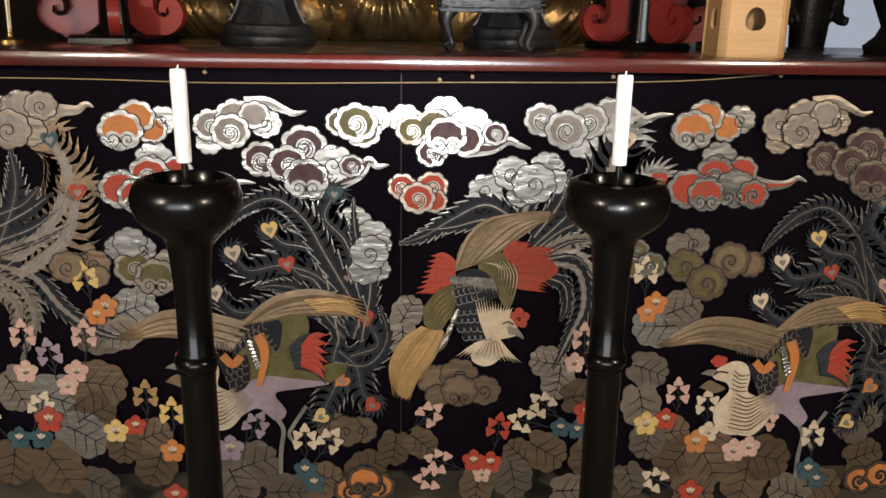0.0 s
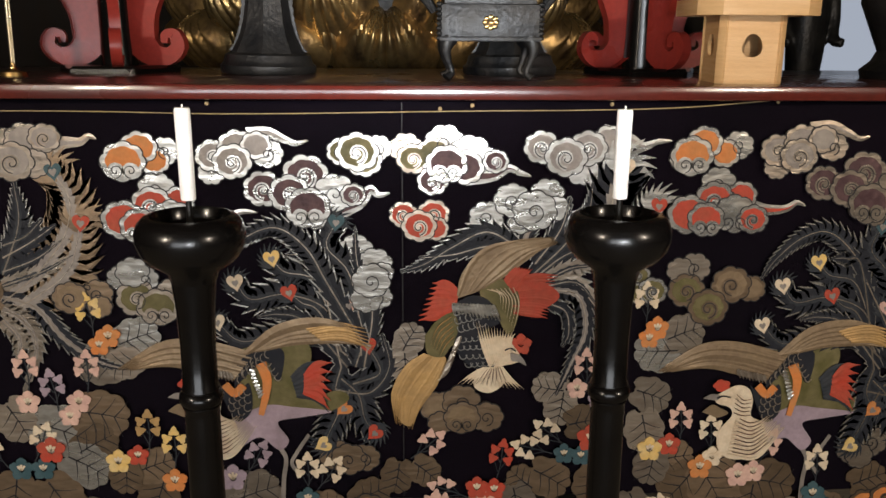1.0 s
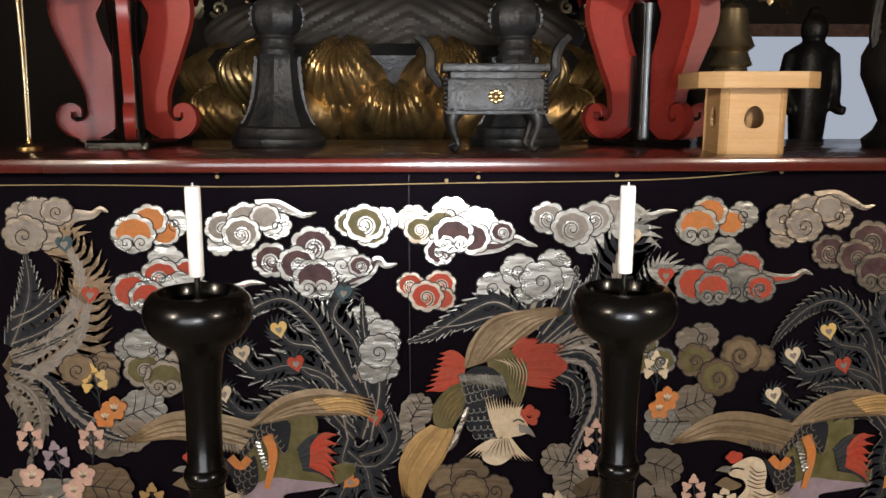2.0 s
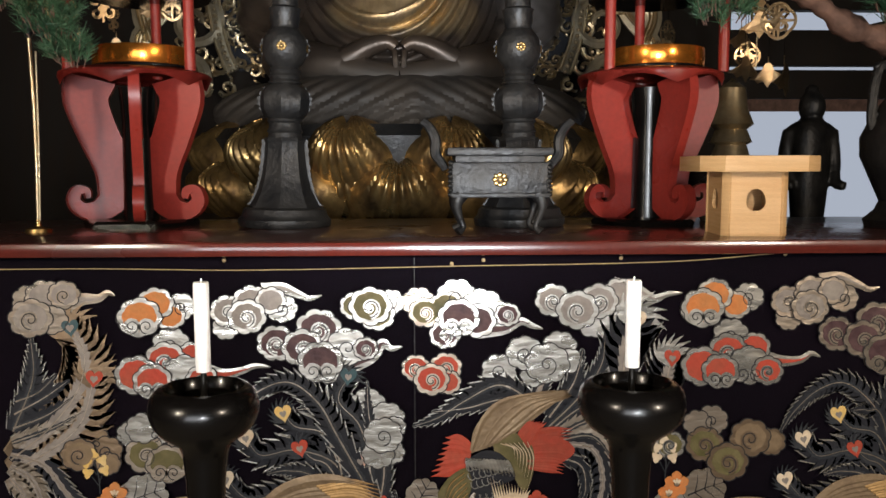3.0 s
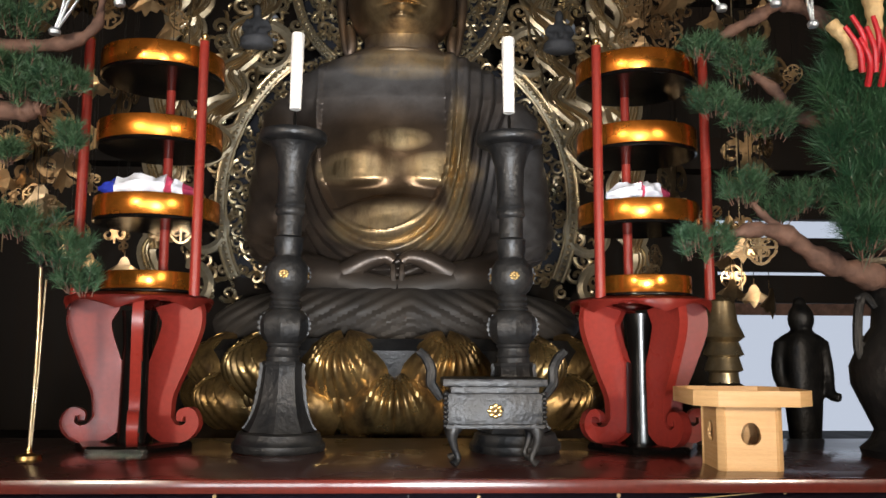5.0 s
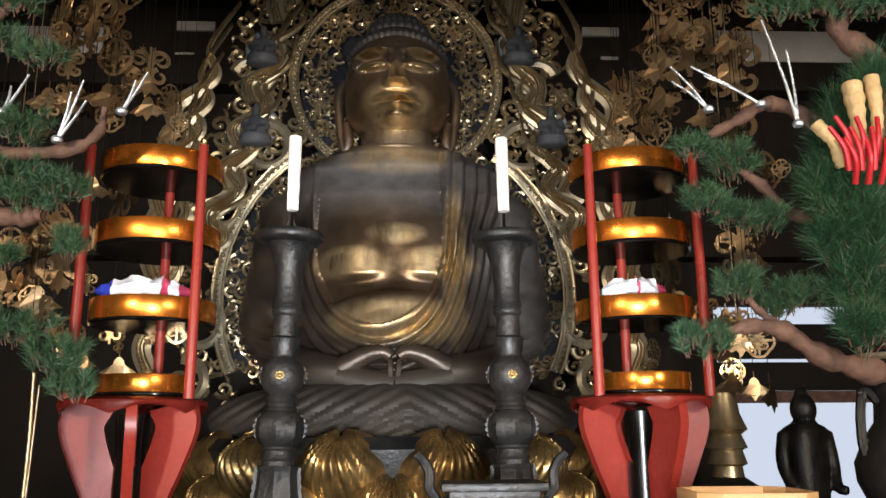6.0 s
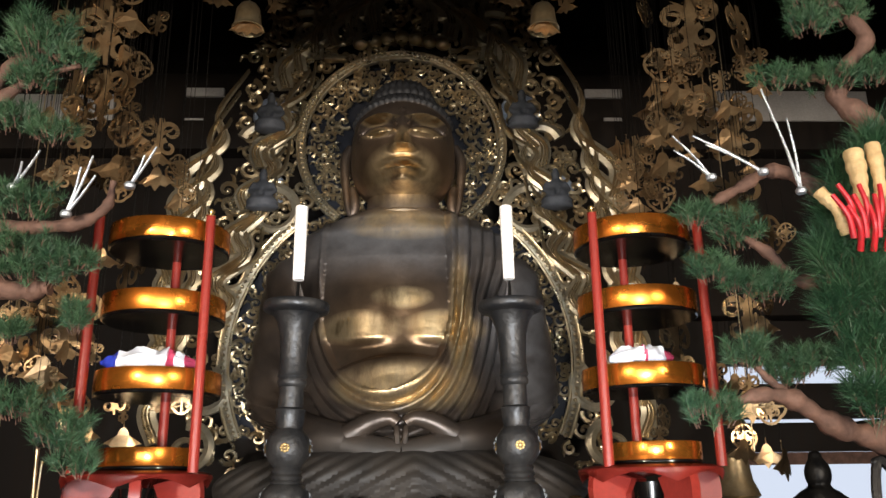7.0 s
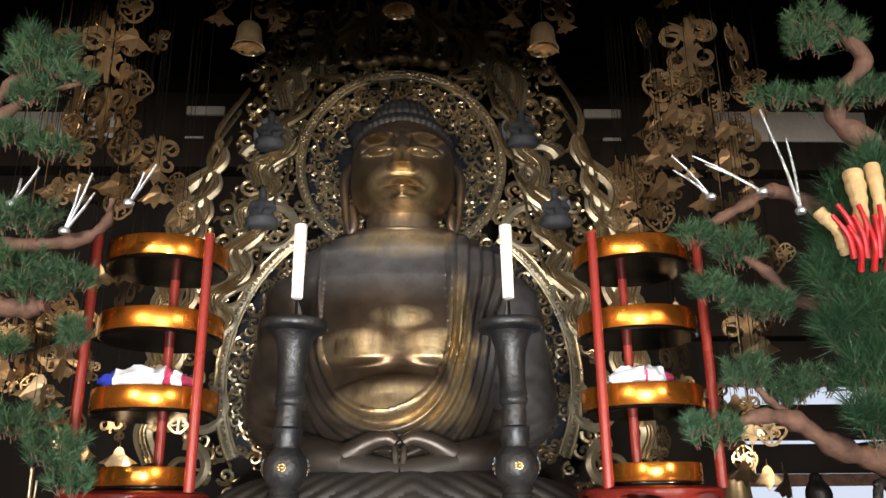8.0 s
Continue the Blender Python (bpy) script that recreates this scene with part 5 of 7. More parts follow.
# ---- seated statue: one mesh ----
def statue_material():
    m = bpy.data.materials.new("aged_gilt_bronze")
    m.use_nodes = True
    t = m.node_tree
    n, link = t.nodes, t.links.new
    p = n["Principled BSDF"]
    co = n.new("ShaderNodeTexCoord")

    def noise_tex(scale, stretch=(1, 1, 1), detail=6):
        mp = n.new("ShaderNodeMapping")
        mp.inputs["Scale"].default_value = stretch
        link(co.outputs["Object"], mp.inputs[0])
        q = n.new("ShaderNodeTexNoise")
        q.inputs["Scale"].default_value, q.inputs["Detail"].default_value, q.inputs["Roughness"].default_value = scale, detail, 0.65
        link(mp.outputs[0], q.inputs[0])
        return q.outputs[0]

    def calc(op, a, b, clamp=True):
        q = n.new("ShaderNodeMath")
        q.operation, q.use_clamp = op, clamp
        for k, v in enumerate((a, b)):
            if isinstance(v, (int, float)):
                q.inputs[k].default_value = v
            else:
                link(v, q.inputs[k])
        return q.outputs[0]

    def patch_mask(centre, radii):
        """1 inside an oval patch, fading to 0 at its edge."""
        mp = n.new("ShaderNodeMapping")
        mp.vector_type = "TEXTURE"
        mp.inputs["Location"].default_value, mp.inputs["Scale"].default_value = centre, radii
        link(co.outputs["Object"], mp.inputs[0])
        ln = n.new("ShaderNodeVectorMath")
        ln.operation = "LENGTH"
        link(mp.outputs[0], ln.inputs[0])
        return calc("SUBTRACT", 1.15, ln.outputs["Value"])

    def mix(f, a, b):
        q = n.new("ShaderNodeMix")
        q.data_type = "RGBA"
        link(f, q.inputs[0])
        for k, v in ((6, a), (7, b)):
            if isinstance(v, tuple):
                q.inputs[k].default_value = (*v, 1)
            else:
                link(v, q.inputs[k])
        return q.outputs[2]

    # Skin colour, paler on chest and lower face as if lit from below.
    flesh = calc("MULTIPLY", calc("MAXIMUM", patch_mask((-0.06, -0.3, 2.28), (0.29, 0.6, 0.3)), patch_mask((0, -0.05, 3.0), (0.4, 0.6, 0.26))), 1.3)
    # Gilding, with highlights painted under the breasts, on brows, lids, nose and chin.
    gold = patch_mask((0, -0.36, 2.42), (0.12, 0.4, 0.05))
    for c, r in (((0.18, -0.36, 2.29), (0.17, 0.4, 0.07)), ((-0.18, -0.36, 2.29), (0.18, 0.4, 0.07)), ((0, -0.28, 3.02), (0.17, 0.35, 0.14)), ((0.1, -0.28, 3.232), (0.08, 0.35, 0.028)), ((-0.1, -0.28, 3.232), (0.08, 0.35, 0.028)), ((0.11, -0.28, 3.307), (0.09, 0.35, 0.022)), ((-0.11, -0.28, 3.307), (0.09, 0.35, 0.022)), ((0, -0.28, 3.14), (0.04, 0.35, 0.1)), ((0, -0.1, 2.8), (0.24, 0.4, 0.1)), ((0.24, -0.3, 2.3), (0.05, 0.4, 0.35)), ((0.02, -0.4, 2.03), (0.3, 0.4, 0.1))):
        gold = calc("MAXIMUM", gold, patch_mask(c, r))
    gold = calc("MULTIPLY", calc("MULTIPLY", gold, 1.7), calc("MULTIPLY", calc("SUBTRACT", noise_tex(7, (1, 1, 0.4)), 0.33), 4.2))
    dust = calc("MULTIPLY", calc("MAXIMUM", patch_mask((0, -0.1, 2.74), (0.7, 0.6, 0.24)), patch_mask((0.5, -0.2, 2.3), (0.2, 0.5, 0.5))), calc("MULTIPLY", calc("SUBTRACT", noise_tex(3.5), 0.2), 1.9))
    base = mix(noise_tex(7), (0.012, 0.0125, 0.0145), (0.12, 0.085, 0.06))
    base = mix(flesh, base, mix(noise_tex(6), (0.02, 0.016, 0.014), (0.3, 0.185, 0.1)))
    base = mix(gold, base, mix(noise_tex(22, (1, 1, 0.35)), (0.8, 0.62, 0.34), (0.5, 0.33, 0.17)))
    base = mix(dust, base, (0.15, 0.162, 0.178))
    # Darker brown towards the lap and hem, by position.
    low = calc("MULTIPLY", patch_mask((0, -0.3, 1.58), (1.0, 0.9, 0.24)), 3.0)
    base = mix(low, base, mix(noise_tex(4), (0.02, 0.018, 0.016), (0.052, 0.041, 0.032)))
    sep = n.new("ShaderNodeSeparateXYZ")
    link(co.outputs["Object"], sep.inputs[0])
    across = calc("MULTIPLY", calc("MULTIPLY", sep.outputs[0], sep.outputs[0], False), 1.2, False)
    hair = calc("MULTIPLY", calc("SUBTRACT", calc("ADD", sep.outputs[2], across, False), 3.403, False), 80.0)
    base = mix(hair, base, (0.022, 0.022, 0.024))
    link(base, p.inputs["Base Color"])
    link(calc("MULTIPLY", calc("ADD", 0.5, calc("MULTIPLY", calc("MAXIMUM", calc("MULTIPLY", flesh, 0.7), gold), 0.6)), calc("SUBTRACT", 1.0, calc("MULTIPLY", calc("MAXIMUM", calc("MAXIMUM", dust, low), hair), 0.85))), p.inputs["Metallic"])
    link(calc("ADD", calc("MULTIPLY", noise_tex(12), 0.3), calc("ADD", 0.2, calc("MULTIPLY", calc("MAXIMUM", dust, calc("MAXIMUM", low, hair)), 0.3))), p.inputs["Roughness"])
    b = n.new("ShaderNodeBump")
    b.inputs["Strength"].default_value, b.inputs["Distance"].default_value = 0.25, 0.006
    link(noise_tex(40), b.inputs["Height"]), link(b.outputs[0], p.inputs["Normal"])
    return m


# torso sections: height, half width, half depth, y of the axis
SECTIONS = ((1.55, 0.46, 0.36, 0.02), (1.8, 0.42, 0.34, 0.0), (2.0, 0.41, 0.33, 0.0), (2.2, 0.42, 0.315, 0.0), (2.42, 0.46, 0.305, 0.0), (2.62, 0.53, 0.285, 0.0), (2.76, 0.47, 0.255, 0.015), (2.84, 0.36, 0.225, 0.025), (2.9, 0.23, 0.19, 0.03), (2.93, 0.1, 0.1, 0.03))


def torso(z):
    for a, b in zip(SECTIONS, SECTIONS[1:]):
        if z <= b[0]:
            k = max(0, (z - a[0]) / (b[0] - a[0]))
            k = k * k * (3 - 2 * k) * 0.5 + k * 0.5
            return [a[i] + (b[i] - a[i]) * k for i in (1, 2, 3)]
    return SECTIONS[-1][1:]


def bell_curve(x, s):
    return math.exp(-(x / s) ** 2)


def step(x, w):
    x = min(1, max(0, x / w + 0.5))
    return x * x * (3 - 2 * x)


def ridge(d, pitch):
    """Soft rounded folds with sharp valleys."""
    s = 0.5 + 0.5 * math.sin(2 * math.pi * d / pitch)
    return s * (1.6 - 0.6 * s)


def robe(x, z):
    """How far robe, folds and chest stand out from the plain torso at (x, z)."""
    e = math.sqrt(((x + 0.07) / 0.265) ** 2 + (min(0, z - 2.4) / 0.4) ** 2)
    d = (e - 1) * 0.3
    bare = 1 - step(d, 0.02)
    chest = 0.0
    ax = abs(x)
    under = 2.22 + 1.6 * max(0, ax - 0.2) ** 2 + 0.5 * max(0, 0.2 - ax) ** 2
    chest += 0.034 * step(ax - 0.05, 0.09) * bell_curve(ax - 0.19, 0.15) * bell_curve(max(0, z - 2.34), 0.2) * step(z - under, 0.045)
    sash_top = 2.165 - 0.9 * x * x
    sash = 0.02 * step(sash_top - z, 0.02) + 0.03 * bell_curve(z - 2.0, 0.12) * bell_curve(x, 0.25)
    out = bare * (chest + sash + 0.012 * bell_curve(z - 2.13, 0.05) * bell_curve(x, 0.2))
    if d > -0.01:
        right, low = step(x - 0.05, 0.1), step(2.3 - z, 0.2)
        fold = max(right * step(0.3 - d, 0.1), low * step(0.2 - d, 0.08))
        pitch = 0.042 + 0.02 * step(z - 2.5, 0.3)
        out += (1 - bare) * (0.014 + fold * 0.026 * ridge(d + 0.012 * noise.noise((x * 3, z * 3, 1)), pitch) + (1 - fold) * 0.006 * ridge(d + 0.4 * z, 0.11))
        out += 0.012 * bell_curve(d, 0.012)
    return out


def face(x, z):
    """How far the features stand out from the plain oval of the head."""
    ax = abs(x)
    z -= 0.022
    t = min(1, max(0, (3.27 - z) / 0.165))
    out = (0.014 + 0.075 * t * t) * bell_curve(x, 0.016 + 0.022 * t) * step(z - 3.1, 0.018) * step(3.3 - z, 0.06)
    out += 0.042 * bell_curve(ax - 0.036, 0.017) * bell_curve(z - 3.112, 0.016)
    out += 0.022 * bell_curve(x, 0.1) * bell_curve(z - 3.03, 0.07)
    bow = 3.032 - 0.006 * bell_curve(ax, 0.02)
    out += 0.052 * bell_curve(z - bow - 0.018, 0.015) * bell_curve(ax, 0.058) + 0.056 * bell_curve(z - bow + 0.021, 0.016) * bell_curve(ax, 0.05)
    out -= 0.02 * bell_curve(z - bow, 0.006) * bell_curve(ax, 0.07)
    out += 0.055 * bell_curve(x, 0.07) * bell_curve(z - 2.966, 0.028) - 0.012 * bell_curve(z - 2.993, 0.012) * bell_curve(x, 0.06)
    out += 0.014 * bell_curve(ax - 0.12, 0.07) * bell_curve(z - 3.08, 0.07)
    # brow arch, eyeball, lids
    z -= 0.02
    brow = 3.272 - 3.2 * (ax - 0.115) ** 2 - (0.02 if ax < 0.04 else 0)
    out += 0.046 * bell_curve(z - brow, 0.011) * step(ax - 0.032, 0.02) * step(0.205 - ax, 0.03)
    inside = ((ax - 0.108) / 0.078) ** 2 + ((z - 3.213) / 0.046) ** 2
    out -= 0.042 * max(0, 1.15 - inside) ** 0.5 if inside < 1.15 else 0
    out += 0.04 * max(0, 1 - ((ax - 0.108) / 0.07) ** 2 - ((z - 3.207) / 0.034) ** 2) ** 0.6 if ((ax - 0.108) / 0.07) ** 2 + ((z - 3.207) / 0.034) ** 2 < 1 else 0
    lid = 3.182 + 1.4 * (ax - 0.108) ** 2
    out += 0.036 * bell_curve(z - lid + 0.006, 0.009) * step(0.19 - ax, 0.02) * step(ax - 0.03, 0.02)
    out -= 0.009 * bell_curve(z - lid - 0.007, 0.004) * step(0.17 - ax, 0.02) * step(ax - 0.045, 0.02)
    out += 0.01 * bell_curve(x, 0.01) * bell_curve(z - 3.31, 0.01)
    return out


def closed_grid(bm, place, nu, nv):
    """A shell of nu steps round by nv steps up; place(u, v) with both 0..1."""
    rows = [[bm.verts.new(place(i / nu, j / nv)) for i in range(nu)] for j in range(nv + 1)]
    for lo, hi in zip(rows, rows[1:]):
        for i in range(nu):
            bm.faces.new((lo[i], lo[(i + 1) % nu], hi[(i + 1) % nu], hi[i]))
    bm.faces.new(rows[0][::-1]), bm.faces.new(rows[-1])


def statue():
    bm = bmesh.new()

    def trunk(u, v):
        a = 2 * math.pi * u
        z = 1.55 + 1.38 * v
        rx, ry, y = torso(z)
        x, yy = rx * math.cos(a), ry * math.sin(a)
        if yy < 0.05:
            k = robe(x, z) * step(0.05 - yy, 0.1)
            yy -= k * (0.35 + 0.65 * abs(math.sin(a)))
            x += k * 0.5 * math.cos(a)
        return (x, y + yy, z)
    closed_grid(bm, trunk, 420, 240)

    def head(u, v):
        a, f = 2 * math.pi * u, math.pi * (0.02 + 0.96 * v) - math.pi / 2
        cz = math.sin(f)
        k = (1 - abs(cz) ** 2.5) ** (1 / 2.5)
        x, y, z = 0.243 * k * math.cos(a), 0.255 * k * math.sin(a), 3.185 + (0.315 if cz > 0 else 0.25) * cz
        front = step(-math.sin(a) - 0.3, 0.4)
        y -= face(x, z) * front
        edge = 3.41 - 1.2 * x * x if y < 0.05 else 3.1
        h = step(z - edge, 0.012)
        curls = abs(math.sin(a * 22)) ** 0.6 * abs(math.sin((z - 3.3) * 80)) ** 0.6
        grow = 1 + h * (0.045 + 0.05 * curls)
        return (x * grow, -0.02 + y * grow, z + h * 0.012)
    closed_grid(bm, head, 220, 190)

    def knot(u, v):
        a, f = 2 * math.pi * u, math.pi * (0.02 + 0.96 * v) - math.pi / 2
        r = 1 + 0.09 * abs(math.sin(a * 12)) ** 0.6 * abs(math.sin(f * 9)) ** 0.6
        return (0.15 * r * math.cos(f) * math.cos(a), 0.06 + 0.15 * r * math.cos(f) * math.sin(a), 3.52 + 0.13 * r * math.sin(f))
    closed_grid(bm, knot, 96, 40)

    def lap(u, v):
        a, f = 2 * math.pi * u, math.pi * (0.02 + 0.96 * v) - math.pi / 2
        k = math.cos(f) ** 0.7
        x, y, z = 0.74 * k * math.cos(a), -0.2 + 0.46 * k * math.sin(a), 1.62 + 0.165 * math.sin(f)
        if y < -0.2:
            d = abs(x - 0.05) * 0.55 + (z - 1.45) * 0.9
            y -= 0.016 * ridge(d, 0.045) * step(-y - 0.25, 0.2)
        return (x, y, z)
    closed_grid(bm, lap, 260, 60)

    def skirt(u, v):
        a = 2 * math.pi * u
        r = 1 + 0.05 * math.sin(v * 3.0)
        w = 0.008 * math.sin(u * 110)
        return ((0.66 * r + w) * math.cos(a), -0.16 + (0.46 * r + w) * math.sin(a), 1.44 + 0.18 * v)
    closed_grid(bm, skirt, 240, 10)
    for s in (-1, 1):
        def arm(u, v, s=s):
            pts = ((0.36, 0.03, 2.74), (0.455, 0.01, 2.6), (0.49, 0.0, 2.25), (0.505, -0.05, 2.03), (0.45, -0.17, 1.88), (0.38, -0.25, 1.82))
            q = v * (len(pts) - 1)
            i = min(int(q), len(pts) - 2)
            c = Vector(pts[i]).lerp(Vector(pts[i + 1]), q - i)
            a = 2 * math.pi * u
            r = 0.135 + 0.025 * math.sin(v * 3.1) + 0.01 * ridge(v * 1.6 + 0.16 * math.sin(a) + 0.1 * math.cos(a), 0.16)
            r *= min(1, 0.45 + v * 4.5)
            return (s * (c.x + r * math.cos(a)), c.y + r * math.sin(a) * 1.05, c.z + 0.2 * r * math.cos(a) * (1 if v > 0.7 else 0))
        closed_grid(bm, arm, 60, 70)
        tube([(s * 0.46, -0.2, 1.86), (s * 0.36, -0.32, 1.83), (s * 0.25, -0.4, 1.81), (s * 0.12, -0.44, 1.79)], lambda q: 0.105 - 0.05 * q, bm, 20, 16)
        # hands meet in an oval
        tube([(s * 0.2, -0.44, 1.8), (s * 0.11, -0.47, 1.775), (0.0, -0.48, 1.76)], (0.066, 0.048), bm, 14, 10, 0.7)
        tube([(s * 0.2, -0.44, 1.82), (s * 0.12, -0.455, 1.868), (s * 0.05, -0.47, 1.885), (s * 0.014, -0.475, 1.865)], (0.05, 0.022), bm, 12, 12)
        for k in range(3):
            tube([(s * 0.014, -0.49, 1.775 + 0.012 * k), (s * 0.016, -0.5, 1.82), (s * 0.018, -0.485, 1.85)], 0.011, bm, 8, 6)
        # ears with long lobes
        tube([(s * 0.245, 0.0, 3.27), (s * 0.272, 0.0, 3.2), (s * 0.268, 0.0, 3.07), (s * 0.258, 0.0, 2.96), (s * 0.238, 0.0, 2.91), (s * 0.225, 0.0, 2.96), (s * 0.235, 0.0, 3.05)], lambda q: 0.02 + 0.005 * math.sin(q * 9), bm, 10, 24)
    # neck with three creases
    lathe([(0.21, 2.74), (0.215, 2.775), (0.195, 2.795), (0.2, 2.825), (0.182, 2.842), (0.185, 2.875), (0.17, 2.89), (0.165, 2.98)], 48, bm, (0, -0.0, 0))
    return bm


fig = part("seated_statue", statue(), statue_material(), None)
tagged(fig, "large seated temple statue of dark bronze with gilding and painted highlights", "statue")
fig.location = (-0.145, 3.6, -0.13)
fig.scale = (1.02, 1, 0.96)


# ---- openwork aureole behind the statue ----
aur = thing("aureole", (X0 - 0.012, 3.95, 0.93), "tall gilded openwork aureole of scrolls and flames", "aureole")
AZ = 1.14


def ring_points(cx, cz, rx, rz, a0, a1, n):
    return [(cx + rx * math.cos(radians(a0 + (a1 - a0) * i / n)), cz + rz * math.sin(radians(a0 + (a1 - a0) * i / n))) for i in range(n + 1)]


def band(cx, cz, rx, rz, a0, a1, name):
    rim = part(name, ribbon(ring_points(cx, cz, rx, rz, a0, a1, 90), 0.05, 0.0, 0.03, None, 0, 0, 0.01), "dull_gilt", aur)
    for k, q in enumerate((0.97, 1.03)):
        part("moulding", tube([(x, -0.034, z) for x, z in ring_points(cx, cz, rx * q, rz * q, a0, a1, 90)], 0.008, None, 6), "old_gilt", rim)
    beads = bmesh.new()
    for x, z in ring_points(cx, cz, rx, rz, a0, a1, int(abs(a1 - a0) * rx * 0.62)):
        ball((0.0105, 0.009, 0.0105), (x, -0.042, z), beads, 8, 5)
    tagged(part("beading", beads, "old_gilt", rim), kind="stuff")


HC, BC = 3.49 - AZ, 2.3 - AZ
band(0, HC, 0.53, 0.55, -52, 232, "halo_rim")
band(0, BC, 0.86, 0.93, -25, 54, "body_rim")
band(0, BC, 0.86, 0.93, 126, 205, "body_rim")


def scrollwork(name, spots, size, seed, y=-0.006):
    """Carved leaf scrolls, each a curl with a leaf and a berry."""
    rnd = random.Random(seed)
    bm = bmesh.new()
    for x, z in spots:
        r = size * rnd.uniform(0.7, 1.15)
        hand, start = rnd.choice((-1, 1)), rnd.uniform(0, 6.3)
        pts = curl(x, z, r, 1.15, start, hand, 12, 0.2)
        tube([(px, y - 0.016 * (i / 12), pz) for i, (px, pz) in enumerate(pts)], lambda s: size * (0.3 - 0.14 * s), bm, 5)
        ball((r * 0.26, 0.014, r * 0.26), (pts[-1][0], y - 0.02, pts[-1][1]), bm, 7, 5)
        a = start + rnd.uniform(1, 3)
        for q in (0, 1):
            a += 1.7 * q
            tube([(x + r * 0.8 * math.cos(a), y, z + r * 0.8 * math.sin(a)), (x + r * 1.2 * math.cos(a + 0.2), y - 0.02, z + r * 1.2 * math.sin(a + 0.2)), (x + r * 1.5 * math.cos(a + 0.55), y - 0.006, z + r * 1.5 * math.sin(a + 0.55))], lambda s: size * 0.36 * (1.05 - s) * (0.4 + s), bm, 5, 5)
    return tagged(part(name, bm, "old_gilt", aur), kind="stuff")


def spots_in(test, x0, x1, z0, z1, step, seed):
    rnd = random.Random(seed)
    out = []
    z = z0
    while z < z1:
        x = x0
        while x < x1:
            p = (x + rnd.uniform(-0.3, 0.3) * step, z + rnd.uniform(-0.3, 0.3) * step)
            if test(*p):
                out.append(p)
            x += step
        z += step
    return out


in_halo = lambda x, z, k=1.0: (x / (0.53 * k)) ** 2 + ((z - HC) / (0.55 * k)) ** 2 < 1
in_body = lambda x, z, k=1.0: (x / (0.86 * k)) ** 2 + ((z - BC) / (0.93 * k)) ** 2 < 1
scrollwork("halo_scroll", spots_in(lambda x, z: in_halo(x, z, 0.92) and not in_halo(x, z, 0.62), -0.55, 0.55, HC - 0.55, HC + 0.55, 0.058, 3), 0.038, 5)
scrollwork("body_scroll", spots_in(lambda x, z: in_body(x, z, 0.95) and not in_body(x, z, 0.76) and not in_halo(x, z, 1.02) and z > BC - 0.42, -0.9, 0.9, BC - 0.45, BC + 0.95, 0.058, 4), 0.038, 6)
scrollwork("outer_scroll", spots_in(lambda x, z: not in_body(x, z, 1.06) and not in_halo(x, z, 1.07) and abs(x) < 1.0 - 0.16 * abs(z - 1.6) and z < 3.5, -1.0, 1.0, 0.9, 3.4, 0.1, 8), 0.056, 9)
scrollwork("outer_leaf_scroll", spots_in(lambda x, z: not in_body(x, z, 1.04) and in_body(x, z, 1.2) and not in_halo(x, z, 1.05) and z > 0.5, -1.1, 1.1, 0.5, 2.2, 0.095, 18), 0.045, 19)
# blue-black ground seen through the inner scrolls
part("inner_ground", plate(ring_points(0, HC, 0.5, 0.52, 0, 354, 60), 0.035, 0.01), "navy_silk", aur, smooth=False)
part("inner_ground", plate(ring_points(0, BC, 0.84, 0.91, -25, 205, 60), 0.045, 0.008), "navy_silk", aur, smooth=False)

# flames: long wavy tongues with a groove down the middle
rnd = random.Random(12)
for side in (-1, 1):
    for k in range(15):
        s = k / 14
        x = side * (1.16 - 0.02 * k + 0.1 * math.sin(s * 3)) if k < 9 else side * 0.7 * math.cos(radians(28 + 10 * (k - 9)))
        z = 0.75 + 0.16 * k if k < 9 else HC + 0.7 * math.sin(radians(28 + 10 * (k - 9)))
        ln = rnd.uniform(0.75, 1.0)
        lean = -side * (0.1 + 0.25 * s)
        wob = rnd.uniform(0.05, 0.075) * side
        pts = [(x, -0.0, z), (x + wob + lean * 0.2, -0.02, z + 0.2 * ln), (x - wob * 0.8 + lean * 0.45, -0.01, z + 0.42 * ln), (x + wob * 0.7 + lean * 0.75, -0.02, z + 0.66 * ln), (x + lean * 1.1 - wob * 0.2, 0.0, z + ln)]
        fl = part("flame", ribbon([(p[0], p[2]) for p in pts], lambda q: 0.1 * (1.02 - q) ** 0.7 * (0.6 + 0.5 * math.sin(math.pi * min(1, q + 0.15))), -0.002 * k, 0.014, None, 30, 0, 0.016), "dull_gilt", aur)
        for o in (-1, 0, 1):
            part("flame_ridge", ribbon([(p[0] + o * 0.018 * (1 - i / 5), p[2]) for i, p in enumerate(pts)], lambda q: 0.013 * (1.03 - q), -0.02 - 0.002 * k, 0.008, None, 30, 0, 0.008), "old_gilt", fl)
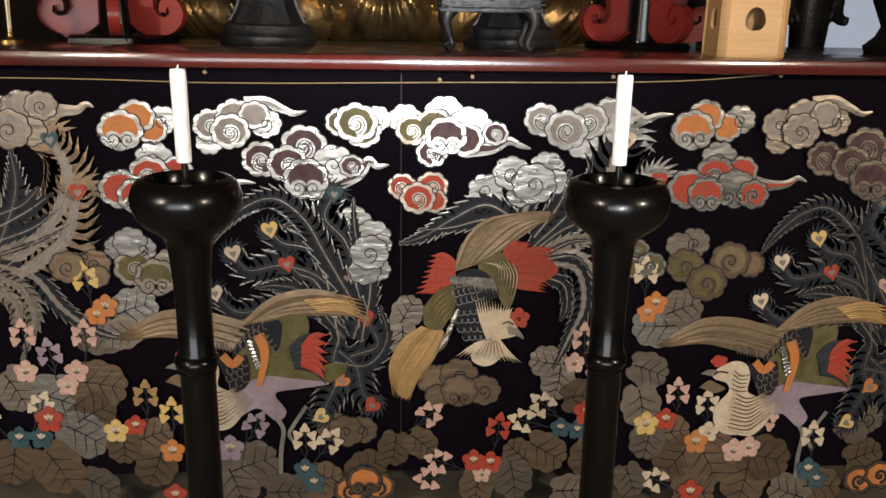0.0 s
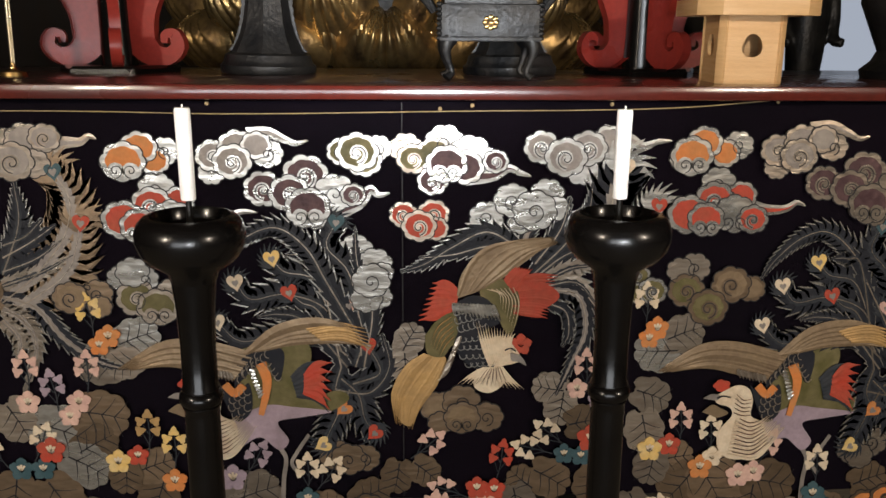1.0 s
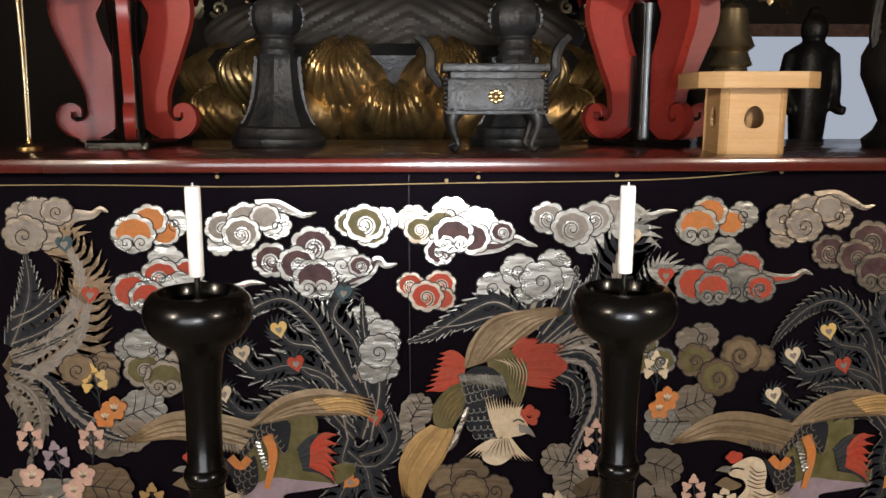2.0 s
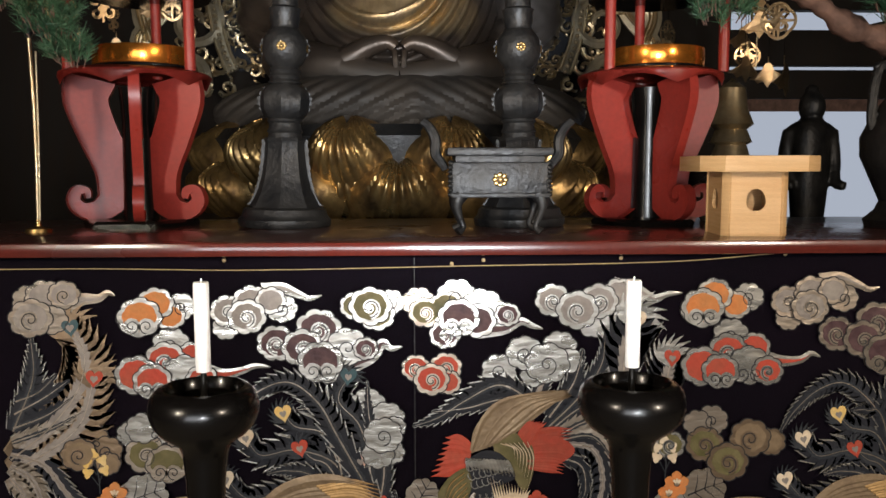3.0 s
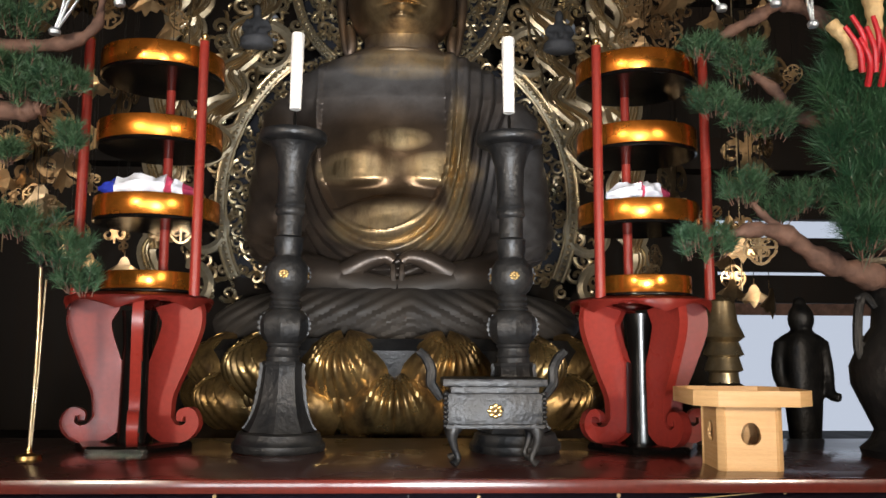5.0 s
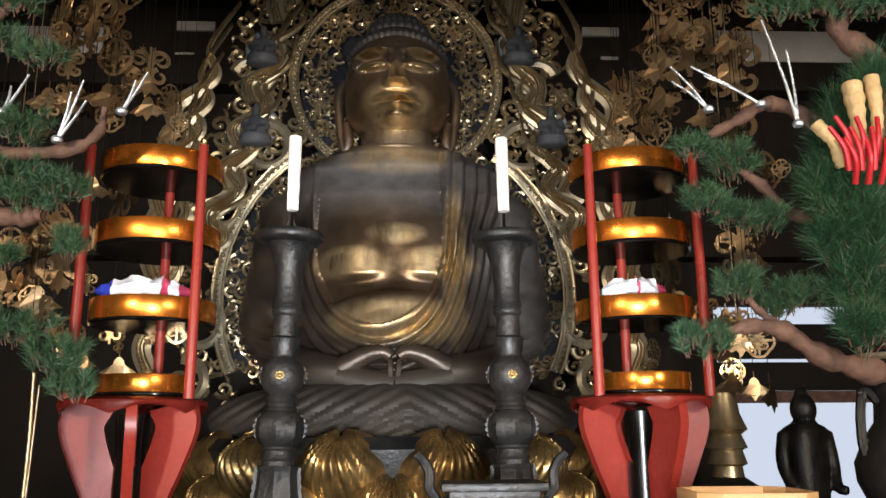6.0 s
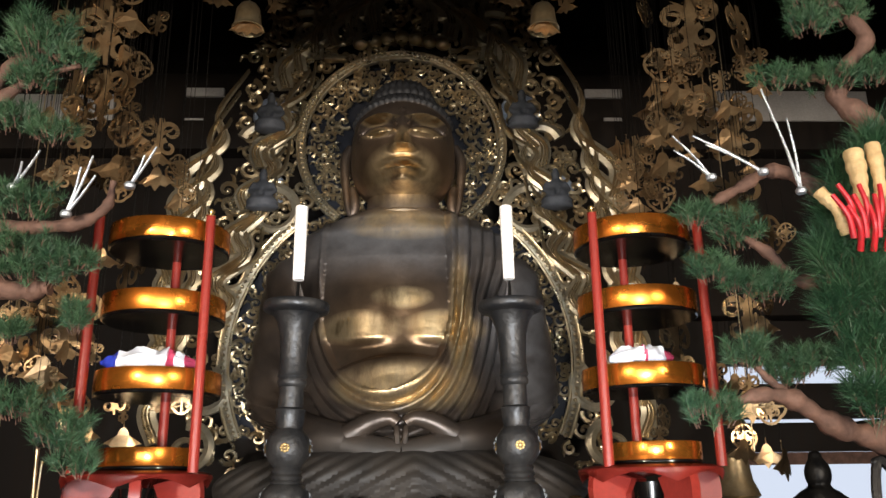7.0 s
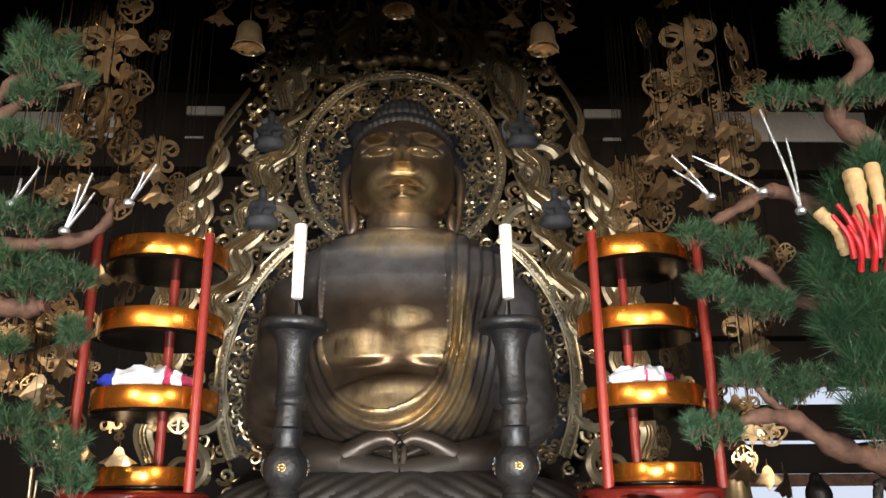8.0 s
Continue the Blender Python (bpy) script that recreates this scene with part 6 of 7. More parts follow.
# an inner row of flames beside the halo
for side in (-1, 1):
    for k in range(9):
        x, z = side * (0.94 - 0.03 * k), 1.35 + 0.12 * k
        ln, wob = rnd.uniform(0.5, 0.75), rnd.uniform(0.045, 0.07) * side * (1 if k % 2 else -1)
        lean = -side * 0.22
        pts = [(x, z), (x + wob + lean * 0.2, z + 0.2 * ln), (x - wob * 0.8 + lean * 0.45, z + 0.42 * ln), (x + wob * 0.7 + lean * 0.75, z + 0.66 * ln), (x + lean * 1.1, z + ln)]
        fl = part("flame", ribbon(pts, lambda q: 0.075 * (1.02 - q) ** 0.7 * (0.6 + 0.5 * math.sin(math.pi * min(1, q + 0.15))), -0.03 - 0.003 * k, 0.014, None, 30, 0, 0.016), "dull_gilt", aur)
        for o in (-1, 0, 1):
            part("flame_ridge", ribbon([(p[0] + o * 0.017 * (1 - i / 5), p[1]) for i, p in enumerate(pts)], lambda q: 0.012 * (1.03 - q), -0.05 - 0.003 * k, 0.008, None, 30, 0, 0.008), "old_gilt", fl)
# big hooked flame curls at the shoulders
for side in (-1, 1):
    for cx, cz, r, st in ((0.66, 1.95, 0.15, 1.2), (0.86, 1.6, 0.12, 0.6), (0.95, 1.0, 0.13, 2.0), (0.72, 2.35, 0.12, 0.3), (0.5, 3.05, 0.14, 1.0), (0.25, 3.2, 0.12, 0.2), (1.0, 0.72, 0.12, 1.5)):
        pts = [(side * px, pz) for px, pz in curl(cx, cz, r, 1.2, st, 1, 20, 0.25)]
        part("flame_curl", ribbon(pts, lambda q: 0.05 * (1.1 - 0.7 * q), -0.01, 0.025, None, 30, 0, 0.012), "dull_gilt", aur)
part("spine", box((0.5, 0.06, 3.6), (0, 0.12, 1.75), None, 0.01), "dark_wood", aur)
part("stem", box((0.16, 0.06, 0.9), (0, 0.06, 0.4), None, 0.01), "dark_wood", aur)
crown = bmesh.new()
for k in range(7):
    ball((0.045, 0.04, 0.04), ((k - 3) * 0.075, -0.05, 2.98 + 0.02 * math.cos(k - 3)), crown, 12, 8)
part("canopy_beading", crown, "old_gilt", aur)
for side in (-1, 1):
    part("crest_bar", box((0.12, 0.05, 0.035), (side * 0.36, -0.05, 2.86), None, 0.01), "old_gilt", aur)


resize(aur, 1.0, 1.0, 0.955)


def small_seated(place, s, label):
    bm = ball((0.5, 0.4, 0.16), (0, 0, 0.16))
    ball((0.26, 0.22, 0.36), (0, 0.03, 0.55), bm)
    ball((0.14, 0.14, 0.18), (0, 0, 1.02), bm)
    ball((0.08, 0.08, 0.07), (0, 0, 1.2), bm)
    for q in (-1, 1):
        tube([(q * 0.24, 0, 0.78), (q * 0.36, -0.04, 0.5), (q * 0.1, -0.26, 0.36)], 0.085, bm, 10, 8)
    ball((0.5, 0.36, 0.1), (0, 0, 0.0), bm)
    for v in bm.verts:
        v.co *= s
    ob = part("small_statue", bm, "grey_stone", None)
    ob.location = place
    r = ob.modifiers.new("skin", "REMESH")
    r.mode, r.voxel_size, r.use_smooth_shade = "VOXEL", 0.012 , True
    return tagged(ob, label, "statue", "small statues on the aureole")


for px, pz in ((-0.861, 2.799), (0.637, 2.804), (-0.841, 3.230), (0.481, 3.253)):
    small_seated((px, 3.87, pz), 0.17, "small grey seated statue set among gilded flames")
    disc = part("cloud_disc", lathe([(0, 0), (0.1, 0), (0.11, 0.012), (0.1, 0.03), (0, 0.032)], 28), "pale_disc", aur, "pale blue-grey round backing")
    disc.matrix_basis = pose(px - X0 + 0.012, 0.02, pz + 0.12 - 0.93, 90)


# ---- hanging gilt ornaments ----
def bell_leaf(s):
    """A bell-shaped drop with three points."""
    out = [(-0.1, 1.0), (-0.22, 0.85), (-0.3, 0.62), (-0.62, 0.42), (-0.95, 0.2), (-0.66, 0.14), (-0.5, -0.04), (-0.22, 0.05), (0, -0.28)]
    out = out + [(-x, z) for x, z in out[-2::-1]]
    return [(x * s, z * s) for x, z in out]


def drop(parent, x, z, s, y=0.0, turn=0.0):
    bm = bmesh.new()
    plate([(px, pz - s) for px, pz in bell_leaf(s)], 0.0015, 0.003, bm)
    plate([(px, pz - s) for px, pz in bell_leaf(s)][::-1], 0.0015, 0.0002, bm)
    for v in bm.verts:
        v.co.y += 0.22 * s * (v.co.x / s) ** 2 - 0.1 * s
    tube([(0, 0, -0.02 * s), (0, 0, 0.35 * s)], 0.0016, bm, 5)
    ob = part("bell_drop", bm, "plate_gilt", parent, smooth=False)
    ob.matrix_basis = pose(x, y, z, 0, 0, turn)


def medallion(parent, x, z, s, y=0.0, turn=0.0):
    """A pierced lozenge with a flower cross inside."""
    bm = bmesh.new()
    o = [(s * 0.92 * math.cos(a) * (0.86 + 0.14 * abs(math.cos(2 * a))), s * math.sin(a) * (0.86 + 0.14 * abs(math.cos(2 * a)))) for a in (2 * math.pi * k / 24 for k in range(25))]
    ribbon(o, 0.16 * s, 0.002, 0.004, bm)
    for k in range(4):
        a = math.pi / 2 * k
        ribbon([(0, 0), (s * 0.45 * math.cos(a), s * 0.45 * math.sin(a)), (s * 0.9 * math.cos(a), s * 0.9 * math.sin(a))], lambda q: s * (0.24 - 0.14 * q), 0.002, 0.004, bm)
        ribbon(curl(s * 0.42 * math.cos(a + 0.78), s * 0.42 * math.sin(a + 0.78), s * 0.24, 0.8, a, 1, 10, 0.5), s * 0.11, 0.002, 0.004, bm)
    ob = part("medallion", bm, "plate_gilt", parent, smooth=False)
    ob.matrix_basis = pose(x, y, z, 0, 0, turn)


def scroll_plate(parent, x, z, s, y=0.0, turn=0.0, flip=1):
    """An openwork plate of hooked scrolls."""
    bm = bmesh.new()
    ribbon([(0, s), (0.05 * s * flip, 0.4 * s), (-0.05 * s * flip, -0.3 * s), (0, -s)], lambda q: s * (0.14 + 0.16 * math.sin(math.pi * q) ** 2), 0.002, 0.004, bm, 12)
    for cx, cz, r, st, hd in ((0.48, 0.42, 0.42, 2.6, -1), (-0.48, 0.3, 0.4, 0.4, 1), (0.42, -0.4, 0.38, 1.8, 1), (-0.42, -0.46, 0.36, 1.2, -1)):
        ribbon([(px * s * flip, pz * s) for px, pz in curl(cx, cz, r, 0.95, st, hd, 14, 0.45)], lambda q: s * (0.24 - 0.12 * q), 0.0018, 0.0036, bm)
    for a in (0.5, 1.2, 2.0, 2.7):
        ribbon([(0, 0.2 * s), (0.5 * s * math.cos(a), 0.2 * s + 0.5 * s * math.sin(a)), (0.9 * s * math.cos(a + 0.2), 0.2 * s + 0.85 * s * math.sin(a + 0.2))], lambda q: s * 0.2 * (1.05 - q), 0.0022, 0.004, bm, 6)
    ob = part("scroll_plate", bm, "plate_gilt", parent, smooth=False)
    ob.matrix_basis = pose(x, y, z, 0, 0, turn)


def hanging(x, y, z_top, pieces, label, seed):
    """Gilt plates on a wire from the ceiling; pieces: (kind, hall x, hall z, size)."""
    rr = random.Random(seed)
    h = thing("hanging_ornament", (x, y, z_top), label, "ornament", "gilded hanging ornaments")
    low = min(p[2] for p in pieces)
    part("wire", tube([(0, 0, 0), (0, 0, low - z_top)], 0.002, None, 6), "old_gilt", h)
    pieces = list(pieces)
    first = tuple(pieces)
    for _ in range(34):
        near = rr.choice(first)
        pieces.append((rr.choice("ddmss"), near[1] + rr.uniform(-0.08, 0.08), near[2] + rr.uniform(-0.1, 0.1), rr.uniform(0.032, 0.055)))
    for kind, px, pz, s in pieces:
        s = s * (1.2 if kind == "d" else 0.92)
        dy, tn = rr.uniform(-0.12, 0.12), rr.uniform(-50, 50)
        {"d": drop, "m": medallion, "s": scroll_plate}[kind](h, px - x, pz - z_top, s, dy, tn)
        part("suspension_wire", tube([(px - x, dy, pz - z_top + s * 0.3), (px - x, dy, 0)], 0.0011, None, 5), "wick", h)
    return h


HY = 2.42

CEIL = 6.24
hanging((0.959, 3.181)[0], HY, CEIL, (
    ("m", 0.750, 3.078, 0.065), ("d", 0.874, 3.046, 0.065), ("s", 0.840, 2.909, 0.12), ("s", 0.985, 2.844, 0.12), ("m", 0.743, 2.786, 0.065), ("m", 0.906, 2.843, 0.055), ("d", 0.736, 2.711, 0.06), ("m", 1.058, 2.800, 0.05), ("d", 0.799, 2.765, 0.04),
    ("d", 0.905, 2.745, 0.06), ("s", 0.844, 2.637, 0.12), ("m", 0.769, 2.595, 0.065), ("d", 0.716, 2.559, 0.05), ("d", 0.913, 2.606, 0.05), ("m", 0.944, 2.659, 0.06)), "cluster of gilt openwork plates and bell drops", 1)
hanging((0.947, 2.721)[0], HY + 0.08, CEIL, (
    ("s", 1.028, 2.588, 0.12), ("s", 0.676, 2.501, 0.1), ("d", 0.967, 2.577, 0.065), ("m", 0.643, 2.440, 0.05), ("d", 0.721, 2.461, 0.065), ("m", 0.752, 2.369, 0.06), ("d", 0.839, 2.379, 0.05), ("s", 0.975, 2.319, 0.12), ("m", 1.075, 2.201, 0.07), ("s", 1.005, 1.952, 0.1), ("d", 1.086, 2.504, 0.04),
    ("m", 0.765, 2.122, 0.05), ("s", 0.764, 1.844, 0.12), ("m", 0.679, 1.616, 0.045), ("m", 0.935, 1.556, 0.045), ("d", 0.981, 1.513, 0.06), ("d", 0.914, 1.665, 0.05)), "cluster of gilt openwork plates and bell drops", 2)
hanging((-1.272, 3.199)[0], HY, CEIL, (
    ("d", -1.148, 3.051, 0.065), ("m", -1.020, 3.019, 0.065), ("d", -1.025, 2.942, 0.06), ("m", -1.226, 3.062, 0.06), ("s", -1.098, 2.864, 0.12), ("m", -1.025, 2.800, 0.055), ("d", -1.024, 2.741, 0.06), ("s", -1.213, 2.884, 0.09), ("s", -1.091, 2.642, 0.1), ("m", -1.025, 2.541, 0.065),
    ("d", -1.038, 2.447, 0.07), ("s", -1.179, 2.611, 0.12), ("d", -1.181, 2.490, 0.08), ("m", -1.183, 2.725, 0.05), ("d", -1.334, 2.681, 0.055), ("d", -1.198, 2.411, 0.06)), "cluster of gilt openwork plates and bell drops", 3)
hanging((-1.341, 2.741)[0], HY + 0.08, CEIL, (
    ("m", -0.903, 2.462, 0.05), ("d", -0.902, 2.392, 0.045), ("s", -0.960, 2.573, 0.08), ("s", -1.183, 1.938, 0.12), ("d", -1.237, 1.822, 0.065), ("d", -1.213, 1.771, 0.045), ("s", -1.301, 1.921, 0.1), ("m", -1.158, 2.010, 0.06),
    ("d", -1.009, 1.612, 0.05), ("m", -1.082, 1.662, 0.05), ("d", -1.308, 1.851, 0.05), ("s", -1.022, 2.124, 0.1), ("m", -0.782, 1.677, 0.045), ("m", -1.341, 1.956, 0.06), ("d", -1.166, 1.938, 0.05)), "cluster of gilt openwork plates and bell drops", 4)
for px, pz in ((-0.676, 2.973), (0.369, 2.980), (-0.148, 3.132)):
    h = thing("hanging_bell", (px, 2.5, CEIL), "small gilt hanging bell with leaf drops", "bell", "gilded hanging bells")
    z = pz - CEIL
    part("bell", lathe([(0.0, 0.1), (0.03, 0.095), (0.042, 0.075), (0.046, 0.03), (0.05, 0.01), (0.056, 0.0), (0.052, -0.002), (0.045, 0.01), (0.0, 0.06)], 24, None, (0, 0, z)), "old_gilt", h)
    part("wire", tube([(0, 0, 0), (0, 0, z + 0.09)], 0.002, None, 6), "old_gilt", h)
    drop(h, 0, z + 0.04, 0.065, -0.01, 8)
    scroll_plate(h, 0.07, z + 0.2, 0.09, 0.02, 20)
    medallion(h, -0.1, z + 0.22, 0.06, 0.0, -25)
    drop(h, -0.11, z + 0.15, 0.055, 0.0, 15)
    drop(h, 0.09, z + 0.13, 0.045, 0.02, -30)


# ---- vases and pines ----
def vase(place):
    v = thing("vase", place, "large dark bronze vase holding pine branches", "vase", "bronze vases on the altar")
    part("body", lathe([(0, 0), (0.11, 0), (0.115, 0.02), (0.09, 0.045), (0.08, 0.07), (0.1, 0.12), (0.128, 0.19), (0.13, 0.24), (0.105, 0.3), (0.075, 0.345), (0.07, 0.4), (0.09, 0.46), (0.14, 0.51), (0.15, 0.525), (0.145, 0.53), (0.1, 0.48), (0.06, 0.42), (0.0, 0.4)], 40), "bronze", v)
    part("key_band", lathe([(0.142, 0.506), (0.152, 0.512), (0.152, 0.522), (0.146, 0.524)], 40), "dull_gilt", v)
    for s in (-1, 1):
        bm = tube([(s * 0.07, 0, 0.4), (s * 0.1, 0, 0.43), (s * 0.115, 0, 0.38), (s * 0.12, 0, 0.3), (s * 0.115, 0, 0.26)], 0.012, None, 8, 18)
        for k in range(9):
            ball((0.012, 0.01, 0.012), (s * (0.12 - 0.01 * abs(k - 4) / 4), 0, 0.28 + 0.018 * k), bm, 8, 5)
        part("handle", bm, "bronze", v)
    return v


VR, VL = (1.15, 2.0, TOP), (-1.5, 2.05, TOP)
for corner in (VR, VL):
    resize(vase(corner), 1, 1, 0.93)


def pine(name, limbs, pads, place, label, seed, mat="needle"):
    """Crooked limbs and flat pads of needle tufts; pads: (x, y, z, width, height, needle)."""
    rr = random.Random(seed)
    t = thing(name, place, label, "pine", "pine branches in the vases")
    o = Vector(place)
    for k, (pts, r) in enumerate(limbs):
        knobbed = lambda s: (r[0] + (r[1] - r[0]) * s) * (1 + 0.18 * math.sin(s * 31 + k) + 0.1 * math.sin(s * 77))
        part("limb", tube([Vector(p) - o for p in pts], knobbed, None, 10, 8 * len(pts)), "bark", t)
    verts, faces, twigs = [], [], bmesh.new()
    for x, y, z, w, h, ln in pads:
        count = int(20 + 1500 * w * h)
        for _ in range(count):
            a, q = rr.uniform(0, 6.283), math.sqrt(rr.random())
            c = Vector((x + w / 2 * q * math.cos(a), y + 0.4 * w * q * math.sin(a), z + h / 2 * (rr.uniform(-1, 1) * (1 - 0.5 * q)))) - o
            up = Vector((0.5 * q * math.cos(a), 0.5 * q * math.sin(a) - 0.15, rr.uniform(0.5, 1.0))).normalized()
            tube([c - up * ln * 0.7, c + up * ln * 0.25], (0.0014, 0.001), twigs, 4)
            for k in range(46):
                s = rr.random()
                d = (up * rr.uniform(0.35, 1.0) + Vector((rr.gauss(0, 1), rr.gauss(0, 1), rr.gauss(0, 0.6))).normalized() * rr.uniform(0.4, 0.95)).normalized()
                root = c + up * ln * (s - 0.5) * 0.8
                side = d.orthogonal().normalized()
                side = (side * math.cos(k) + d.cross(side) * math.sin(k)) * 0.0011
                tip = root + d * ln * rr.uniform(0.7, 1.1)
                i = len(verts)
                verts += [root - side, root + side, tip]
                faces.append((i, i + 1, i + 2))
    me = bpy.data.meshes.new("crown")
    me.from_pydata(verts, [], faces)
    me.materials.append(M[mat])
    cr = new("crown", me)
    cr.parent = t
    tagged(cr, "dense green needle tufts", kind="stuff")
    tagged(part("twig", twigs, "bark", t), kind="stuff")
    return t


def pad(x, z, y, w, h, ln=0.036):
    return (x, y, z, w, h, ln)


pine("pine", (
    ([(-1.408, 2.05, 1.449), (-1.349, 1.98, 1.729), (-1.242, 1.92, 1.895), (-1.056, 1.9, 1.881), (-0.974, 1.9, 1.891)], (0.04, 0.022)),
    ([(-1.349, 1.98, 1.729), (-1.270, 1.95, 2.002), (-1.133, 1.92, 2.038), (-0.936, 1.9, 2.050), (-0.862, 1.9, 2.094), (-0.849, 1.9, 2.162)], (0.03, 0.008)),
    ([(-1.270, 1.95, 2.002), (-1.262, 1.95, 2.296), (-1.128, 1.92, 2.439), (-0.968, 1.9, 2.491)], (0.028, 0.006)),
    ([(-1.266, 1.95, 2.254), (-1.184, 1.95, 2.501), (-1.085, 1.92, 2.544), (-1.027, 1.9, 2.506)], (0.02, 0.005)),
    ([(-1.384, 2, 1.546), (-1.214, 1.93, 1.609), (-1.030, 1.9, 1.613), (-0.898, 1.9, 1.512)], (0.026, 0.005)),
), (
    pad(-1.081, 2.577, 1.9, 0.13, 0.1, 0.06), pad(-1.005, 2.501, 1.9, 0.13, 0.05), pad(-1.127, 2.534, 1.92, 0.1, 0.05), pad(-1.085, 2.451, 1.9, 0.12, 0.05), pad(-1.111, 2.337, 1.9, 0.13, 0.06), pad(-1.013, 2.297, 1.9, 0.12, 0.04),
    pad(-1.048, 2.099, 1.88, 0.18, 0.07), pad(-1.031, 1.987, 1.86, 0.16, 0.06), pad(-0.931, 1.949, 1.88, 0.14, 0.06), pad(-1.007, 1.918, 1.86, 0.16, 0.06), pad(-0.902, 1.817, 1.9, 0.06, 0.06),
    pad(-0.995, 1.611, 1.88, 0.16, 0.07), pad(-0.897, 1.542, 1.88, 0.14, 0.1), pad(-0.852, 1.481, 1.88, 0.1, 0.06), pad(-1.055, 1.788, 1.92, 0.06, 0.04)), VL, "trained pine branches with needle pads in a vase", 21)
pine("pine", (
    ([(1.177, 2.05, 1.450), (1.136, 1.98, 1.837), (1.170, 1.95, 2.113), (1.128, 1.92, 2.325), (1.054, 1.92, 2.409), (1.079, 1.92, 2.493), (1.148, 1.9, 2.587), (1.070, 1.9, 2.692)], (0.045, 0.016)),
    ([(1.082, 1.92, 2.460), (0.997, 1.9, 2.460), (0.904, 1.88, 2.459)], (0.016, 0.006)),
    ([(1.171, 2, 1.514), (1.021, 1.93, 1.513), (0.900, 1.9, 1.544), (0.798, 1.88, 1.603), (0.709, 1.86, 1.610), (0.632, 1.86, 1.586)], (0.036, 0.012)),
    ([(1.149, 1.98, 1.791), (0.994, 1.93, 1.886), (0.848, 1.9, 1.902), (0.796, 1.9, 1.970), (0.669, 1.88, 2.043)], (0.03, 0.008)),
    ([(0.798, 1.88, 1.603), (0.725, 1.88, 1.677), (0.713, 1.88, 1.734)], (0.012, 0.005)),
    ([(1.150, 1.96, 2.022), (0.976, 1.93, 2.148), (0.849, 1.92, 2.200), (0.758, 1.92, 2.155), (0.676, 1.92, 2.110)], (0.024, 0.012)),
), (
    pad(1.025, 2.703, 1.9, 0.16, 0.07), pad(0.998, 2.630, 1.9, 0.13, 0.05), pad(1.114, 2.658, 1.9, 0.1, 0.05), pad(0.876, 2.446, 1.88, 0.13, 0.035), pad(1.007, 2.444, 1.88, 0.16, 0.04), pad(1.147, 2.482, 1.9, 0.1, 0.06),
    pad(0.607, 2.066, 1.88, 0.1, 0.05), pad(0.717, 2.029, 1.88, 0.14, 0.1), pad(0.641, 1.924, 1.88, 0.1, 0.06), pad(0.775, 1.873, 1.88, 0.12, 0.08), pad(0.709, 1.892, 1.9, 0.1, 0.07), pad(0.702, 1.711, 1.87, 0.1, 0.08),
    pad(0.841, 1.684, 1.87, 0.13, 0.07), pad(0.594, 1.574, 1.86, 0.13, 0.09), pad(0.796, 1.661, 1.9, 0.1, 0.05)), VR, "trained pine branches with needle pads in a vase", 22)
pine("pine", (
    ([(1.216, 2.02, 1.453), (1.207, 1.9, 1.753), (1.122, 1.82, 2.036)], (0.03, 0.02)),
), (
    pad(0.953, 1.936, 1.8, 0.13, 0.16, 0.075), pad(0.982, 1.826, 1.8, 0.14, 0.18, 0.08), pad(1.008, 2.123, 1.86, 0.1, 0.16, 0.075), pad(0.911, 1.916, 1.8, 0.09, 0.12, 0.07), pad(0.969, 1.698, 1.8, 0.13, 0.14, 0.07),
    pad(1.108, 2.233, 1.86, 0.1, 0.1, 0.08), pad(0.951, 1.597, 1.8, 0.12, 0.1, 0.06), pad(0.924, 1.810, 1.82, 0.1, 0.1, 0.07), pad(0.953, 2.046, 1.84, 0.07, 0.1, 0.07)), VR, "thick bunch of long dark pine needles", 23, "needle_deep")

# silver-dusted twigs with cut ends
def tinsel_spray(place, tips, label):
    t = thing("silver_twig", place, label, "twig", "silvered twigs among the pines")
    o = Vector(place)
    for tip in tips:
        v = Vector(tip) - o
        part("twig", tube([(0, 0, 0), v * 0.5 + Vector((0.004, 0, 0.003)), v], (0.0042, 0.0026), None, 7, 8), "tinsel", t)
    part("cut_end", lathe([(0, -0.008), (0.012, -0.006), (0.014, 0.002), (0.011, 0.008), (0, 0.007)], 14), "tinsel", t)


TY = 1.84
for root, tips in (
    ((0.784, 2.164), ((0.603, 2.249), (0.633, 2.226))), ((0.650, 2.149), ((0.551, 2.249), (0.551, 2.210))), ((0.874, 2.113), ((0.793, 2.379), (0.849, 2.298), (0.808, 2.322))),
    ((-0.931, 2.055), ((-0.870, 2.195), (-0.896, 2.165), (-0.859, 2.143))), ((-0.786, 2.128), ((-0.720, 2.218), (-0.747, 2.196))), ((-1.066, 2.124), ((-1.037, 2.179), (-0.998, 2.209))),
):
    tinsel_spray((root[0], TY, root[1]), [(x, TY - 0.03, z) for x, z in tips], "silver-dusted twigs wired into the pine")

# pale gilded wood and red twigs in the east vase
deco = thing("new_year_bundle", (1.006, 1.74, 1.998), "pale gilded wood with a bundle of red twigs", "bouquet")
for a, b, r in (((0.949, 1.954), (0.963, 2.177), 0.024), ((0.918, 1.968), (0.864, 2.075), 0.017), ((0.995, 1.978), (1.013, 2.195), 0.019)):
    part("gilded_wood", tube([(a[0] - 1.006, 0.0, a[1] - 1.998), ((a[0] + b[0]) / 2 - 1.001, -0.01, (a[1] + b[1]) / 2 - 1.998), (b[0] - 1.006, 0.0, b[1] - 1.998)], lambda s: 0.85 * r * (1 + 0.15 * math.sin(9 * s) + 0.08 * math.sin(41 * s)), None, 12, 24), "gilt_bark", deco)
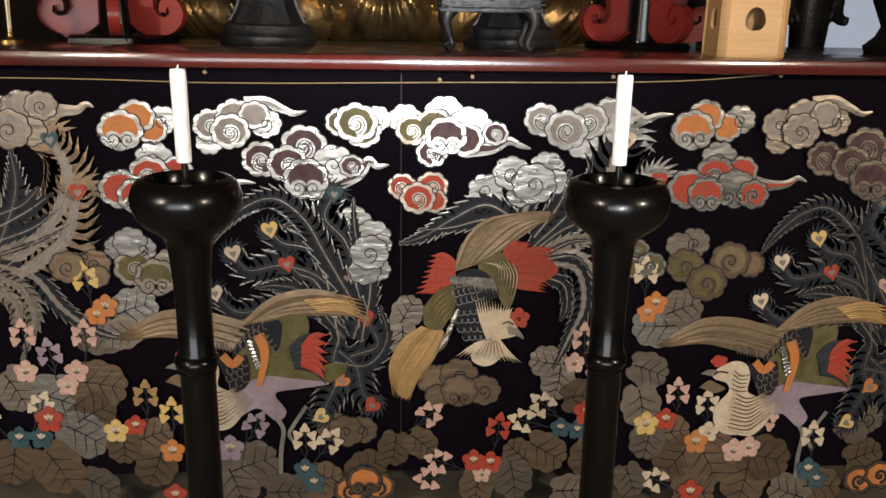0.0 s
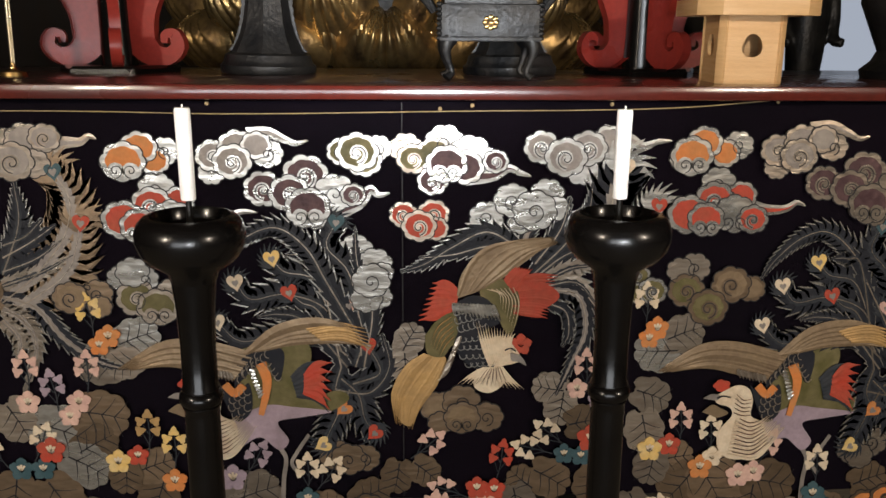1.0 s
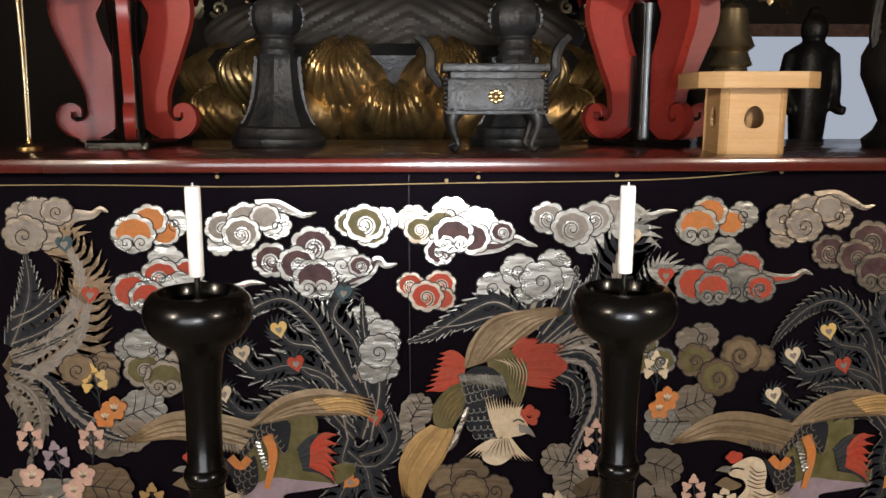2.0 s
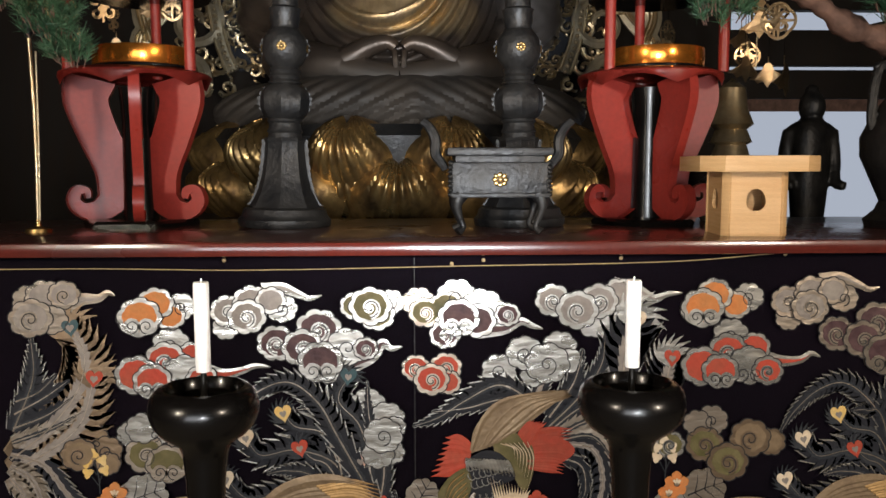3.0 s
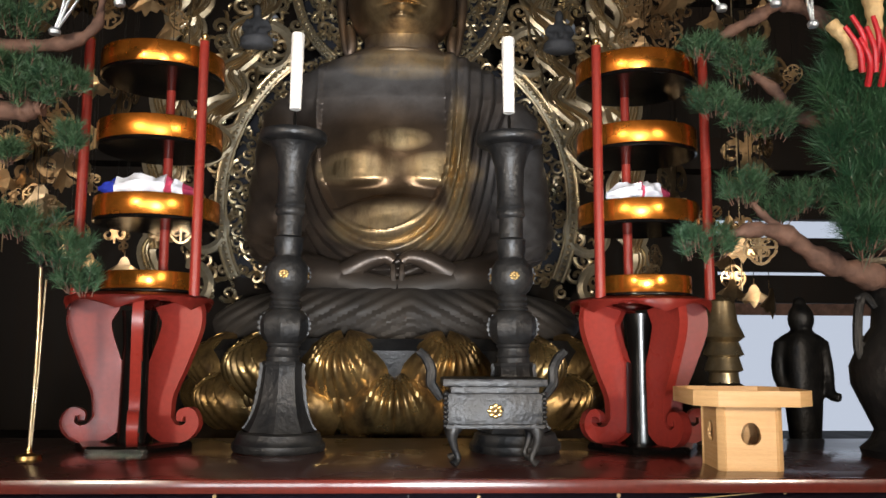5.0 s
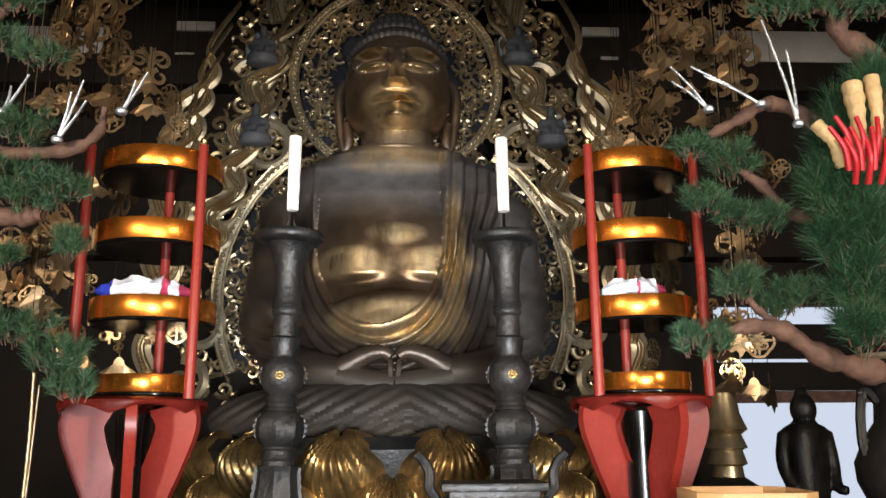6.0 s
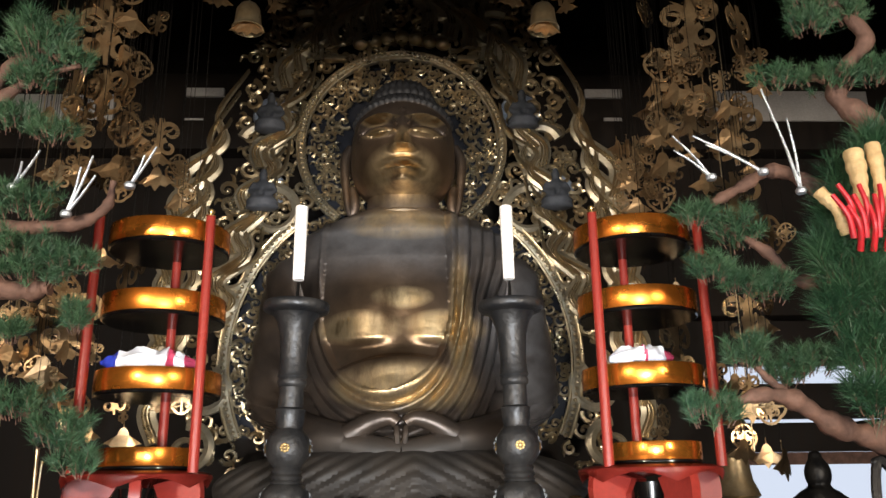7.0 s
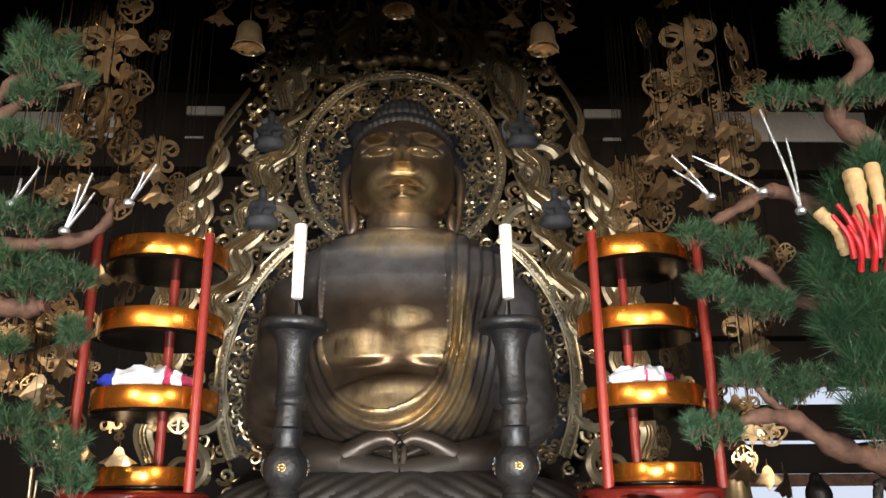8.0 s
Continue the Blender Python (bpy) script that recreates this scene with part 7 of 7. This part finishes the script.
for k in range(11):
    x = 0.891 - 1.006 + 0.0125 * k
    top = 2.049 - 1.998 + 0.03 * math.sin(k * 2.1)
    part("red_twig", tube([(x * 0.8, -0.03 + 0.008 * (k % 3), top - 0.1), (x * 0.95 + 0.004, -0.045, top - 0.05), (x + 0.004 * (k - 5), -0.045, top)], (0.0075, 0.0055), None, 8, 8), "red_twig", deco)


# ---- thin brass lotus rods at the west end ----
rod = thing("brass_rod", (-0.985, 1.97, TOP), "thin upright brass rods on a small foot", "ornament")
part("foot", lathe([(0, 0), (0.03, 0), (0.028, 0.008), (0.008, 0.014), (0.005, 0.03)], 20), "brass", rod)
part("rod", tube([(0, 0, 0.02), (0.004, 0, 0.25), (0.0, 0, 0.46)], 0.0045, None, 10, 8), "old_gilt", rod)
part("rod", tube([(0.004, 0, 0.02), (0.01, 0, 0.2), (0.014, 0, 0.42)], 0.0025, None, 8, 8), "old_gilt", rod)
part("socket", lathe([(0.006, 0.45), (0.014, 0.47), (0.012, 0.5), (0, 0.52)], 14), "bronze", rod)


# ---- side altar in the rear with small standing statues ----
slab("ledge_east", (2.6, 1.3, 0.9), (2.2, 3.75, 0.45), "dark_wood", "dark low ledge behind the altar", 0.01)
slab("ledge_west", (2.4, 1.3, 0.9), (-2.45, 3.75, 0.45), "dark_wood", "dark low ledge behind the altar", 0.01)


def standing_figure(place, h, label):
    bm = tube([(0, 0, 0), (0, 0, 0.25), (0, 0, 0.5), (0, 0, 0.72), (0, 0, 0.8)], lambda s: 0.12 + 0.05 * math.sin(3.0 * s) - 0.05 * max(0, s - 0.8), None, 20, 12, 0.7)
    ball((0.085, 0.085, 0.11), (0, -0.01, 0.89), bm)
    ball((0.045, 0.045, 0.04), (0, 0, 1.0), bm)
    ball((0.165, 0.1, 0.08), (0, 0, 0.73), bm)
    for q in (-1, 1):
        tube([(q * 0.13, 0, 0.74), (q * 0.165, 0, 0.55), (q * 0.15, -0.06, 0.4), (q * 0.19, -0.12, 0.37)], (0.055, 0.03), bm, 10, 10)
    tube([(0, 0, 0), (0, 0, 0.05)], 0.19, bm, 20)
    for v in bm.verts:
        v.co *= h
    ob = part("standing_statue", bm, "bronze", None)
    ob.location = place
    r = ob.modifiers.new("skin", "REMESH")
    r.mode, r.voxel_size, r.use_smooth_shade = "VOXEL", 0.011 * h + 0.002, True
    return tagged(ob, label, "statue", "standing statues on the ledge")


standing_figure((1.565, 3.4, 0.9), 0.63, "small dark standing statue before a bright window")
lantern = thing("gilt_lantern", (1.15, 3.2, 0.9), "narrow gilt lantern with stacked rings on the ledge", "lantern")
part("stand", lathe([(0, 0), (0.1, 0), (0.11, 0.05), (0.05, 0.1), (0.09, 0.2), (0.12, 0.26), (0.06, 0.3)], 24), "bronze", lantern)
part("body", lathe([(0.06, 0.3), (0.055, 0.34), (0.075, 0.35), (0.06, 0.4), (0.08, 0.41), (0.06, 0.46), (0.085, 0.48), (0.06, 0.54), (0.05, 0.62), (0, 0.66)], 24), "old_gilt", lantern)
